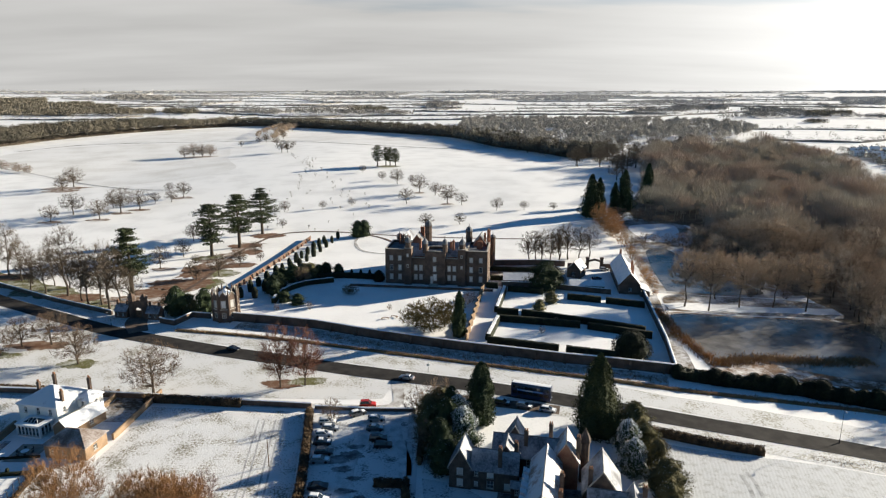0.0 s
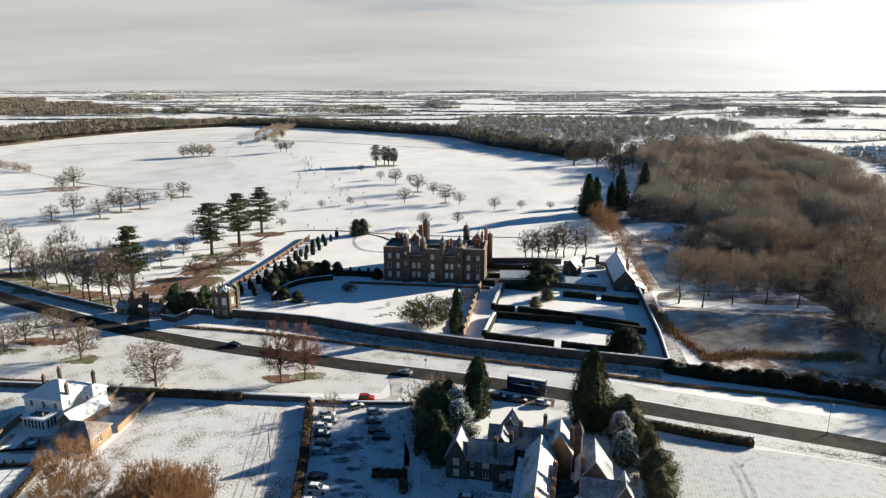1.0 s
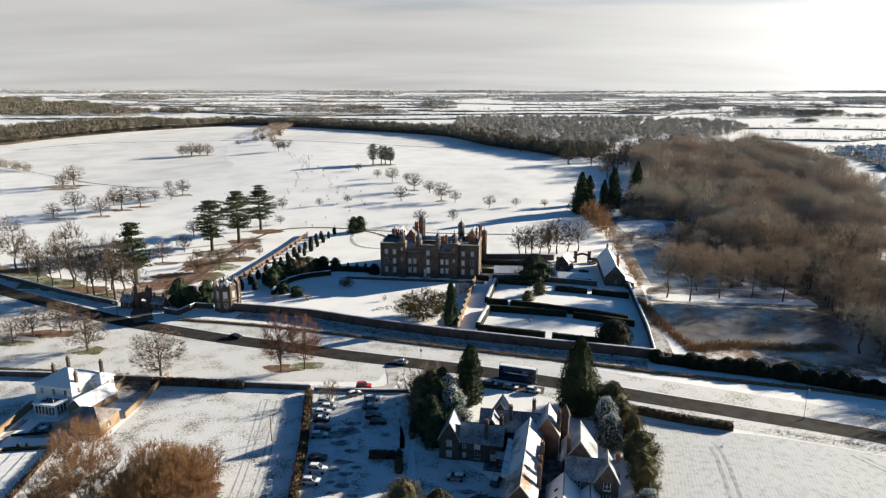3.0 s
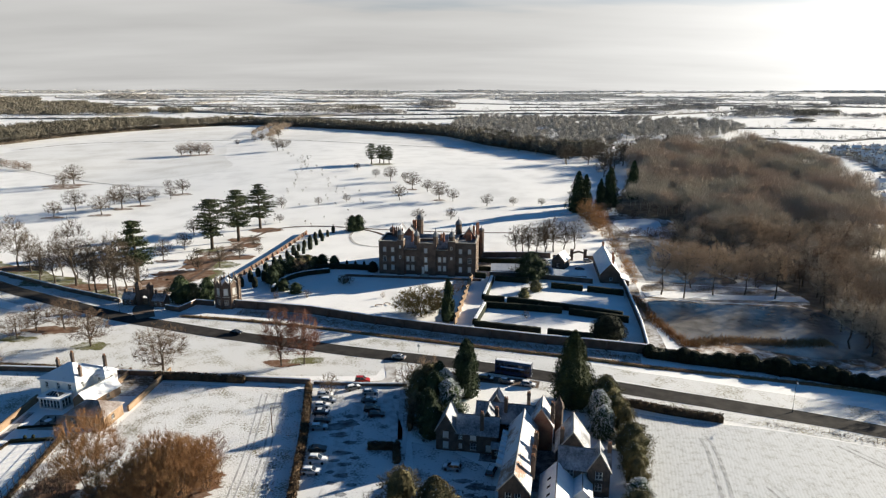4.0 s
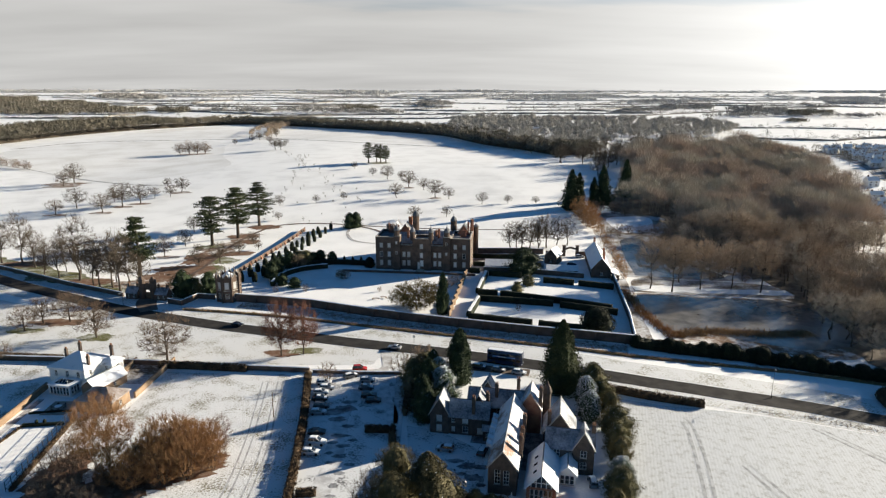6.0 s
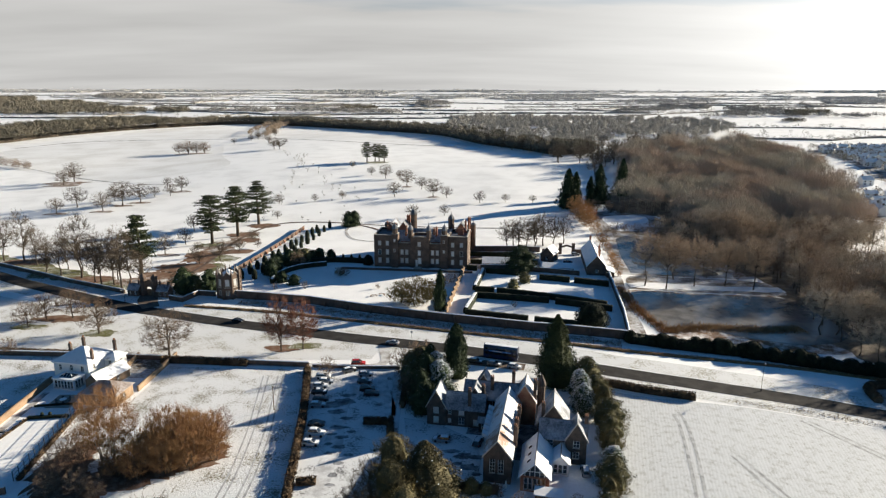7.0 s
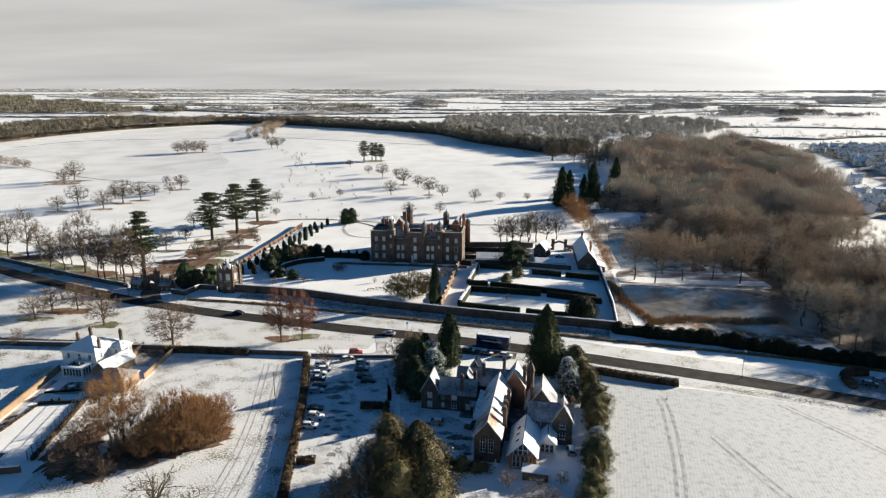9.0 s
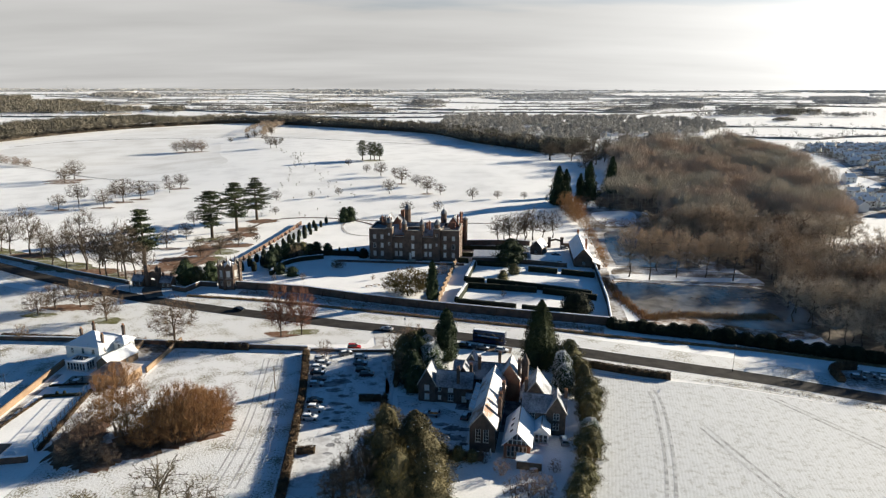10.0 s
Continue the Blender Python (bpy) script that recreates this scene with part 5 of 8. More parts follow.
def bare_tree_meshes(seed, radius=3.6, low=0.22, tips=260, twigs=13, width=0.03, stems=1, twig_len=0.8, bark=BARK, twig_mat=TWIG, rise=0.5, limbs=13, point=0.0, trunk=0.26):
    """Trunk-and-limbs mesh and fine-twig mesh of a leafless tree ten metres high, its crown filling a dome of that radius."""
    rnd, wood, fine = random.Random(seed), Geo(), Geo()
    z0, z1 = 10 * low, 9.5
    zc = z0 + (z1 - z0) * 0.42

    def in_crown(bias):
        while True:
            u = Vector((rnd.gauss(0, 1), rnd.gauss(0, 1), rnd.gauss(0, 1))).normalized() * rnd.random() ** bias
            zz = zc + u.z * ((z1 - zc) if u.z > 0 else (zc - z0))
            k = radius * (1 - point * max(0.0, u.z)) * (1 + 0.25 * noise.noise(Vector((u.x * 1.6 + seed, u.y * 1.6, u.z * 1.6))))
            return Vector((u.x * k, u.y * k, zz))

    spine = []
    for k in range(stems):
        a = 2.4 * k
        foot = Vector((math.cos(a), math.sin(a), 0)) * (0.7 if stems > 1 else 0)
        head = Vector((math.cos(a) * radius * 0.45, math.sin(a) * radius * 0.45, 7.2)) if stems > 1 else Vector((rnd.gauss(0, 0.3), rnd.gauss(0, 0.3), 8.0))
        r, last = (trunk if stems == 1 else 0.11), foot
        for i in range(1, 7):
            p = foot.lerp(head, i / 6) + Vector((rnd.gauss(0, 0.12), rnd.gauss(0, 0.12), 0))
            wood.tube(last, p, r, r * 0.74, 7 if stems == 1 else 5, False)
            last, r = p, r * 0.74
            if p.z > z0 * 0.9:
                spine.append((p, r))
    nodes = [p for p, _ in spine]
    for k in range(limbs):
        p, r = spine[rnd.randrange(max(1, len(spine) - 1))] if stems == 1 else rnd.choice(spine)
        goal = in_crown(0.35)
        goal.z = max(goal.z, p.z + 0.3)
        mid = p.lerp(goal, 0.5) + Vector((rnd.gauss(0, 0.25), rnd.gauss(0, 0.25), rnd.uniform(0.0, 0.5)))
        rr = min(r * 0.8, 0.17)
        pts = [p, p.lerp(mid, 0.5) + Vector((0, 0, 0.15)), mid, mid.lerp(goal, 0.5) + Vector((rnd.gauss(0, 0.15), rnd.gauss(0, 0.15), 0.15)), goal]
        for i in range(4):
            wood.tube(pts[i], pts[i + 1], rr * (1 - 0.22 * i), rr * (1 - 0.22 * (i + 1)), 5, False)
        nodes += pts[1:]
    centre = Vector((0, 0, zc - 1.5))
    for k in range(tips):
        goal = in_crown(0.42)
        q = min(nodes, key=lambda n: (n - goal).length_squared + (4.0 if n.z > goal.z + 0.4 else 0.0))
        mid = q.lerp(goal, 0.55) + Vector((rnd.gauss(0, 0.18), rnd.gauss(0, 0.18), rnd.gauss(0.08, 0.15)))
        fine.tube(q, mid, width * 1.9, width * 1.2, 3, False).tube(mid, goal, width * 1.2, width * 0.4, 3, False)
        if k % 3 == 0:
            nodes.append(mid)
        out = (goal - centre).normalized()
        for _ in range(twigs):
            t = rnd.random()
            a = q.lerp(mid, t * 2) if t < 0.35 else mid.lerp(goal, (t - 0.35) / 0.65)
            twig(fine, a, (out * 0.75 + Vector((rnd.gauss(0, 0.55), rnd.gauss(0, 0.55), rnd.gauss(rise * 0.6, 0.5)))).normalized(), twig_len * rnd.uniform(0.5, 1.25), width * rnd.uniform(0.5, 0.8), rnd)
    top = sorted(v[2] for v in fine.v)[-20]
    for geo in (wood, fine):
        geo.v = [tuple(c * 10 / top for c in v) for v in geo.v]
    return wood.mesh("trunk", bark, True), fine.mesh("crown", twig_mat)


def tree_from(meshes, name, x, y, h, label, category="tree", group="", turn=0.0, wide=1.0, names=("trunk", "crown"), sink=0.08):
    s = h / 10
    ob = thing(name, label, category, pose(x, y, height(x, y) - sink, 0, 0, turn) @ Matrix.Diagonal((s * wide, s * wide, s, 1)), group)
    for n, me in zip(names, meshes):
        part(n, me, None, ob)
    return ob


OAK = [bare_tree_meshes(k, 4.6, 0.18, 460, 8, 0.019, twig_len=0.95, rise=0.3, limbs=22) for k in (1, 2, 3)]
TALL = [bare_tree_meshes(k, 3.0, 0.22, 330, 7, 0.0145, twig_len=0.85, rise=0.8, point=0.3, limbs=28, trunk=0.19) for k in (11, 12, 13)]
WOODT = [bare_tree_meshes(k, 3.5, 0.30, 210, 9, 0.017, twig_len=1.35, twig_mat=m, rise=1.5, point=0.1, limbs=14, trunk=0.15) for k, m in ((21, TWIG_GREY), (22, TWIG_GREY), (23, TWIG_RUST), (24, TWIG_RUST), (25, TWIG_WARM))]
REDTREE = [bare_tree_meshes(k, 3.1, 0.14, 520, 13, 0.0135, twig_len=1.0, twig_mat=TWIG_CRIM, rise=1.3, limbs=24, trunk=0.14) for k in (31, 32)]
WILLOW = [bare_tree_meshes(k, 4.4, 0.04, 600, 20, 0.0135, stems=11, twig_len=1.0, twig_mat=m, rise=1.5, limbs=18) for k, m in ((41, TWIG_RED), (42, TWIG_RED), (43, TWIG_RED))]
GREENT = [bare_tree_meshes(k, 4.9, 0.13, 640, 11, 0.016, twig_len=0.85, twig_mat=TWIG_RUSTY, rise=0.4, limbs=26, trunk=0.24) for k in (48, 49)]
PALE = bare_tree_meshes(44, 4.0, 0.14, 900, 18, 0.013, stems=6, twig_len=1.0, bark=TWIG_GREY, twig_mat=TWIG_RED, rise=1.6, limbs=26)
BIRCH = bare_tree_meshes(45, 3.4, 0.12, 360, 14, 0.010, stems=5, twig_len=0.9, twig_mat=TWIG_PINK, rise=1.2, limbs=16)
ORCHARD = [bare_tree_meshes(k, 4.8, 0.20, 230, 6, 0.024, twig_len=0.7, bark=TWIG_DARK, twig_mat=TWIG_DARK, rise=0.4, limbs=30, trunk=0.34) for k in (46, 47)]
GOLD = [bare_tree_meshes(k, 4.2, 0.06, 300, 12, 0.022, stems=6, twig_len=1.1, twig_mat=TWIG_GOLD, rise=0.9, limbs=10) for k in (51, 52)]
POND = [bare_tree_meshes(k, 3.1, 0.30, 420, 12, 0.016, twig_len=1.1, twig_mat=TWIG_RUST, rise=1.4, limbs=26, trunk=0.15) for k in (81, 82)]
BUSHY = bare_tree_meshes(71, 6.2, 0.05, 620, 24, 0.027, twig_len=0.8, twig_mat=TWIG_OLIVE, rise=0.3, limbs=18)
BRUSH = [bare_tree_meshes(k, 4.6, 0.08, 260, 12, 0.024, stems=6, twig_len=1.0, twig_mat=TWIG_WARM, rise=0.6, limbs=10) for k in (61, 62)]
rt = random.Random(77)

PARK = "bare park trees"
for x, y, h in [(-240, 387, 10.2), (-237, 406.6, 14), (-213, 392.6, 12.6), (-208, 410, 16), (-221, 426, 10), (-200, 419, 13), (-294, 494.5, 12), (-295, 512, 16), (-198, 438, 7.5), (-204, 477, 7), (-185, 455, 11.2), (-188, 441, 8), (-284, 713, 12.8), (-273, 710.6, 15), (-264.6, 713, 13.5), (-255, 710.7, 13.4),
                (-24.7, 431.8, 10.4), (-16.9, 465, 12.8), (-5.7, 457, 9), (3, 431.7, 12.9), (12.5, 428, 8.3), (-23.8, 497, 7), (-35.5, 497, 11.2), (-48.5, 512, 7)]:
    tree_from(rt.choice(GREENT if y > 700 else OAK), "bare_tree", x, y, h * 1.08, "round-headed leafless park tree in the snow", group=PARK, turn=rt.uniform(0, 360), wide=1.12)
for x, y, h in [(-68, 546.6, 6), (-102, 409, 7), (-79, 417.5, 5.3), (-61, 426, 5.4), (-94, 370, 5), (35, 413.6, 8), (53, 415.7, 5.7), (72, 416, 5.3), (-234.6, 831, 8), (-228.7, 843, 8), (-225.6, 870, 9), (-221, 899, 9), (-206, 805, 9), (-179.5, 723, 13), (-172.4, 720, 12.3), (-247, 796, 7), (-180, 785, 6), (-232, 855, 9), (-215, 880, 9), (-10, 372, 8), (10, 378, 7)]:
    tree_from(rt.choice(OAK), "bare_tree", x, y, h * 1.1, "small leafless park tree in the snow", group=PARK, turn=rt.uniform(0, 360), wide=1.15)
for x, y, h in [(-202, 275, 20), (-192.5, 275, 22.7), (-150, 246, 26.7), (-136, 235, 19), (-130.7, 235, 21.4), (-125.2, 229.8, 24.2), (-123.8, 235, 20), (-141, 239.5, 17), (-163, 259, 13.6), (-160.6, 249, 17), (-210, 281, 17.3), (-181, 266, 18), (-174, 262, 15), (-155, 256, 16), (-146, 252, 18), (-133, 243, 16), (-118, 232, 15), (-143, 262, 13), (-176, 280, 15)]:
    tree_from(rt.choice(TALL), "bare_tree", x, y, h * 1.12, "tall leafless roadside tree with fine twigs", group=PARK, turn=rt.uniform(0, 360), wide=0.95)
for x, y, h in [(-170, 254, 14), (-130, 286, 11.2), (-128, 307.7, 9.4), (-113.5, 279, 6), (-99, 274, 10.6), (-95, 290.6, 8), (-93.4, 311.5, 7.5), (-135, 340, 10), (-107, 268, 7), (-88, 300, 5), (-115, 290, 6)]:
    tree_from(rt.choice(OAK), "bare_tree", x, y, h, "spreading leafless tree beside the drive", group=PARK, turn=rt.uniform(0, 360))
for x, y, h in [(-137, 186, 9), (-135, 193.4, 9.5), (-126.5, 195, 11), (-109.6, 179.8, 12.5), (-78.6, 160.5, 14.6), (-155, 181, 9)]:
    tree_from(rt.choice(GREENT), "bare_tree", x, y, h * 1.08, "broad leafless tree on the village green", group="trees on the green", turn=rt.uniform(0, 360), wide=1.05)
for x, y, h in [(-45.0, 164.2, 19.5), (-38.4, 165.4, 18.2)]:
    tree_from(rt.choice(REDTREE), "bare_tree", x, y, h, "leafless red-twigged tree beside the road", group="trees on the green", turn=rt.uniform(0, 360))
for x, y, h in [(-27.7, 145.3, 6.6), (-128.2, 161.7, 6.0), (-90, 158.5, 3.2)]:
    tree_from(rt.choice(BRUSH), "bare_shrub", x, y, h, "leafless multi-stemmed shrub by the wall", "shrub", turn=rt.uniform(0, 360), names=("stem_stool", "crown"))
tree_from(PALE, "bare_tree", -69.4, 103.0, 18.2, "tall pale-stemmed leafless tree rising from the thicket", "tree", "", 30, 0.95)
tree_from(BIRCH, "birch_tree", -46.4, 110.5, 9.5, "slender birch with a haze of pinkish twigs", "tree", "", 70)
for x, y, h in [(-80, 104, 5), (-79, 99, 5.5), (-78, 95, 6), (-76, 104, 5), (-75, 99.5, 6), (-81, 110, 4), (-79.5, 114, 3.6), (-73.5, 93.5, 6.5), (-69.5, 90.5, 6), (-65.5, 89.5, 5), (-76, 90, 5), (-65, 97, 5.5), (-61.5, 99.5, 6), (-72, 98, 5)]:
    tree_from(rt.choice(BRUSH), "bare_shrub", x, y, h, "brown leafless shrub beside the willow thicket", "shrub", "willow thicket", rt.uniform(0, 360), 1.1, ("stem_stool", "crown"))
for k, (x, y, h, w) in enumerate([(-62.5, 100.5, 9.5, 1.0), (-60, 96, 9, 1.0), (-65, 97, 7.5, 1.0), (-57, 101, 11, 1.0), (-55, 104, 13.6, 1.0), (-50.5, 106, 10.4, 1.0), (-60, 102, 9.0, 1.0), (-52, 103, 12.4, 1.0), (-48, 105.5, 11, 1.0), (-54.5, 98, 11, 1.0), (-50, 100, 11.5, 1.0), (-46, 103, 8.5, 1.0), (-58.5, 105.5, 11.5, 0.9), (-53, 107.5, 10.5, 1.0), (-48.5, 109.5, 8.5, 1.0)]):
    tree_from(WILLOW[k % 3], "willow_thicket", x, y, h, "dense red-brown leafless willow thicket", "shrub", "willow thicket", rt.uniform(0, 360), w, ("stem_stool", "crown"))
for k, (x, y, h) in enumerate([(-48.8, 74.6, 11.0), (-40.8, 69.5, 9.5), (-37.0, 68.0, 8.8)]):
    tree_from(ORCHARD[k % 2], "bare_tree", x, y, h, "gnarled dark leafless orchard tree in the snow", group="orchard trees", turn=70 * k)
tree_from(BUSHY, "orchard_bush", -63.0, 72.5, 5.0, "rounded olive-brown leafless bush in the snow", "shrub", "", 20, 0.9)
for x, y, h in [(-13, 74, 10), (-9, 68, 9)]:
    tree_from(rt.choice(OAK), "bare_tree", x, y, h, "dark leafless tree beside the car park", turn=rt.uniform(0, 360))
for x, y, h in [(93.2, 236.4, 21.5), (101, 232.4, 21), (109.6, 247.4, 19), (115, 237.6, 20), (128.7, 238.9, 19), (139.5, 235.1, 21)]:
    tree_from(rt.choice(POND), "bare_tree", x, y, h * 1.18, "leafless tree standing on the pond bank", group="pond bank trees", turn=rt.uniform(0, 360))
for x, y, h, w in [(97, 389, 13, 1.3), (96, 380, 14, 1.4), (95.6, 368, 14, 1.4), (95, 356, 12, 1.4), (97, 346, 10, 1.4), (96, 334, 7, 1.3), (95, 318, 6.5, 1.4), (93.4, 306, 7, 1.4), (92, 292, 6, 1.3), (91, 281, 4.5, 1.3), (89, 270, 6, 1.3), (87.6, 260, 6.5, 1.3), (101, 374, 11, 1.3), (99.5, 362, 10, 1.3), (86, 250, 3.5, 1.2)]:
    tree_from(rt.choice(GOLD), "golden_willow", x, y, h, "orange-twigged leafless willow by the water", "tree", "golden willows", rt.uniform(0, 360), w, ("stem_stool", "crown"))
for x, y, h in [(40.7, 297, 12), (46.7, 294, 13), (51, 296, 13), (55.6, 299, 14), (60.8, 304, 14), (66, 303, 13), (73, 311, 12), (45, 303, 11), (58, 309, 12)]:
    tree_from(rt.choice(TALL), "bare_tree", x, y, h * 1.32, "leafless tree behind the stable yard", group="stable yard trees", turn=rt.uniform(0, 360), wide=1.2)
for x, y, h in [(31, 84.5, 3.5), (19.5, 84, 4.2), (24.5, 76.5, 6.5), (27, 75, 6.0), (21, 75, 5.5), (16, 88.5, 3.5), (-59.5, 262, 8), (-50, 229.3, 3.5), (-62, 228, 3), (-20, 229, 2.5), (40, 216, 2.0), (33.5, 205, 3.0), (-2.8, 143, 10), (-6.8, 149, 7.5), (-1.0, 148, 10.5), (2.5, 147, 8), (-4, 131, 8)]:
    tree_from(rt.choice(BRUSH), "bare_shrub", x, y, h, "leafless garden shrub standing in snow", "shrub", turn=rt.uniform(0, 360), names=("stem_stool", "crown"))
for k in range(22):
    x, y = rt.uniform(122, 138), rt.uniform(252, 330)
    tree_from(rt.choice(POND + WOODT), "bare_tree", x + 0.1 * (330 - y), y, rt.uniform(10, 16), "leafless waterside tree at the wood's edge", group="waterside trees", turn=rt.uniform(0, 360))
for x, y, h in [(103, 338, 6), (109, 341, 7), (116, 343, 6), (122, 341, 7), (129, 340, 8), (98, 251, 3), (112, 253, 3), (126, 252, 4), (140, 251, 5), (133, 300, 7), (130, 318, 8), (131, 288, 6), (134, 270, 6), (107, 334, 4.5), (112, 398, 8), (120, 394, 9), (128, 392, 9), (108, 400, 8)]:
    tree_from(rt.choice(BRUSH), "waterside_shrub", x, y, h, "brown leafless shrub beside the upper pond", "shrub", "waterside shrubs", rt.uniform(0, 360), 1.3, ("stem_stool", "crown"))
# big bushy specimen by the garden wall
for x, y, h, w in [(-36.0, 248, 4.0, 1.3), (7, 232, 5, 1.5), (11, 238, 5, 1.5)]:
    tree_from(rt.choice(OAK if h > 6 else BRUSH), "bare_tree", x, y, h, "bushy spreading leafless garden tree", "tree", "garden trees", rt.uniform(0, 360), w)


for x, y, h, w in [(-38.2, 247.4, 4.4, 0.95), (-4.2, 206.8, 12.0, 1.15), (-9.5, 211, 9.0, 1.05), (1.5, 214, 9.0, 1.05)]:
    tree_from(BUSHY, "spreading_tree", x, y, h, "low spreading olive-brown garden tree", "tree", "garden trees", x * 40, w)


# evergreens
def leaf(g, c, s, rnd, flat=0.0):
    a = Vector((rnd.gauss(0, 1), rnd.gauss(0, 1), rnd.gauss(0, 1) * (1 - flat))).normalized() * s
    b = Vector((rnd.gauss(0, 1), rnd.gauss(0, 1), rnd.gauss(0, 1) * (1 - flat))).normalized() * s * 0.7
    g.add([c - a * 0.5, c + a * 0.5, c + b], [(0, 1, 2)])


def cedar_meshes(seed, clear=0.27, reach=4.3, tiers=15, mat=CEDAR):
    """A cedar ten metres high: flat plates of needles on level limbs, with gaps between."""
    rnd, wood, fol = random.Random(seed), Geo(), Geo()
    wood.tube((0, 0, 0), (0.1, 0, 5), 0.30, 0.2, 7, False).tube((0.1, 0, 5), (0, 0.1, 9.6), 0.2, 0.04, 6, False)
    for k in range(tiers):
        t = clear + (1 - clear) * (k + rnd.random() * 0.6) / tiers
        r = reach * min(1.0, (1.03 - t) * 3.0) * (0.75 + 0.25 * math.sin(t * 9 + seed))
        for j in range(rnd.randint(4, 6)):
            a = 2.4 * (k * 5 + j) + rnd.gauss(0, 0.3)
            L = r * rnd.uniform(0.45, 1.15)
            end = Vector((math.cos(a) * L, math.sin(a) * L, t * 10 + rnd.uniform(-0.2, 0.35) * L * 0.4))
            wood.tube((0, 0, t * 10 - 0.15), end, 0.06, 0.015, 4, False)
            for _ in range(rnd.randint(5, 7)):
                f = rnd.uniform(0.3, 1.0)
                c = Vector((0, 0, t * 10)).lerp(end, f)
                for _ in range(19):
                    leaf(fol, c + Vector((rnd.gauss(0, 0.36), rnd.gauss(0, 0.36), rnd.gauss(0.03, 0.06))), rnd.uniform(0.22, 0.40), rnd, 0.5)
    return wood.mesh("trunk", BARK, True), fol.mesh("crown", mat)


def dense_meshes(seed, radius, shape, n=5200, size=0.34, mat=NEEDLE, snow=0.0, lumps=0.22):
    """A dense evergreen ten metres high: leaf triangles over a lumpy form given by shape(t) for t from 0 to 1."""
    rnd, wood, fol, cap = random.Random(seed), Geo(), Geo(), Geo()
    wood.tube((0, 0, 0), (0, 0, 7.5), 0.35, 0.06, 7, False)
    core, nt, na = Geo(), 14, 14
    for i in range(nt + 1):
        t = i / nt
        for j in range(na):
            a = 2 * math.pi * j / na
            k = 0.80 * radius * shape(t) * (1 + lumps * 0.8 * noise.noise(Vector((math.cos(a) * 1.7, math.sin(a) * 1.7, t * 5 + seed))))
            core.v.append((math.cos(a) * k, math.sin(a) * k, 0.25 + t * 9.3))
    core.f = [(i * na + j, i * na + (j + 1) % na, (i + 1) * na + (j + 1) % na, (i + 1) * na + j) for i in range(nt) for j in range(na)]
    core.f += [tuple(range(na))[::-1], tuple(nt * na + j for j in range(na))]
    fol.add(core.v, core.f)
    for _ in range(n):
        t = rnd.random() ** 1.15
        a = rnd.uniform(0, 2 * math.pi)
        k = radius * shape(t) * (1 + lumps * noise.noise(Vector((math.cos(a) * 1.7, math.sin(a) * 1.7, t * 5 + seed))) + 0.5 * lumps * noise.noise(Vector((math.cos(a) * 5, math.sin(a) * 5, t * 16 + seed)))) * rnd.uniform(0.80, 1.04)
        c = Vector((math.cos(a) * k, math.sin(a) * k, 0.2 + t * 9.7))
        leaf(cap if rnd.random() < snow * (0.3 + t) else fol, c, size * rnd.uniform(0.6, 1.2), rnd)
    out = [wood.mesh("trunk", BARK, True), fol.mesh("crown", mat)]
    if cap.v:
        out.append(cap.mesh("snow_on_leaves", SNOW_CAP))
    return tuple(out)


CED = [cedar_meshes(k) for k in (1, 2, 3)]
PINE = cedar_meshes(9, 0.34, 3.0, 12)
cone = lambda t: (1 - t) ** 0.62 * min(1.0, 0.55 + t * 4)
broad = lambda t: (1 - t ** 1.5) ** 0.85 * min(1.0, 0.72 + t * 3) + 0.02
column_shape = lambda t: min(1.0, 0.5 + t * 5) * (1 - t ** 3.2) ** 0.8 + 0.02
dome = lambda t: math.sqrt(max(0.0, 1 - (1.15 * t - 0.15) ** 2)) * min(1, 0.75 + t * 2) + 0.01
REDWOOD = dense_meshes(3, 3.1, broad, 13000, 0.22, CONIFER, 0.0, 0.5)
CYPRESS = dense_meshes(4, 2.1, column_shape, 6000, 0.30, NEEDLE, 0.0, 0.45)
SPRUCE = dense_meshes(5, 2.6, cone, 4800, 0.45, NEEDLE, 0.0, 0.95)
HOLLY = dense_meshes(6, 4.6, dome, 11000, 0.30, NEEDLE, 0.012, 0.95)
LAUREL = dense_meshes(7, 5.4, dome, 10000, 0.34, IVY, 0.02, 0.85)
SNOWY = dense_meshes(8, 4.6, dome, 9000, 0.36, NEEDLE, 0.5, 0.75)
BIGEVER = dense_meshes(9, 3.6, lambda t: cone(t) * 0.8 + 0.25 * (1 - t), 15000, 0.20, IVYBROWN, 0.012, 0.75)
BROWNIVY = bare_tree_meshes(72, 5.6, 0.05, 520, 18, 0.020, twig_len=0.8, twig_mat=TWIG_OLIVE, rise=0.5, limbs=18) + (dense_meshes(13, 4.6, lambda t: dome(t) * 0.86, 6500, 0.24, IVYBROWN, 0.0, 0.9)[1],)
YEWBALL = dense_meshes(10, 5.6, dome, 6000, 0.4, YEW, 0.0, 0.2)
for k, (x, y, h) in enumerate([(-114.3, 309, 26.6), (-106, 326.6, 28.2), (-102, 356, 26)]):
    tree_from(CED[k], "cedar", x, y, h, "tall dark cedar with level plates of needles", "tree", "park cedars", 70 * k, 1.1)
tree_from(PINE, "pine_tree", -122.2, 242, 29, "tall pine with a bare lower trunk", "tree", "", 20)
for x, y, h, t in [(-59, 582, 19.5, 0), (-48, 586, 17, 80), (-42.8, 582, 16.5, 150), (-52, 589, 17, 40)]:
    tree_from(CED[int(t) % 3], "cedar", x, y, h, "dark cedar standing in the snowy park", "tree", "hilltop cedars", t)
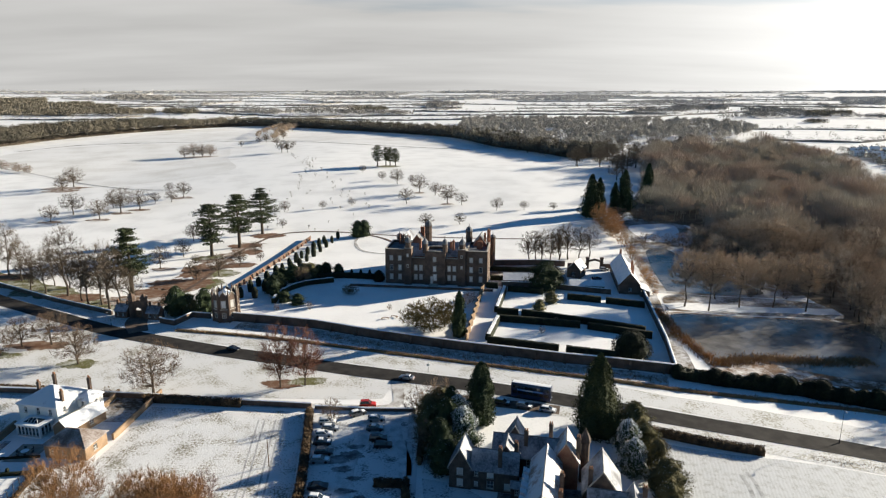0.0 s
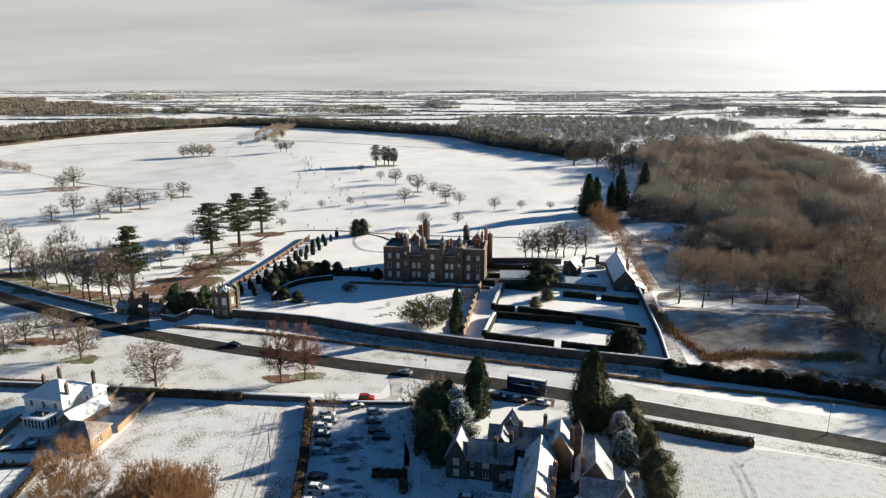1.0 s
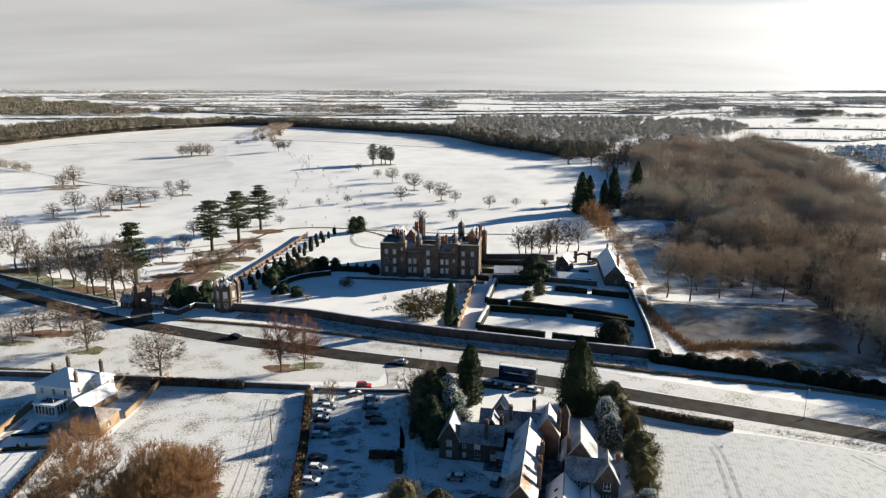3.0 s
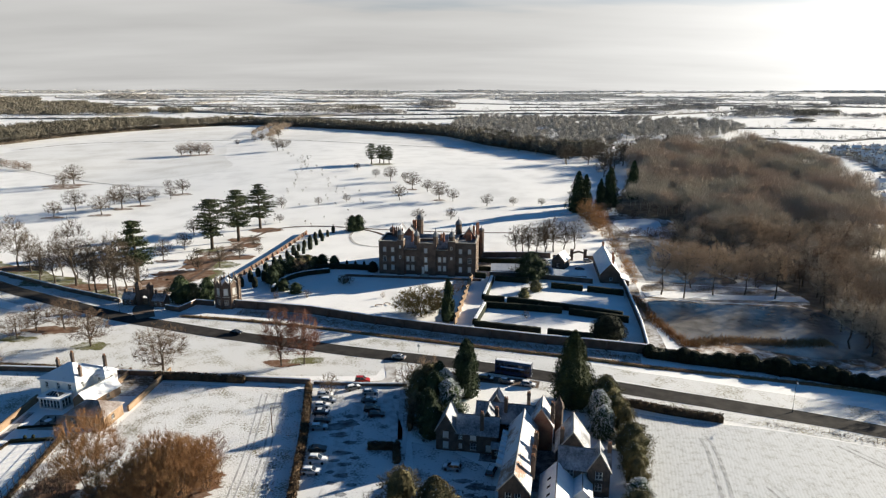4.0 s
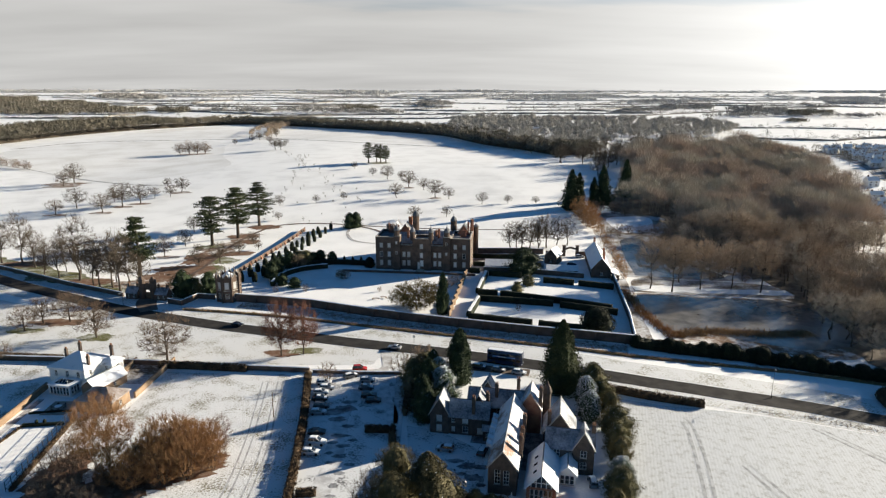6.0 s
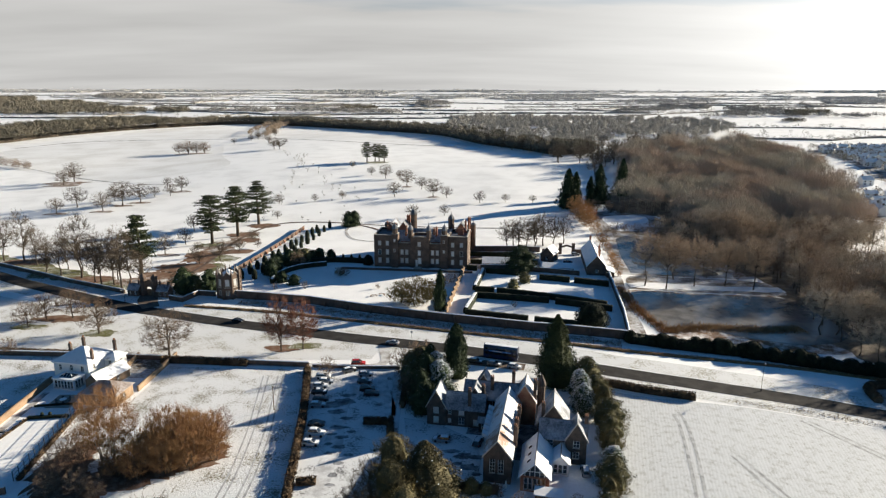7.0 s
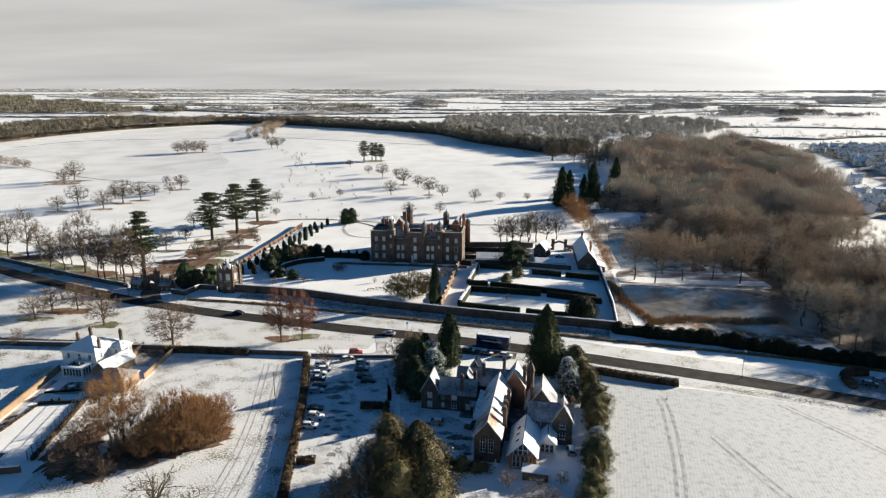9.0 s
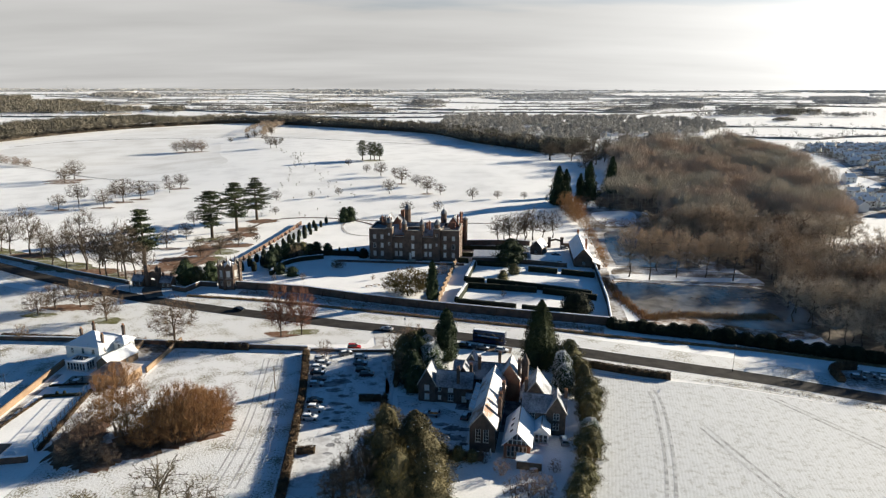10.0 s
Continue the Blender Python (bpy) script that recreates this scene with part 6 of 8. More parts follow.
for x, y, h in [(-47.2, 349.5, 9.5), (-43.8, 351, 9.5)]:
    tree_from(HOLLY, "holm_oak", x, y, h, "dark round evergreen oak beside the drive", "tree", "", x * 9, 0.75, ("trunk", "crown", "snow_on_leaves"))
tree_from(CYPRESS, "cypress_tree", 9.2, 144, 16.8, "slender dark evergreen cypress by the road", "tree")
tree_from(REDWOOD, "redwood_tree", 37.0, 140.2, 20.6, "broad dark conical redwood beside the school", "tree")
tree_from(SPRUCE, "yew_tree", 5.3, 202, 16, "dark pointed evergreen by the serpentine wall", "tree", wide=0.68)
for x, y, h, w in [(93.4, 401, 27.5, 0.85), (99, 404, 25, 0.7), (119, 419, 28, 0.8), (111, 412, 21, 0.7), (143, 447, 28, 0.72)]:
    tree_from(SPRUCE, "fir_tree", x, y, h, "tall dark fir at the wood's edge", "tree", "firs by the wood", x * 7, w)
tree_from(YEWBALL, "clipped_yew", 58.4, 186.5, 8.2, "great rounded dark yew inside the garden wall", "shrub", "", 0, 1.35)
pond_row = bezier_path([(67.5, 171.4), (82, 167.0), (99, 163.2), (117, 156.6), (140, 148), (170, 137)], 1.0)
hedge("pond_hedge", [(q.x, q.y) for q in pond_row[::6]], 3.4, 2.9, YEW, "tall dark evergreen hedge beside the pond", False, 0.9)
for k in range(32):
    q = pond_row[min(len(pond_row) - 1, int(k * 3.4 + rt.uniform(-0.8, 0.8)))]
    big = 4.2 + 2.2 * noise.noise(Vector((k * 1.7, 3, 5)))
    tree_from(YEWBALL, "pond_bush", q.x, q.y, big, "rounded dark evergreen bush in a row beside the pond", "shrub", "pond bushes", 50 * k, rt.uniform(0.95, 1.3))
tree_from(YEWBALL, "clipped_yew", -27.6, 266.6, 4.8, "rounded dark yew at the hall's corner", "shrub", "", 40, 1.0)
tree_from(HOLLY, "evergreen_oak", 42.4, 256, 12.0, "dark bushy evergreen by the stable wall", "tree", "", 0, 1.2, ("trunk", "crown", "snow_on_leaves"))
for x, y, h, w in [(36.1, 229, 4.2, 1.0), (41.7, 237.4, 4.8, 1.0)]:
    tree_from(LAUREL, "garden_bush", x, y, h, "rounded olive-brown garden bush", "shrub", "", x * 11, w, ("trunk", "crown", "snow_on_leaves"))
# shrubbery between alley and lawn
for x, y, h, w in [(-64, 265, 8.0, 0.95), (-58, 271, 7.0, 1.0), (-52, 276, 6.0, 1.0), (-46.6, 277, 5.0, 1.0), (-69, 258, 7.0, 0.9), (-68.5, 249, 8.0, 0.8), (-61.5, 238.5, 5.4, 0.95), (-55.6, 235, 4.6, 1.2), (-66, 243, 5, 0.9), (-69, 266, 6.5, 0.9), (-62, 276, 5.5, 1.0), (-67, 254, 6.0, 1.0), (-60, 266, 6.5, 1.0), (-55, 274, 5.5, 1.1)]:
    tree_from(LAUREL if rt.random() < 0.35 else HOLLY, "evergreen_shrub", x, y, h, "dark evergreen shrub beside the topiary walk", "shrub", "shrubbery", rt.uniform(0, 360), w, ("trunk", "crown", "snow_on_leaves"))
# evergreens by the gatehouse, and round the school
for x, y, h, w, me in [(-97.5, 224, 11, 0.85, HOLLY), (-93, 225, 7.5, 0.7, LAUREL), (-88, 226, 9.5, 0.82, HOLLY), (-96, 230, 6, 0.8, LAUREL),
                       (-0.5, 128, 10.5, 0.62, HOLLY), (1.0, 134.5, 12, 0.66, HOLLY), (2.0, 141.5, 11.5, 0.55, HOLLY), (-0.5, 145.5, 9, 0.9, LAUREL), (4.5, 133, 10.5, 0.75, SNOWY), (3.5, 140, 10, 0.7, SNOWY), (0.5, 124, 7.5, 1.0, HOLLY), (-2.5, 138, 9, 0.8, LAUREL),
                       (45.5, 139, 8.5, 0.85, LAUREL), (41.5, 130, 9, 0.7, SNOWY), (40.8, 123, 8.5, 0.7, SNOWY), (46, 131.5, 7, 0.85, LAUREL), (46.2, 124, 8.0, 0.75, BROWNIVY), (45.8, 116.5, 7.4, 1.0, LAUREL), (44.2, 110, 6.6, 0.85, LAUREL), (43.0, 103.5, 7, 0.8, BROWNIVY), (41.6, 97.5, 6.0, 0.9, SNOWY), (40.2, 92, 6.8, 0.95, LAUREL), (37.8, 86, 6.2, 0.7, BROWNIVY), (36.4, 80.5, 6, 0.9, LAUREL), (34, 75, 6, 0.8, LAUREL), (32, 69, 6, 0.8, LAUREL),
                       (7, 91, 3.6, 0.9, HOLLY), (10.5, 90.2, 3.4, 0.9, LAUREL), (4.5, 93, 3.6, 0.9, HOLLY), (13.5, 89.6, 2.8, 0.9, LAUREL)]:
    tree_from(me, "evergreen_shrub", x, y, h, "snow-dusted evergreen with glossy leaves" if me is SNOWY else "thick olive-green evergreen shrub", "shrub", "evergreen shrubs", rt.uniform(0, 360), w, ("trunk", "crown", "snow_on_leaves"))
tree_from(BIGEVER, "ivy_clad_tree", 1.2, 84.0, 15.6, "great ivy-clad evergreen tree dusted with snow", "tree", "", 40, 1.42, ("trunk", "crown", "snow_on_leaves"))
tree_from(BIGEVER, "ivy_clad_tree", 3.5, 75.0, 12.0, "ivy-clad evergreen tree beside a larger one", "tree", "", 160, 1.5, ("trunk", "crown", "snow_on_leaves"))
for x, y, h, w in [(-3.4, 139.5, 10.5, 0.62), (-5.0, 88.5, 14.6, 0.62), (-5.0, 80.0, 14.0, 0.68), (-2.0, 74.0, 12.5, 0.72)]:
    tree_from(BROWNIVY, "ivy_grown_tree", x, y, h, "brown leafless tree thick with ivy", "tree", "ivy-grown trees", x * 31, w * 1.06, ("trunk", "crown", "ivy"))
for x, y, h, w in [(-13.2, 79.0, 8.5, 0.95), (-9.2, 83.0, 12.5, 0.8), (-10.0, 76.0, 12, 0.9), (-14.5, 73.0, 9.0, 0.9)]:
    tree_from(OAK[1], "bare_tree", x, y, h, "brown leafless tree beside the ivy-clad ones", "tree", "", x * 5, w)
for pts, w, h in (([(-14.4, 118.4), (-8.6, 118.2)], 1.7, 1.6), ([(-7.9, 119.4), (-7.4, 112.0)], 1.5, 1.5), ([(-25.8, 93.2), (-21.8, 93.6)], 1.7, 1.5)):
    hedge("hedge_block", pts, w, h, HEDGE, "clipped brown hedge block in the car park", False, 0.3)

# topiary walk
topi = Geo().lathe([(0.75, 0), (0.85, 0.8), (0.95, 2.2), (0.9, 3.3), (0.75, 3.7), (0.55, 3.8), (0.6, 4.3), (0.35, 4.6), (0.05, 4.7)], 12)
topi.v = [tuple(Vector(v) * (1 + 0.08 * noise.noise(Vector(v) * 2.1))) for v in topi.v]
TOPI = topi.mesh("clipped_yew_column", YEW, True)
for k in range(13):
    for (ax, ay), (bx, by), n in (((-79.6, 243.6), (-63.4, 336), 13), ((-74.6, 243.5), (-58.0, 346), 12)):
        if k < n:
            t = k / (n - 1)
            x, y = ax + (bx - ax) * t + rt.gauss(0, 0.25), ay + (by - ay) * t
            s = rt.uniform(0.85, 1.12) * (1 - 0.1 * t)
            fat = rt.uniform(1.15, 1.5)
            tagged(part("topiary_yew", TOPI, None, m=pose(x, y, height(x, y) - 0.03, 0, 0, rt.uniform(0, 360)) @ Matrix.Diagonal((s * fat, s * fat, s, 1))), "dark clipped yew column of the garden walk", "topiary", "topiary walk")
for k in range(5):
    s = 0.55
    tagged(part("topiary_yew", TOPI, None, m=pose(-44 + 4.0 * k, 272.4 - 0.5 * k, 0, 0, 0, 50 * k) @ Matrix.Diagonal((s * 1.3, s * 1.3, s * 1.5, 1))), "dark clipped yew rising above the hedge", "topiary", "hedge topiary")

# ---- the wood ----
def inside(x, y, poly):
    c = False
    for (ax, ay), (bx, by) in zip(poly, poly[1:] + poly[:1]):
        if (ay > y) != (by > y) and x < (bx - ax) * (y - ay) / (by - ay) + ax:
            c = not c
    return c


WOOD = [(147, 205), (153, 240), (150, 262), (150, 280), (146, 320), (140, 342), (150, 356), (156, 388), (132, 410), (134, 436), (152, 474), (168, 545), (190, 600), (226, 690), (350, 700), (352, 600), (334, 520), (316, 455), (290, 398), (262, 342), (233, 301), (222, 268), (230, 235), (240, 180), (262, 118), (215, 116), (156, 143), (141, 156), (137, 172), (138, 188)]
spots, tries = [], 0
while len(spots) < 1750 and tries < 90000:
    tries += 1
    x, y = rt.uniform(105, 352), rt.uniform(116, 700)
    gap = 5.6 if y < 400 else 6.2
    if inside(x, y, WOOD) and all((x - a) ** 2 + (y - b) ** 2 > gap * gap for a, b in spots):
        spots.append((x, y))
spots = [p for p in spots if noise.noise(Vector((p[0] * 0.045, p[1] * 0.045, 8))) > -0.30]
spots.sort(key=lambda p: p[1])


def canopy(x, y):
    """Height of the wood's crowns, in drifts of older and younger trees."""
    return max(8.0, 15.5 + 9.0 * noise.noise(Vector((x * 0.04, y * 0.04, 2))) + rt.uniform(-3, 4))


near_wood = set([p for p in spots if p[0] < 0.62 * p[1] + 110][:295])
for x, y in sorted(near_wood, key=lambda p: p[1]):
    tone = noise.noise(Vector((x * 0.025, y * 0.025, 4)))
    kind_of = WOODT[rt.randrange(2)] if tone < -0.12 else WOODT[2 + rt.randrange(2)] if tone > 0.12 else WOODT[rt.choice((0, 2, 4))]
    tree_from(kind_of, "woodland_tree", x, y, canopy(x, y), "leafless woodland tree in a dense wood", "tree", "winter wood", rt.uniform(0, 360), rt.uniform(0.95, 1.25))


def clump(u, rnd):
    """Two directions that span a small face of a crown, turned roughly outwards."""
    u = (u + Vector((rnd.gauss(0, 0.25), rnd.gauss(0, 0.25), rnd.gauss(0, 0.25)))).normalized()
    s = u.cross(Vector((rnd.gauss(0, 0.5), rnd.gauss(0, 0.5), 1.0))).normalized()
    return s, (s.cross(u) * (1 if rnd.random() < 0.85 else -1) + u * 0.35).normalized()


def mini_trees(name, places, label, mat, seed, sticks=70, width=0.07, category="woodland", rise=0.8, clumps=False):
    """Many small leafless trees far off, one mesh: a stem, rising limbs and a rounded cloud of thin twigs each."""
    rnd, g = random.Random(seed), Geo()
    for x, y, h in places:
        z, r = height(x, y) - 0.2, h * rnd.uniform(0.32, 0.44)
        g.tube((x, y, z), (x, y, z + h * 0.6), 0.16, 0.06, 3, False)
        lean, cut_low = rnd.uniform(0.85, 1.18), rnd.uniform(-0.75, -0.4)
        for k in range(sticks):
            u = Vector((rnd.gauss(0, 1), rnd.gauss(0, 1), rnd.gauss(0.35, 0.8))).normalized()
            u.z = max(u.z, cut_low)
            u *= rnd.uniform(0.5, 1.0)
            p = Vector((x + u.x * r * lean, y + u.y * r / lean, z + h * 0.56 + u.z * h * 0.38))
            d = (u * 0.8 + Vector((rnd.gauss(0, 0.3), rnd.gauss(0, 0.3), rise + rnd.gauss(0, 0.25)))).normalized() * h * rnd.uniform(0.09, 0.18)
            s = Vector((rnd.gauss(0, 1), rnd.gauss(0, 1), 0)).normalized()
            if clumps:
                s, e = clump(u.normalized(), rnd)
                d = -e * d.length if e.z < 0 else e * d.length
            s *= width * rnd.uniform(0.6, 1.4)
            g.add([p - s, p + s, p + d], [(0, 1, 2)])
    return solid(name, g, mat, label, category, kind="stuff")


mini_trees("deep_wood", [(x, y, canopy(x, y)) for x, y in spots if (x, y) not in near_wood], "grey-brown leafless wood behind the pond", WOODMIX, 5, 520, 0.11)


def far_crown(g, x, y, w, h, rnd, n=44):
    """A small leafless crown far off: a rounded cloud of twig clumps."""
    z, r = height(x, y), w / 2
    for _ in range(n):
        u = Vector((rnd.gauss(0, 1), rnd.gauss(0, 1), rnd.gauss(0.3, 0.8))).normalized()
        s, d = clump(u, rnd)
        u = u * rnd.uniform(0.55, 1.0)
        p = Vector((x + u.x * r, y + u.y * r, z + h * 0.5 + u.z * h * 0.47))
        s, d = s * w * 0.042, d * w * rnd.uniform(0.09, 0.17)
        g.add([p - s, p + s, p + d], [(0, 1, 2)])


def mass(name, cx, cy, rx, ry, h, label, mat=FARWOOD, seed=0, turn=0.0):
    """A far wood: many crowns crowded together inside an uneven outline."""
    rnd, g = random.Random(seed * 31 + 5), Geo()
    ct, st = math.cos(turn), math.sin(turn)
    size = max(8.0, cy / 190)
    for _ in range(int(min(1500, 7.0 * rx * ry / size / size)) + 30):
        a, k = rnd.uniform(0, 2 * math.pi), math.sqrt(rnd.random())
        k *= 1 + 0.3 * noise.noise(Vector((math.cos(a) * 2 + seed, math.sin(a) * 2, 1.0)))
        lx, ly = math.cos(a) * rx * k, math.sin(a) * ry * k
        far_crown(g, cx + lx * ct - ly * st, cy + lx * st + ly * ct, size * rnd.uniform(0.7, 1.5), h * rnd.uniform(0.55, 1.15), rnd)
    return solid(name, g, mat, label, "woodland", kind="stuff")


def hedgerow(pts, h, seed, gaps, label):
    rnd, g = random.Random(seed), Geo()
    y = pts[1][1]
    size = max(4.0, y / 330)
    for p in bezier_path(pts, size * 0.75):
        if noise.noise(Vector((p.x * 0.006, p.y * 0.006, seed))) < gaps:
            continue
        tall = 2.2 if rnd.random() < 0.16 else 1.0
        far_crown(g, p.x + rnd.gauss(0, 1), p.y + rnd.gauss(0, 1.5), size * rnd.uniform(0.8, 1.6) * tall ** 0.7, h * rnd.uniform(0.5, 1.2) * tall, rnd)
    line = bezier_path(pts, size * 2)
    g.add(*(lambda q: (q.v, q.f))(run(line, [(-size * 0.2, -1.0), (-size * 0.18, h * 0.3), (0, h * 0.42), (size * 0.18, h * 0.3), (size * 0.2, -1.0)], h * 0.3, 0.05)))
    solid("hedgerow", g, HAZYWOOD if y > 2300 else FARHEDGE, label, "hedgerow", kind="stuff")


# belt of trees round the top of the park
BELT = [(-800, 640), (-640, 730), (-544, 800), (-512, 866), (-469, 932), (-419, 1006), (-335, 1102), (-241, 1066), (-120, 978), (-3, 884), (50, 764), (98, 690), (125, 640), (175, 650)]
bp = bezier_path(BELT, 6)
bs = sides(bp)
belt = []
for p, s in zip(bp, bs):
    deep = p.x < -400
    for row in range(10 if deep else 5):
        q = p + s * (4 + 10.4 * row + rt.gauss(0, 2.5))
        belt.append((q.x, q.y, rt.uniform(14, 21) if deep else rt.uniform(11, 17)))
mini_trees("tree_belt", belt, "dark belt of leafless trees above the park", FARWOOD, 6, 240, 0.27, clumps=True)
mini_trees("avenue_trees", [(ax + (bx - ax) * k / 22 + rt.gauss(0, 1.5), ay + (by - ay) * k / 22 + rt.gauss(0, 2), rt.uniform(8, 11)) for (ax, ay), (bx, by) in (((-252, 885), (-266, 1110)), ((-220, 842), (-240, 1090)), ((-236, 920), (-252, 1100))) for k in range(23)], "red-brown leafless avenue leading to the belt", TWIG_RUST, 19, 120, 0.30)
# solid strip in dark bark colour, adding the shaded base of the belt
solid("belt_understorey", run([p + s * 26 for p, s in zip(bp, bs)], [(-15, -1), (-12, 2.4), (0, 5.5), (14, 3), (17, -1)], 2.0, 0.12), BARK, "dark undergrowth strip standing in for shade under the tree belt", "woodland", kind="stuff")
def wood_area(name, poly, h, mat, label, seed, gap=0.0):
    """A far wood: crowns crowded together inside an outline."""
    rnd, g = random.Random(seed), Geo()
    x0, x1, y0, y1 = min(p[0] for p in poly), max(p[0] for p in poly), min(p[1] for p in poly), max(p[1] for p in poly)
    gap = gap or max(9.0, (y0 + y1) / 230)
    n = int((x1 - x0) * (y1 - y0) / gap ** 2)
    for _ in range(n):
        x, y = rnd.uniform(x0, x1), rnd.uniform(y0, y1)
        if inside(x, y, poly):
            far_crown(g, x, y, gap * rnd.uniform(1.0, 1.9), h * rnd.uniform(0.55, 1.2), rnd, 54)
    if g.v:
        solid(name, g, mat, label, "woodland", kind="stuff")


# valley wood to the right of the park
VALLEY = [(20, 842), (49, 800), (80, 735), (112, 690), (140, 664), (190, 690), (222, 755), (238, 830), (268, 835), (270, 780), (262, 720), (300, 760), (386, 860), (470, 960), (485, 1088), (364, 1177), (264, 1206), (160, 1239), (37, 1185)]
mid = []
while len(mid) < 900:
    x, y = rt.uniform(20, 490), rt.uniform(660, 1240)
    if inside(x, y, VALLEY):
        mid.append((x, y, rt.uniform(11, 18)))
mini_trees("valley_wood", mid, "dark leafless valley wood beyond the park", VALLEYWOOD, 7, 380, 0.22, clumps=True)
# scattered trees along the front of the valley wood
front = [(57, 775), (66, 757), (74, 742), (84, 722), (92, 706), (100, 694), (108, 686), (116, 676), (124, 668), (120, 590), (124, 584), (139, 579), (150, 575), (160, 568), (168, 572), (176, 590), (182, 612), (148, 600), (190, 640), (135, 640), (205, 648), (215, 690), (150, 620), (158, 640), (168, 612), (172, 655), (185, 668), (198, 672), (232, 700), (246, 716), (262, 724), (240, 742), (280, 744), (176, 700), (160, 560), (172, 556), (150, 545), (140, 520)]
for x, y in front:
    tree_from(rt.choice(OAK), "bare_tree", x + rt.gauss(0, 2), y + rt.gauss(0, 2), rt.uniform(14, 19), "dark leafless tree at the edge of the valley wood", group="valley trees", turn=rt.uniform(0, 360), wide=1.1)

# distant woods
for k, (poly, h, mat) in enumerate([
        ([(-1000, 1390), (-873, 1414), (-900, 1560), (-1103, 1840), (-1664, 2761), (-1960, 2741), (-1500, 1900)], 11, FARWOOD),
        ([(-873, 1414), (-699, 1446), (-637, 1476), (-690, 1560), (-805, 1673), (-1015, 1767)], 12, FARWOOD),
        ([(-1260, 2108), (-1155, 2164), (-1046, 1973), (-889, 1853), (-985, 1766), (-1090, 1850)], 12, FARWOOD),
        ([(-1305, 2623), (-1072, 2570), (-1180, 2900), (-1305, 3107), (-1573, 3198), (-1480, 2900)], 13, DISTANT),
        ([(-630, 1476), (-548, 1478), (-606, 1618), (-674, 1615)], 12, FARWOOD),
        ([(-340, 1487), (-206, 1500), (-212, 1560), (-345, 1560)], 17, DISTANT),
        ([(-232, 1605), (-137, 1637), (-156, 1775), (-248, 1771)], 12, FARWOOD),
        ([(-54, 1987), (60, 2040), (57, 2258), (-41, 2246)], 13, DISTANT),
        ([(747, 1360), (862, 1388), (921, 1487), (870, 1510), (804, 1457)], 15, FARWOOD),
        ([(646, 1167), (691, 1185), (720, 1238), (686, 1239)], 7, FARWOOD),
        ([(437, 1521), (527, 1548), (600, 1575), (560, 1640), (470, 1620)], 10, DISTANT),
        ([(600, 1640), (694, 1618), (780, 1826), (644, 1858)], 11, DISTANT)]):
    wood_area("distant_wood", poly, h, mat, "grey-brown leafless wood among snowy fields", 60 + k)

# fields beyond the park: an uneven net of hedgerows, some fields wooded
NU, NV = 13, 10
net = {}
for j in range(NV + 1):
    for i in range(NU + 1):
        y = 1290 * (4650 / 1290) ** ((j + rt.uniform(-0.34, 0.34)) / NV)
        net[i, j] = ((-1.0 + 2.0 * (i + 0.5 * (j % 2) + rt.uniform(-0.3, 0.3)) / NU) * y, y)
for j in range(NV + 1):
    for i in range(NU + 1):
        for b, odds in (((i + 1, j), 0.74), ((i, j + 1), 0.5)):
            if b in net and rt.random() < odds:
                (ax, ay), (bx, by) = net[i, j], net[b]
                if 0.30 < (ax + bx) / (ay + by) < 0.78 and (ay + by) / 2 < 1750:
                    continue
                bend = ((ax + bx) / 2 + rt.gauss(0, 0.012) * ay, (ay + by) / 2 + rt.gauss(0, 0.012) * ay)
                hedgerow([(ax, ay), bend, (bx, by)], rt.uniform(3.0, 6.5) * (1 + ay / 8000), 300 + i * 20 + j, -0.42, "dark hedgerow between snowy fields")
        if i < NU and j < NV and rt.random() < (0.06 if j < 4 else 0.24):
            quad = [net[i, j], net[i + 1, j], net[i + 1, j + 1], net[i, j + 1]]
            cx, cy = sum(p[0] for p in quad) / 4, sum(p[1] for p in quad) / 4
            k = rt.uniform(0.4, 0.8)
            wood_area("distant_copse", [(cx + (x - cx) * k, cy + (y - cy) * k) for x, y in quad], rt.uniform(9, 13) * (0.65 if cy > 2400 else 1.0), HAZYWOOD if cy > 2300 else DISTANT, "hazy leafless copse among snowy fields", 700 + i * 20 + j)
for pts, h in (([(479, 1028), (603, 1032), (727, 981), (860, 960)], 4.5), ([(369, 1327), (581, 1471), (902, 1655)], 7), ([(518, 809), (576, 840), (641, 858), (760, 880)], 6), ([(390, 791), (427, 838), (466, 824), (520, 812)], 7), ([(-1060, 2330), (-900, 2300), (-780, 2270)], 5)):
    hedgerow(pts, h, int(pts[0][1]), -0.6, "leafless hedgerow with taller trees between fields")
for k in range(12):
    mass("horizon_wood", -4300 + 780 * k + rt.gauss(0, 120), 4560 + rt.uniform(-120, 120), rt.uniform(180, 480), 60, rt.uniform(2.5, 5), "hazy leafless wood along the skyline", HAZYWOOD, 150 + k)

# village beyond the wood
house0 = thing("village_house", "small village house with a snowy roof", "house", pose(345, 480, height(345, 480)), "village houses")
part("wall", Geo().box(0, 0, -0.5, 9, 7, 4.8).prism([(0, 4.8), (7, 4.8), (3.5, 7.6)], 0, 9, "x"), WHITE, house0)
for a, b in ((-0.4, 3.5), (7.4, 3.5)):
    s = 2.8 / 3.5
    part("roof_slope", Geo().prism([(a, 4.8 - 0.4 * s), (b, 7.6), (b, 7.85), (a, 5.05 - 0.4 * s)], -0.3, 9.3, "x"), SNOW_CAP, house0)
part("chimney", Geo().box(1, 3, 6.5, 1.8, 4, 9), BRICK_OLD, house0)
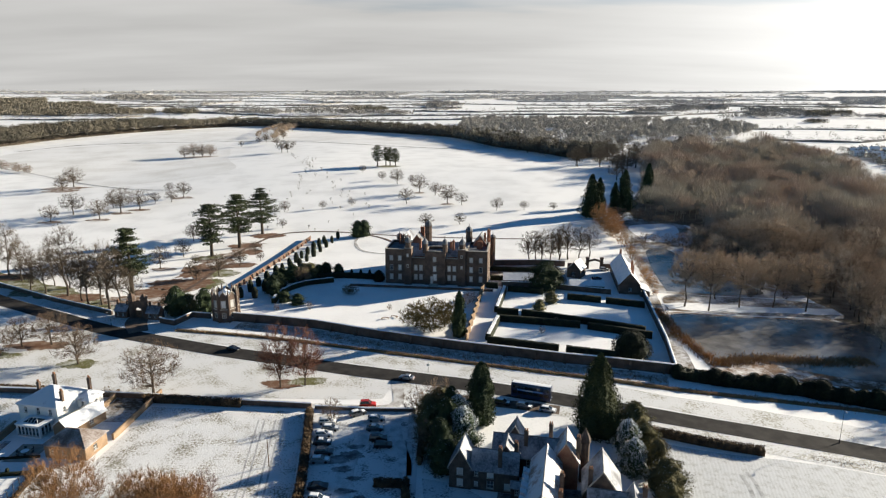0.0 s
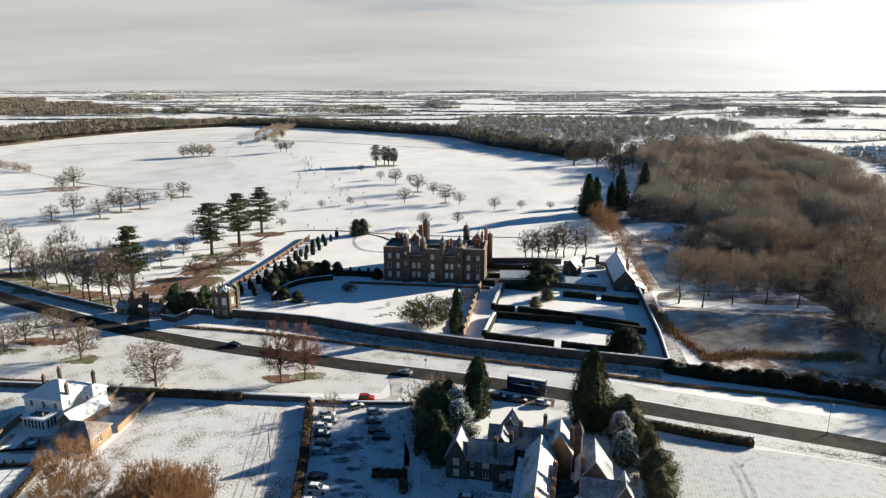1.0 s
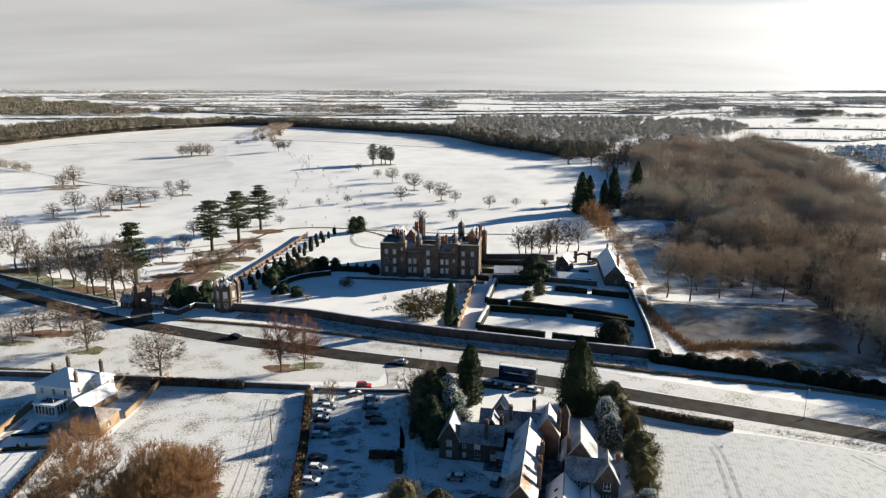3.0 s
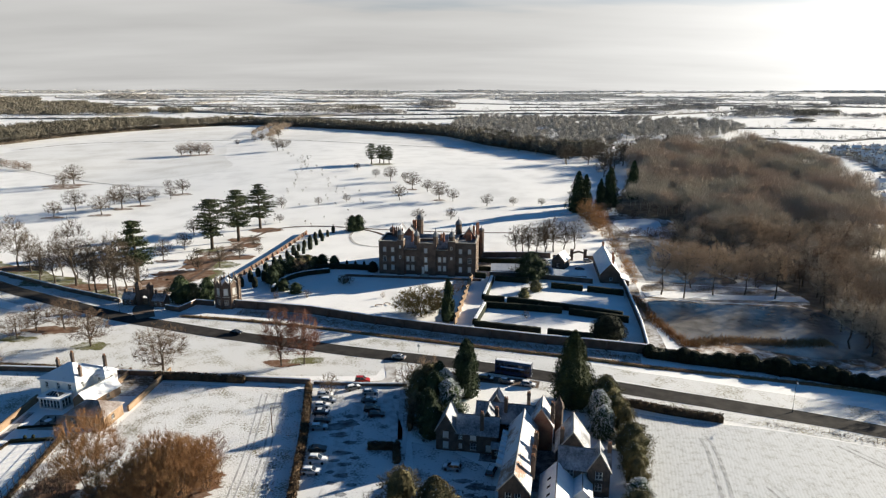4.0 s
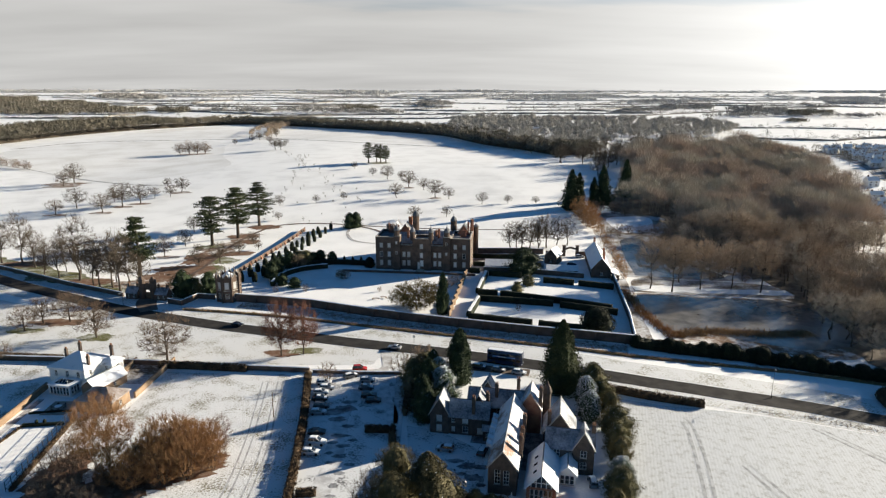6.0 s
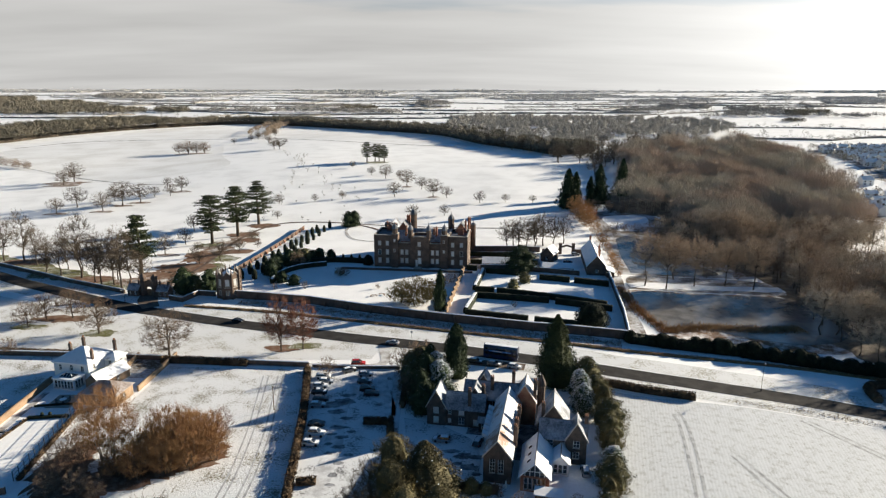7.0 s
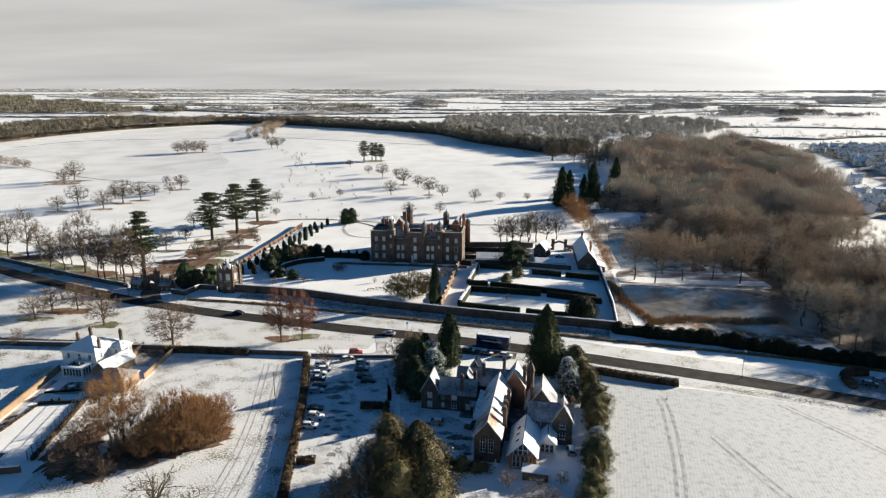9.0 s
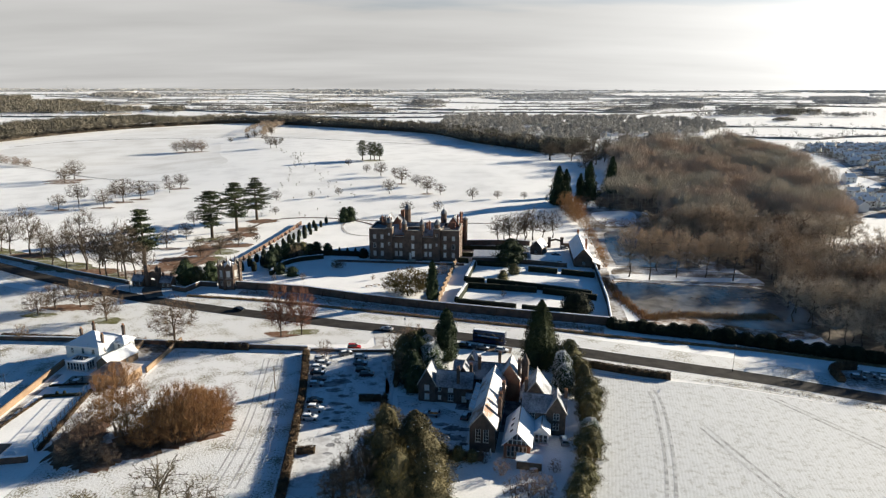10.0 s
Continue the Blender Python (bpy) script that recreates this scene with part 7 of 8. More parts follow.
for x in (1.4, 5.6):
    for z in (0.9, 3.1):
        ob = part("window", Geo().box(x, -0.06, z, x + 1.5, -0.003, z + 1.2), PAINT, house0)
        part("pane", Geo().box(x + 0.12, -0.08, z + 0.12, x + 1.38, -0.063, z + 1.08), GLASS, ob)
VILLAGE = [(352, 445), (395, 470), (420, 430), (560, 560), (600, 720), (500, 720), (430, 700), (420, 660), (410, 600), (392, 565), (395, 505), (375, 465)]
NEARHOMES = [(291, 418), (318, 440), (352, 432), (390, 400), (345, 365), (300, 378)]
placed = []
for gx_, gy_, step_x, step_y in ((330, 430, 11.5, 18), (285, 365, 11.5, 17)):
    for j in range(26):
        for i in range(30):
            x, y = gx_ + step_x * i + 0.35 * step_y * j - 40 + rt.gauss(0, 0.8), gy_ + step_y * j - 0.28 * step_x * i + rt.gauss(0, 1.2)
            if (inside(x, y, VILLAGE) if gx_ == 330 else inside(x, y, NEARHOMES)) and rt.random() < 0.86 and all((x - a) ** 2 + (y - b) ** 2 > 9.6 ** 2 for a, b in placed) and len(placed) < 230:
                placed.append((x, y))
                copy_thing(house0, pose(x, y, height(x, y), 0, 0, -16 + rt.gauss(0, 5) + (90 if rt.random() < 0.15 else 0)) @ Matrix.Diagonal((0.95, 0.9, rt.uniform(0.78, 0.95), 1)))
mini_trees("village_trees", [(x + rt.gauss(0, 9), y + 10 + rt.gauss(0, 4), rt.uniform(5, 9)) for x, y in placed for _ in range(4)], "leafless garden trees among village houses", FARWOOD, 12, 80, 0.16)

lie("village_ground", [(292, 372), (286, 410), (330, 452), (352, 470), (392, 560), (412, 640), (430, 700), (520, 730), (600, 720), (560, 560), (430, 420), (360, 368)], PATCHY, "thawing lanes and gardens of the village", 0.03, 8)
lie("village_field", [(345, 527), (356, 528), (374, 494), (362, 462), (324, 446), (306, 450), (322, 490)], SNOW_CAP, "open snowy field at the village edge", 0.06, 5)
# saplings dotted over the park
sap = [(-100 - 1.15 * k + rt.gauss(0, 2), 375 + 11 * k, rt.uniform(2, 3.4)) for k in range(26)] + [(-60 - 4.2 * k + rt.gauss(0, 4), 430 + 11 * k, rt.uniform(2, 4)) for k in range(24)] + [(rt.uniform(-130, -40), rt.uniform(360, 470), rt.uniform(1.6, 3)) for _ in range(24)]
mini_trees("park_saplings", sap, "young saplings dotted over the snowy park", TWIG, 15, 60, 0.07, "sapling")
for x, y, h in [(-430, 629, 9), (-421, 622, 8), (-406, 611, 9), (-400, 606, 8), (-389, 600, 9), (-384, 597, 7), (-313, 541, 6), (-440, 637, 9)]:
    tree_from(rt.choice(BRUSH), "park_bush", x, y, h, "scrubby leafless bush along the park ditch", "shrub", "ditch bushes", rt.uniform(0, 360), 1.3, ("stem_stool", "crown"))
# ---- vehicles ----
PAINTS = {"white": plain("white_car_paint", (0.72, 0.72, 0.72), 0.25, 0.0, 0.5, 0.5), "silver": plain("silver_car_paint", (0.38, 0.39, 0.41), 0.3, 0.6, 0.5, 0.5), "black": plain("black_car_paint", (0.012, 0.012, 0.014), 0.2, 0.0, 0.5, 0.6),
          "grey": plain("grey_car_paint", (0.10, 0.105, 0.115), 0.28, 0.3, 0.5, 0.5), "blue": plain("dark_blue_car_paint", (0.02, 0.035, 0.09), 0.25, 0.1, 0.5, 0.6), "red": plain("red_car_paint", (0.45, 0.03, 0.02), 0.25, 0.0, 0.5, 0.5)}
LIVERY = plain("pale_blue_livery", (0.10, 0.28, 0.62), 0.4)
wheel_tyre = Geo().lathe([(0.20, -0.10), (0.31, -0.11), (0.33, -0.07), (0.33, 0.07), (0.31, 0.11), (0.20, 0.10)], 14, pose(0, 0, 0, 90)).mesh("tyre", RUBBER)
wheel_rim = Geo().lathe([(0.20, -0.085), (0.05, -0.095), (0.05, 0.095), (0.20, 0.085)], 10, pose(0, 0, 0, 90)).mesh("rim", RIM)
lamp_me = Geo().box(-0.03, -0.2, -0.08, 0.03, 0.2, 0.08).mesh("headlight", LAMPGLASS)
tail_me = Geo().box(-0.03, -0.14, -0.1, 0.03, 0.14, 0.1).mesh("tail_light", REDGLASS)
CARS = {}


def make_car(color, style, snow):
    """A car 4.3 m long, nose towards +x, wheels on z = 0."""
    hatch = style != "saloon"
    k, h = (1.12, 1.22) if style == "van" else (1.0, 1.08 if style == "suv" else 1.0)
    body = Geo()
    W = 0.88
    low = [(-2.12, 0.32), (2.08, 0.32), (2.16, 0.5), (2.12, 0.72), (1.95, 0.82), (1.05, 0.95), (-1.95 if hatch else -1.3, 0.98), (-2.05, 0.93), (-2.16, 0.6)]
    n = len(low)
    rows = [(-W * 0.90, 0.94), (-W, 1.0), (W, 1.0), (W * 0.90, 0.94)]
    for y, s in rows:
        body.v += [(x * s, y, 0.3 + (z - 0.3) * (0.96 if s < 1 else 1) * h) for x, z in low]
    for r in range(3):
        body.f += [(r * n + i, (r + 1) * n + i, (r + 1) * n + (i + 1) % n, r * n + (i + 1) % n) for i in range(n)]
    body.f += [tuple(range(n)), tuple(3 * n + i for i in range(n))[::-1]]
    back = -2.0 if hatch else -1.55
    z0, z1 = 0.3 + 0.64 * h, 1.44 * h
    lowr = [(back, -0.80), (0.98, -0.80), (0.98, 0.80), (back, 0.80)]
    top = [(back + (0.3 if hatch else 0.6), -0.62), (0.22, -0.62), (0.22, 0.62), (back + (0.3 if hatch else 0.6), 0.62)]
    glass = Geo().add([(x, y, z0) for x, y in lowr] + [(x, y, z1 - 0.04) for x, y in top], [(3, 2, 1, 0), (4, 5, 6, 7), (0, 1, 5, 4), (1, 2, 6, 5), (2, 3, 7, 6), (3, 0, 4, 7)])
    roof = Geo().add([(x * 1.02 - 0.01, y * 1.04, z1 - 0.06) for x, y in top] + [(x * 0.97, y * 0.95, z1 + 0.03) for x, y in top], [(3, 2, 1, 0), (4, 5, 6, 7), (0, 1, 5, 4), (1, 2, 6, 5), (2, 3, 7, 6), (3, 0, 4, 7)])
    posts = [((a, b * 1.01), (c, d * 1.02)) for (a, b), (c, d) in zip(lowr, top)] + [((-0.45, -0.81), (-0.5, -0.63)), ((-0.45, 0.81), (-0.5, 0.63))]
    pil = [Geo().tube((a, b, z0), (c, d, z1 - 0.03), 0.055, 0.05, 4) for (a, b), (c, d) in posts]
    p = PAINTS[color]
    out = [("body", body.mesh("body", p)), ("cabin_glass", glass.mesh("cabin_glass", GLASS)), ("roof", roof.mesh("roof", p)), *[("pillar", q.mesh("pillar", p)) for q in pil]]
    if snow:
        cap = Geo().add([(x * 0.93, y * 0.92, z1 + 0.035) for x, y in top] + [(x * 0.82, y * 0.82, z1 + 0.10) for x, y in top], [(3, 2, 1, 0), (4, 5, 6, 7), (0, 1, 5, 4), (1, 2, 6, 5), (2, 3, 7, 6), (3, 0, 4, 7)])
        hood = Geo().add([(1.1, -0.7, 0.955 * h + 0.02), (1.9, -0.66, 0.84 * h + 0.02), (1.9, 0.66, 0.84 * h + 0.02), (1.1, 0.7, 0.955 * h + 0.02), (1.15, -0.6, 0.99 * h), (1.8, -0.56, 0.89 * h), (1.8, 0.56, 0.89 * h), (1.15, 0.6, 0.99 * h)], [(3, 2, 1, 0), (4, 5, 6, 7), (0, 1, 5, 4), (1, 2, 6, 5), (2, 3, 7, 6), (3, 0, 4, 7)])
        out += [("roof_snow", cap.mesh("roof_snow", SNOW_CAP)), ("bonnet_snow", hood.mesh("bonnet_snow", SNOW_CAP))]
    return out


def car(x, y, turn, color, style="hatch", snow=False, where="parked in the snowy car park", group="parked cars"):
    key = (color, style, snow)
    if key not in CARS:
        CARS[key] = make_car(*key)
    kind_word = {"hatch": "hatchback", "saloon": "saloon", "suv": "estate car", "van": "van"}[style]
    ob = thing("car" if style != "van" else "van", f"{color} {kind_word} {where}" + (" with snow on top" if snow else ""), "van" if style == "van" else "car", pose(x, y, height(x, y) + 0.05, 0, 0, turn) @ Matrix.Diagonal((1, 1, 1.12 if style == "van" else 1, 1)), group)
    for n, me in CARS[key]:
        part(n, me, None, ob)
    for wx in (-1.32, 1.32):
        for wy in (-0.80, 0.80):
            w = part("wheel", wheel_tyre, None, ob, m=pose(wx, wy, 0.33))
            part("rim", wheel_rim, None, w)
    for wy in (-0.6, 0.6):
        part("headlight", lamp_me, None, ob, m=pose(2.10, wy, 0.66))
        part("tail_light", tail_me, None, ob, m=pose(-2.10, wy, 0.74))
    return ob


for x, y, turn, c, st, sn in [(-28.6, 144.2, 2, "white", "hatch", True), (-27.2, 141.0, -3, "silver", "hatch", True), (-28.4, 138.2, 4, "white", "hatch", True), (-28.0, 134.6, 0, "black", "saloon", True), (-26.9, 130.6, -2, "grey", "hatch", False), (-27.2, 127.2, 3, "silver", "hatch", True),
                              (-25.8, 117.4, 0, "black", "saloon", False), (-25.0, 112.6, -6, "white", "van", True), (-25.6, 108.6, -3, "white", "hatch", True), (-16.6, 145.6, 4, "silver", "hatch", True), (-16.4, 141.0, 0, "grey", "saloon", True), (-15.2, 136.2, 3, "black", "suv", False), (-13.8, 133.4, 2, "black", "hatch", False), (-21.6, 148.4, 30, "grey", "hatch", True)]:
    car(x, y, turn, c, st, sn)
car(-19.5, 152.6, 4, "red", "van", False, "stopped on the slushy lane", "lane traffic")
for x, y, turn, c, st, sn in [(4.7, 109.8, 168, "silver", "hatch", True), (13.2, 108.6, 70, "grey", "hatch", True), (35.4, 96.4, 86, "silver", "suv", True)]:
    car(x, y, turn, c, st, sn, "parked in the school yard", "school cars")
for x, y, turn, c, sn in [(21.0, 152.2, -19, "grey", True), (26.8, 150.2, -19, "silver", True), (15.6, 154.2, -19, "black", True), (9.4, 156.0, -17, "grey", False)]:
    car(x, y, turn, c, "hatch", sn, "parked along the lay-by", "lay-by cars")
for x, y, turn, c in [(66.9, 269.6, 20, "blue"), (74.0, 285.2, 0, "silver"), (28.0, 271.6, 80, "white")]:
    car(x, y, turn, c, "suv", c != "blue", "parked in the stable yard", "stable yard cars")
for x, y, turn, c in [(130.2, 134.6, -20, "grey"), (134.6, 136.6, -20, "silver"), (138.4, 134.2, -20, "white"), (142.6, 132.6, -20, "grey")]:
    car(x, y, turn, c, "hatch", True, "parked on the roadside island", "island cars")
for x, y, turn, c in [(-10.3, 169.2, 163, "silver"), (-66.2, 190.2, -20, "black")]:
    car(x, y, turn, c, "saloon", False, "standing on the wet road", "road traffic")

# double-deck bus
bus = thing("double_deck_bus", "dark blue double-deck bus on the wet road", "bus", pose(23.6, 157.6, height(23.6, 157.6) + 0.06, 0, 0, -20))
BL, BW = 10.6, 2.5
prof = [(-BW / 2, 0.35), (-BW / 2, 3.7), (-BW / 2 + 0.12, 4.05), (-BW / 2 + 0.4, 4.2), (BW / 2 - 0.4, 4.2), (BW / 2 - 0.12, 4.05), (BW / 2, 3.7), (BW / 2, 0.35)]
part("body", Geo().prism(prof, -BL / 2, BL / 2, "x"), PAINTS["blue"], bus)
part("roof", Geo().prism([(-0.9, 4.205), (-0.7, 4.27), (0.7, 4.27), (0.9, 4.205)], -BL / 2 + 0.15, BL / 2 - 0.15, "x"), SNOW_CAP, bus, "pale snowy bus roof")
for sy in (-1, 1):
    for z0, z1 in ((1.35, 2.15), (2.85, 3.6)):
        for k in range(7):
            x = -BL / 2 + 0.45 + k * 1.4
            y0, y1 = sorted((sy * (BW / 2 + 0.003), sy * (BW / 2 + 0.03)))
            part("window_pane", Geo().box(x, y0, z0, x + 1.25, y1, z1), GLASS, bus)
    y0, y1 = sorted((sy * (BW / 2 + 0.003), sy * (BW / 2 + 0.02)))
    part("livery_band", Geo().box(-3.6, y0, 2.3, 3.2, y1, 2.7), LIVERY, bus, "pale blue band along the bus side")
    part("lettering_bar", Geo().box(-2.4, y0 - 0.01 if sy < 0 else y0, 2.40, 0.6, y1 if sy < 0 else y1 + 0.01, 2.60), PAINT, bus)
    for x in (-3.2, 3.0):
        w = part("wheel", wheel_tyre, None, bus, m=pose(x, sy * 1.15, 0.48) @ Matrix.Diagonal((1.45, 1.6, 1.45, 1)))
        part("rim", wheel_rim, None, w)
part("windscreen", Geo().box(BL / 2 + 0.003, -1.1, 1.2, BL / 2 + 0.03, 1.1, 2.3), GLASS, bus)
part("upper_windscreen", Geo().box(BL / 2 + 0.003, -1.1, 2.9, BL / 2 + 0.03, 1.1, 3.7), GLASS, bus)
part("rear_window", Geo().box(-BL / 2 - 0.03, -1.0, 2.9, -BL / 2 - 0.003, 1.0, 3.6), GLASS, bus)
for sy in (-0.9, 0.9):
    part("headlight", lamp_me, None, bus, m=pose(BL / 2 + 0.01, sy, 0.75))
    part("tail_light", tail_me, None, bus, m=pose(-BL / 2 - 0.01, sy, 0.9))

# ---- posts, lamps, signs ----
def street_lamp(x, y, h, arm=1.4, turn=-110):
    ob = thing("street_lamp", "slim dark steel street lamp beside the road", "street lamp", pose(x, y, height(x, y) - 0.05, 0, 0, turn), "street lamps")
    part("base", Geo().lathe([(0.16, 0), (0.16, 0.9), (0.10, 1.0)], 8), DARKMETAL, ob)
    part("pole", Geo().tube((0, 0, 0.9), (0, 0, h - 0.6), 0.055, 0.04, 8), DARKMETAL, ob)
    part("arm", Geo().tube((0, 0, h - 0.65), (0.3, 0, h - 0.1), 0.06, 0.05, 6).tube((0.3, 0, h - 0.1), (arm, 0, h), 0.05, 0.045, 6), DARKMETAL, ob)
    part("lantern", Geo().box(arm - 0.1, -0.14, h - 0.1, arm + 0.65, 0.14, h + 0.05), RIM, ob)


street_lamp(94.0, 137.4, 9.0)
street_lamp(-115.9, 212.2, 5.2, 0.7, -120)
sign = thing("road_sign", "small white road sign on a post", "road sign", pose(-4.3, 174.0, 0, 0, 0, -15))
part("post", Geo().tube((0, 0, -0.1), (0, 0, 3.0), 0.05, 0.05, 6), DARKMETAL, sign)
part("plate", Geo().box(-0.4, -0.06, 1.9, 0.4, -0.03, 2.7), PAINT, sign)
pole = thing("telegraph_pole", "plain dark wooden pole standing in the field", "pole", pose(-38.1, 125.6, -0.1))
part("pole", Geo().tube((0, 0, 0), (0, 0, 6.6), 0.12, 0.09, 8), WOODRAW, pole)
part("cap", Geo().lathe([(0.11, 6.6), (0.05, 6.72)], 8), DARKMETAL, pole)
pole2 = thing("lawn_pole", "slim pole on the lawn beside the villa", "pole", pose(-111.0, 126.0, -0.1))
part("pole", Geo().tube((0, 0, 0), (0, 0, 5.0), 0.08, 0.06, 8), DARKMETAL, pole2)
for k in range(4):
    px, py = -6 - 3.1 * k, 150.2 - 0.05 * k
    b = thing("bollard_post", "short timber post by the car park entrance", "post", pose(px, py, -0.05), "entrance posts")
    part("post", Geo().lathe([(0.09, 0), (0.09, 1.1), (0.03, 1.2)], 6), WOODRAW, b)
# ---- pool garden ----
fence = thing("trellis_fence", "dark metal post fence beside the pool lawn", "fence", pose(-88.6, 125.0, 0, 0, 0, math.degrees(math.atan2(-30.0, 3.2))))
for k in range(14):
    part("post", Geo().box(k * 2.3 - 0.06, -0.06, -0.05, k * 2.3 + 0.06, 0.06, 2.2), DARKMETAL, fence)
for z in (0.4, 1.2, 2.1):
    part("rail", Geo().box(0, -0.03, z, 29.9, 0.03, z + 0.07), DARKMETAL, fence)
hedge("fence_hedge", [(-87.4, 124.6), (-84.4, 95.2)], 0.9, 0.8, HEDGE, "brown scrub along the pool fence", False, 0.25)
solid("pool_path", ribbon(straight_path([(-102.0, 136), (-101.4, 112), (-101.2, 91)], 3), 1.6, 0.03, 0.1), PATCHY, "thinly snowed path beside the pool wall", "path", kind="structure")
solid("patio", Geo().box(-97.6, 127.2, 0.0, -91.2, 134.5, 0.10, None), PATIO, "stone patio before the orangery with thin snow", "patio", kind="structure")
table = thing("patio_table", "round patio table with snow on it", "table", pose(-94.4, 130.4, 0.1))
part("tabletop", Geo().lathe([(0.9, 0.70), (0.95, 0.74), (0.9, 0.78)], 16), DARKMETAL, table)
part("snow_layer", Geo().lathe([(0.9, 0.783), (0.8, 0.86), (0.1, 0.88)], 16), SNOW_CAP, table)
for k in range(4):
    a = math.pi / 4 + k * math.pi / 2
    part("leg", Geo().tube((0.55 * math.cos(a), 0.55 * math.sin(a), 0), (0.5 * math.cos(a), 0.5 * math.sin(a), 0.7), 0.035, 0.035, 5), DARKMETAL, table)
chair = thing("patio_chair", "dark metal patio chair round the table", "chair", pose(-96.0, 130.4, 0.1), "patio chairs")
part("seat", Geo().box(-0.25, -0.25, 0.42, 0.25, 0.25, 0.48), DARKMETAL, chair)
part("backrest", Geo().box(-0.28, -0.25, 0.48, -0.22, 0.25, 0.95), DARKMETAL, chair)
for sx in (-0.22, 0.22):
    for sy in (-0.22, 0.22):
        part("leg", Geo().box(sx - 0.02, sy - 0.02, 0, sx + 0.02, sy + 0.02, 0.42), DARKMETAL, chair)
for k in range(1, 6):
    a = math.pi + k * math.pi / 3
    copy_thing(chair, pose(-94.4 + 1.6 * math.cos(a), 130.4 + 1.6 * math.sin(a), 0.1, 0, 0, math.degrees(a) - 180))
lounger = thing("sun_lounger", "dark sun lounger standing out in the snow", "sun lounger", pose(-100.4, 114.8, 0, 0, 0, 8), "sun loungers")
part("frame", Geo().box(-1.0, -0.35, 0.26, 0.5, 0.35, 0.34), DARKMETAL, lounger)
part("backrest", Geo().prism([(0.5, 0.28), (1.1, 0.75), (1.06, 0.82), (0.48, 0.36)], -0.35, 0.35, "y"), DARKMETAL, lounger)
for sx in (-0.9, 0.4):
    for sy in (-0.3, 0.3):
        part("leg", Geo().box(sx - 0.03, sy - 0.03, 0, sx + 0.03, sy + 0.03, 0.26), DARKMETAL, lounger)
for x, y in ((-100.0, 111.6), (-100.2, 108.4), (-99.6, 105.2)):
    copy_thing(lounger, pose(x, y, 0, 0, 0, 6))
solid("pool_cover", Geo().box(-98.4, 93.4, 0.0, -92.2, 98.2, 0.16), DARKMETAL, "dark flat cover over the garden pool", "pool cover")
solid("snow_heap", Geo().lathe([(1.2, 0), (1.1, 0.7), (0.9, 1.1), (0.5, 1.35), (0.1, 1.4)], 10, pose(-89.2, 92.6, 0)), SNOW_CAP, "covered garden heap under thick snow", "heap", soft=True)
for x, y in ((-95.2, 122.4), (-93.4, 122.7)):
    urn = thing("garden_urn", "dark planter with a small bare shrub", "planter", pose(x, y, 0), "planters")
    part("pot", Geo().lathe([(0.2, 0), (0.35, 0.5), (0.38, 0.55)], 10), DARKMETAL, urn)
    part("plant", Geo().lathe([(0.3, 0.5), (0.45, 0.9), (0.25, 1.3), (0.05, 1.4)], 8), YEW, urn)
solid("yard_paving", Geo().box(-87.0, 145, 0.0, -77.0, 159.4, 0.05), PATCHY, "bare walled yard with thin snow", "yard", kind="structure")

# ---- car park and school yard ground ----
for k, (x, y, rx, ry) in enumerate([(-23.5, 128.2, 2.6, 1.8), (-20.6, 130, 2.8, 2.0), (-22.0, 124.4, 2.2, 1.2), (-20.3, 116.6, 2.2, 0.8), (-19, 112, 1.7, 0.8), (-21.4, 113.4, 1.2, 0.6), (-19.1, 107.7, 1.9, 0.9), (-21.6, 109.0, 1.0, 0.6), (-20.8, 105, 1.1, 0.6), (-18.2, 101, 1.2, 0.7), (-18.8, 96.5, 1.1, 0.8), (-18.9, 93, 1.1, 0.5), (-16.3, 104.3, 1.2, 0.6), (-19.0, 121.0, 1.6, 0.8), (-17.0, 114.4, 1.2, 0.5), (-20.0, 133.5, 2.0, 1.0),
                                    (9.5, 103.5, 2.2, 1.2), (7.0, 105.5, 1.8, 0.9), (10.5, 99.0, 2.0, 1.2), (12.5, 103.0, 1.4, 0.9), (8.0, 100.5, 1.2, 0.7), (12.0, 96.5, 1.0, 0.7)]):
    patch("melted_patch", x, y, rx, ry, THAW, "dark thawed patch in trodden snow", 0.035 + 0.003 * (k % 3), 80 + k, rag=1.1)
for pts, w in (([(-20, 150), (-18, 140), (-21, 128), (-20.5, 112), (-21, 95), (-22, 80)], 4.0), ([(-12, 149), (-11, 138), (-8.5, 128), (-8, 115)], 2.6), ([(-8, 150), (-7.8, 136), (-7.2, 122)], 1.2)):
    solid("tyre_track", ribbon(bezier_path(pts, 2), w, 0.02, 0.25), SNOW_RUT, "trodden snow and tyre tracks in the car park", "track", kind="structure")
for pts in ([(64.0, 123), (63.5, 117), (60.2, 102.8), (55.5, 85.9), (50.0, 70)], [(65.8, 124), (65.4, 117), (62.3, 102.8), (57.4, 85.9), (52.0, 70)], [(70.4, 104), (73.7, 87.4), (77.5, 70)], [(72.2, 104), (75.6, 87.4), (79.5, 70)], [(96, 121), (103, 108.8), (112, 92)], [(98, 121), (105, 108.8), (114, 92)]):
    solid("wheel_rut", ribbon(bezier_path(pts, 2), 0.75, 0.02, 0.25), FIELD_RUT, "tractor wheel rut in the snowy field", "track", kind="structure")
for off in (0, 1.5, 4.2, 5.6):
    solid("wheel_rut", ribbon(bezier_path([(-46 + off, 146), (-44 + off, 130), (-42 + off, 114), (-41 + off, 96), (-41.5 + off, 80)], 2), 0.4, 0.02, 0.4), FIELD_RUT, "wheel rut in the snowy paddock", "track", kind="structure")

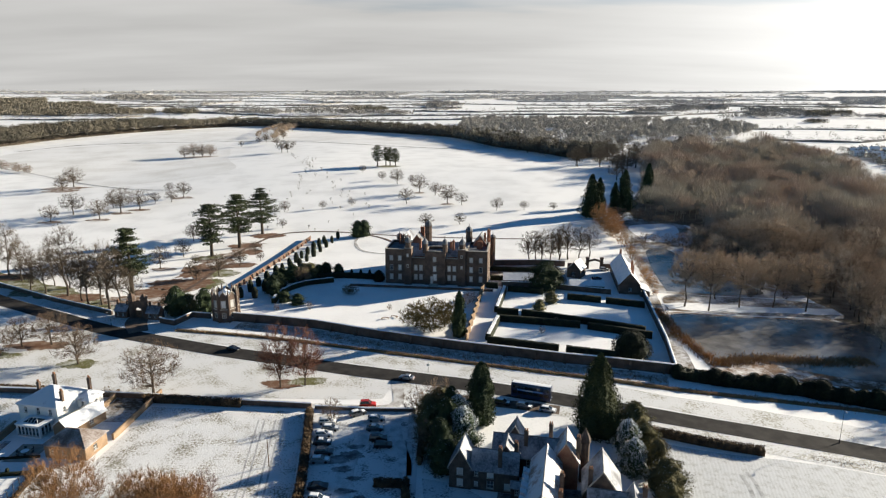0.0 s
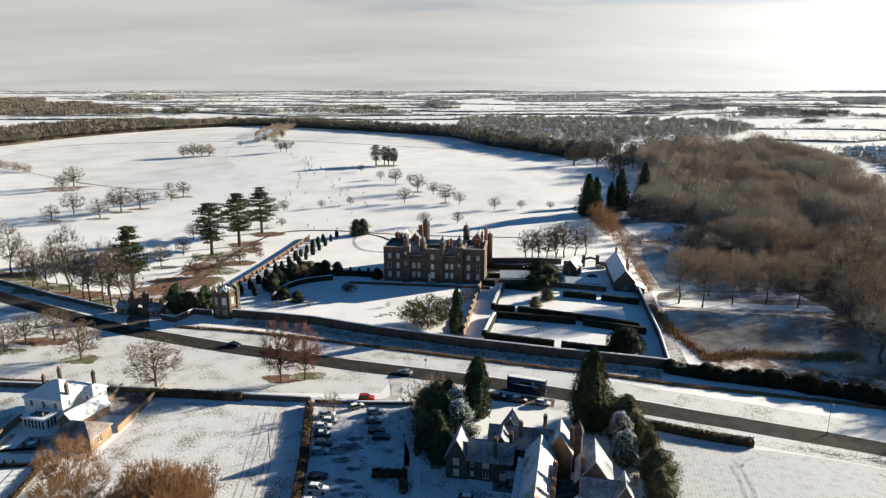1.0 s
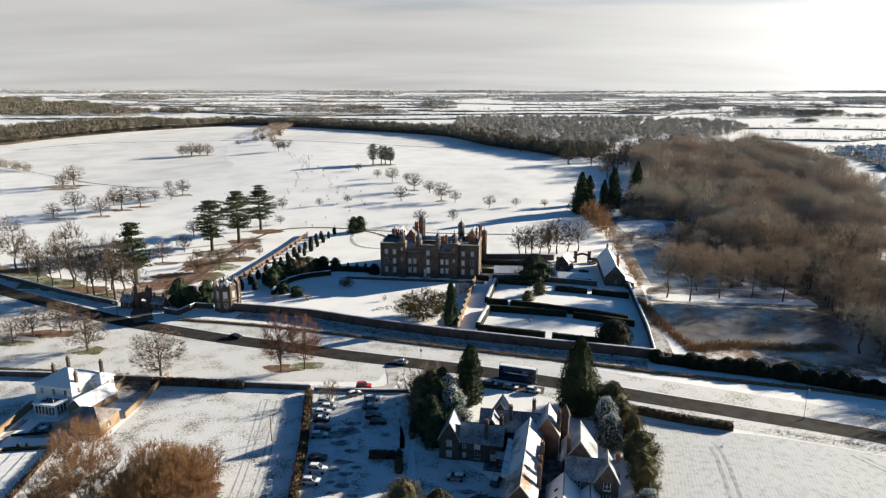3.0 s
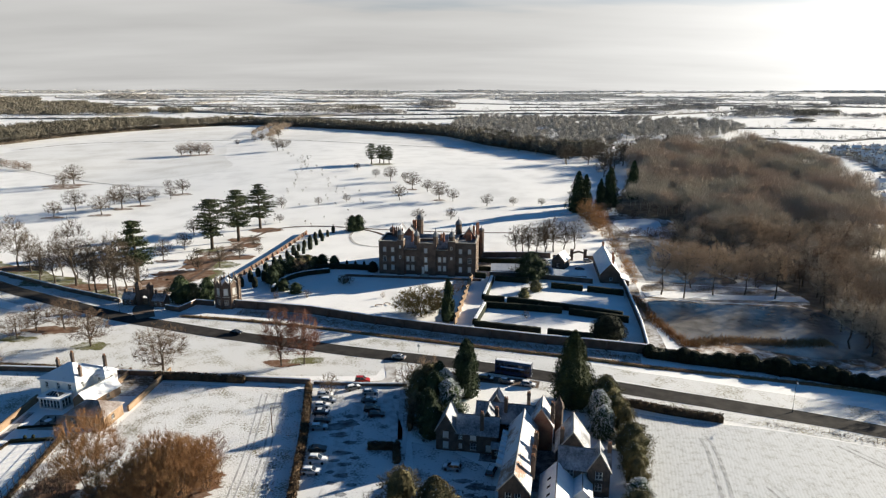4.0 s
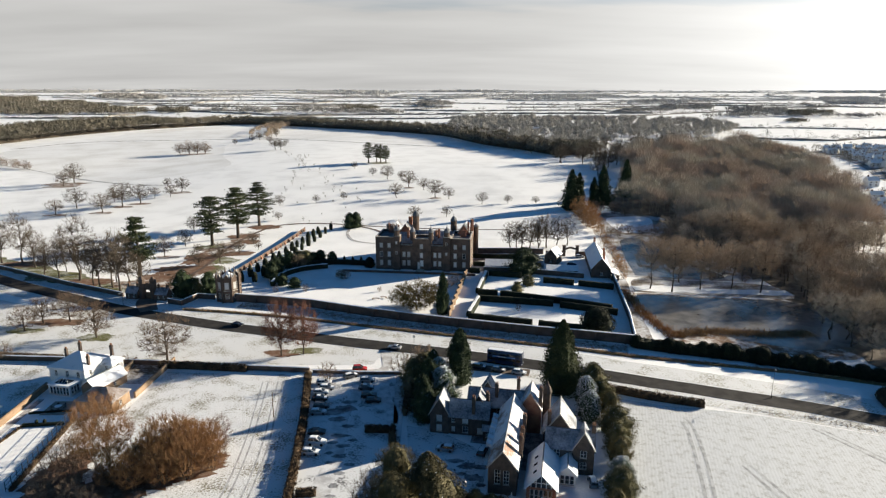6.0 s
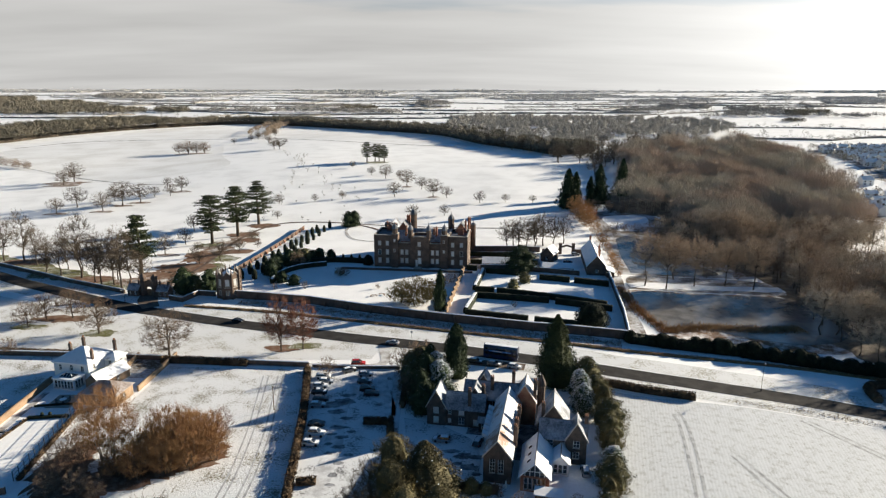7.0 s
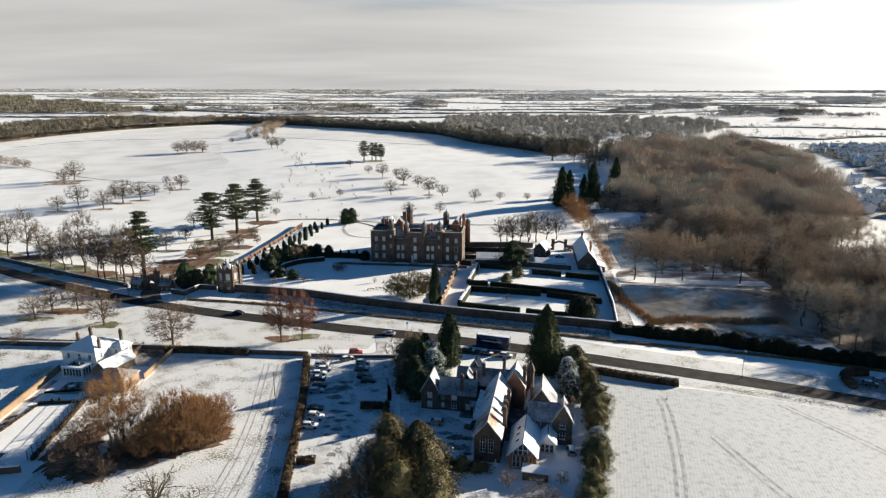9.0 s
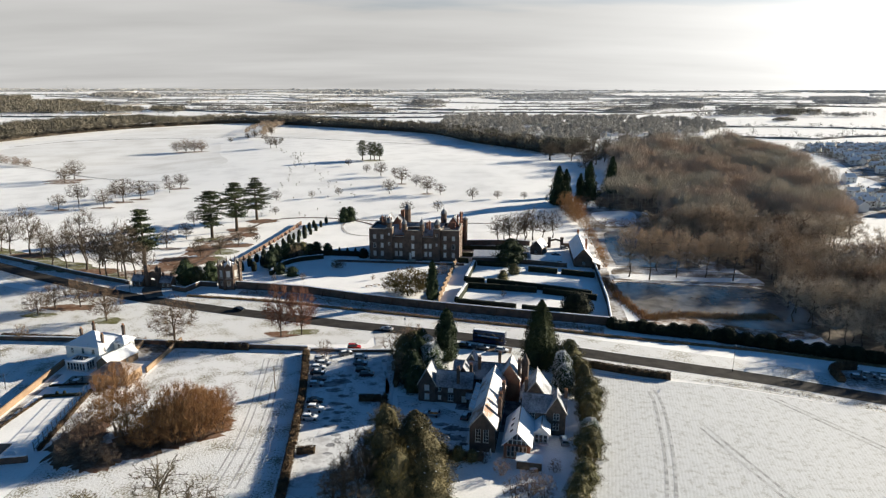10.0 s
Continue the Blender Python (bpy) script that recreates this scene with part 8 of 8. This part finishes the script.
# ---- small garden things ----
for x, y, t in ((-20.7, 218.3, 20), (-17.8, 220.0, -30)):
    bench = thing("curved_bench", "dark curved garden bench on the lawn", "bench", pose(x, y, 0, 0, 0, t), "lawn benches")
    part("seat", Geo().prism([(1.5 * math.cos(a), 1.5 * math.sin(a)) for a in [math.pi * k / 10 for k in range(11)]] + [(1.0 * math.cos(a), 1.0 * math.sin(a)) for a in [math.pi * k / 10 for k in range(10, -1, -1)]], 0.40, 0.5), WOODRAW, bench)
    for a in (0.2, 1.57, 2.9):
        part("leg", Geo().tube((1.25 * math.cos(a), 1.25 * math.sin(a), 0), (1.25 * math.cos(a), 1.25 * math.sin(a), 0.4), 0.08, 0.08, 5), WOODRAW, bench)
picnic = thing("picnic_table", "wooden picnic table with snow on top", "table", pose(26.4, 85.0, 0, 0, 0, 10))
part("tabletop", Geo().box(-0.9, -0.4, 0.7, 0.9, 0.4, 0.76), WOODRAW, picnic)
part("snow_layer", Geo().box(-0.86, -0.37, 0.763, 0.86, 0.37, 0.84), SNOW_CAP, picnic)
for sy in (-0.75, 0.75):
    part("bench_plank", Geo().box(-0.9, sy - 0.14, 0.42, 0.9, sy + 0.14, 0.47), WOODRAW, picnic)
for sx in (-0.7, 0.7):
    part("trestle", Geo().prism([(-0.75, 0), (-0.62, 0), (-0.2, 0.7), (-0.33, 0.7)], sx - 0.05, sx + 0.05, "x").prism([(0.75, 0), (0.62, 0), (0.2, 0.7), (0.33, 0.7)], sx - 0.05, sx + 0.05, "x"), WOODRAW, picnic)
para = thing("folded_parasol", "folded pale parasol under snow beside the hedge", "parasol", pose(17.6, 90.3, 0))
part("pole", Geo().tube((0, 0, 0), (0, 0, 2.6), 0.03, 0.03, 6), DARKMETAL, para)
part("canopy", Geo().lathe([(0.34, 0.9), (0.22, 1.6), (0.08, 2.55)], 8), BLIND, para)
hedge("yard_hedge", [(3.0, 92.6), (9, 90.8), (16.0, 89.8)], 1.8, 1.6, HEDGE, "dark hedge closing the school yard", False, 0.35)
# island by the road
hedge("island_hedge", [(123.5, 132), (126, 140), (134, 142)], 2.2, 2.2, HEDGE, "dark hedge round the roadside car island", False, 0.5, line=bezier_path)
lie("island_ground", [(124, 128.5), (126, 139), (136, 141), (146, 136), (146, 128), (133, 127)], PATCHY, "thawed ground of the roadside car island", 0.03)
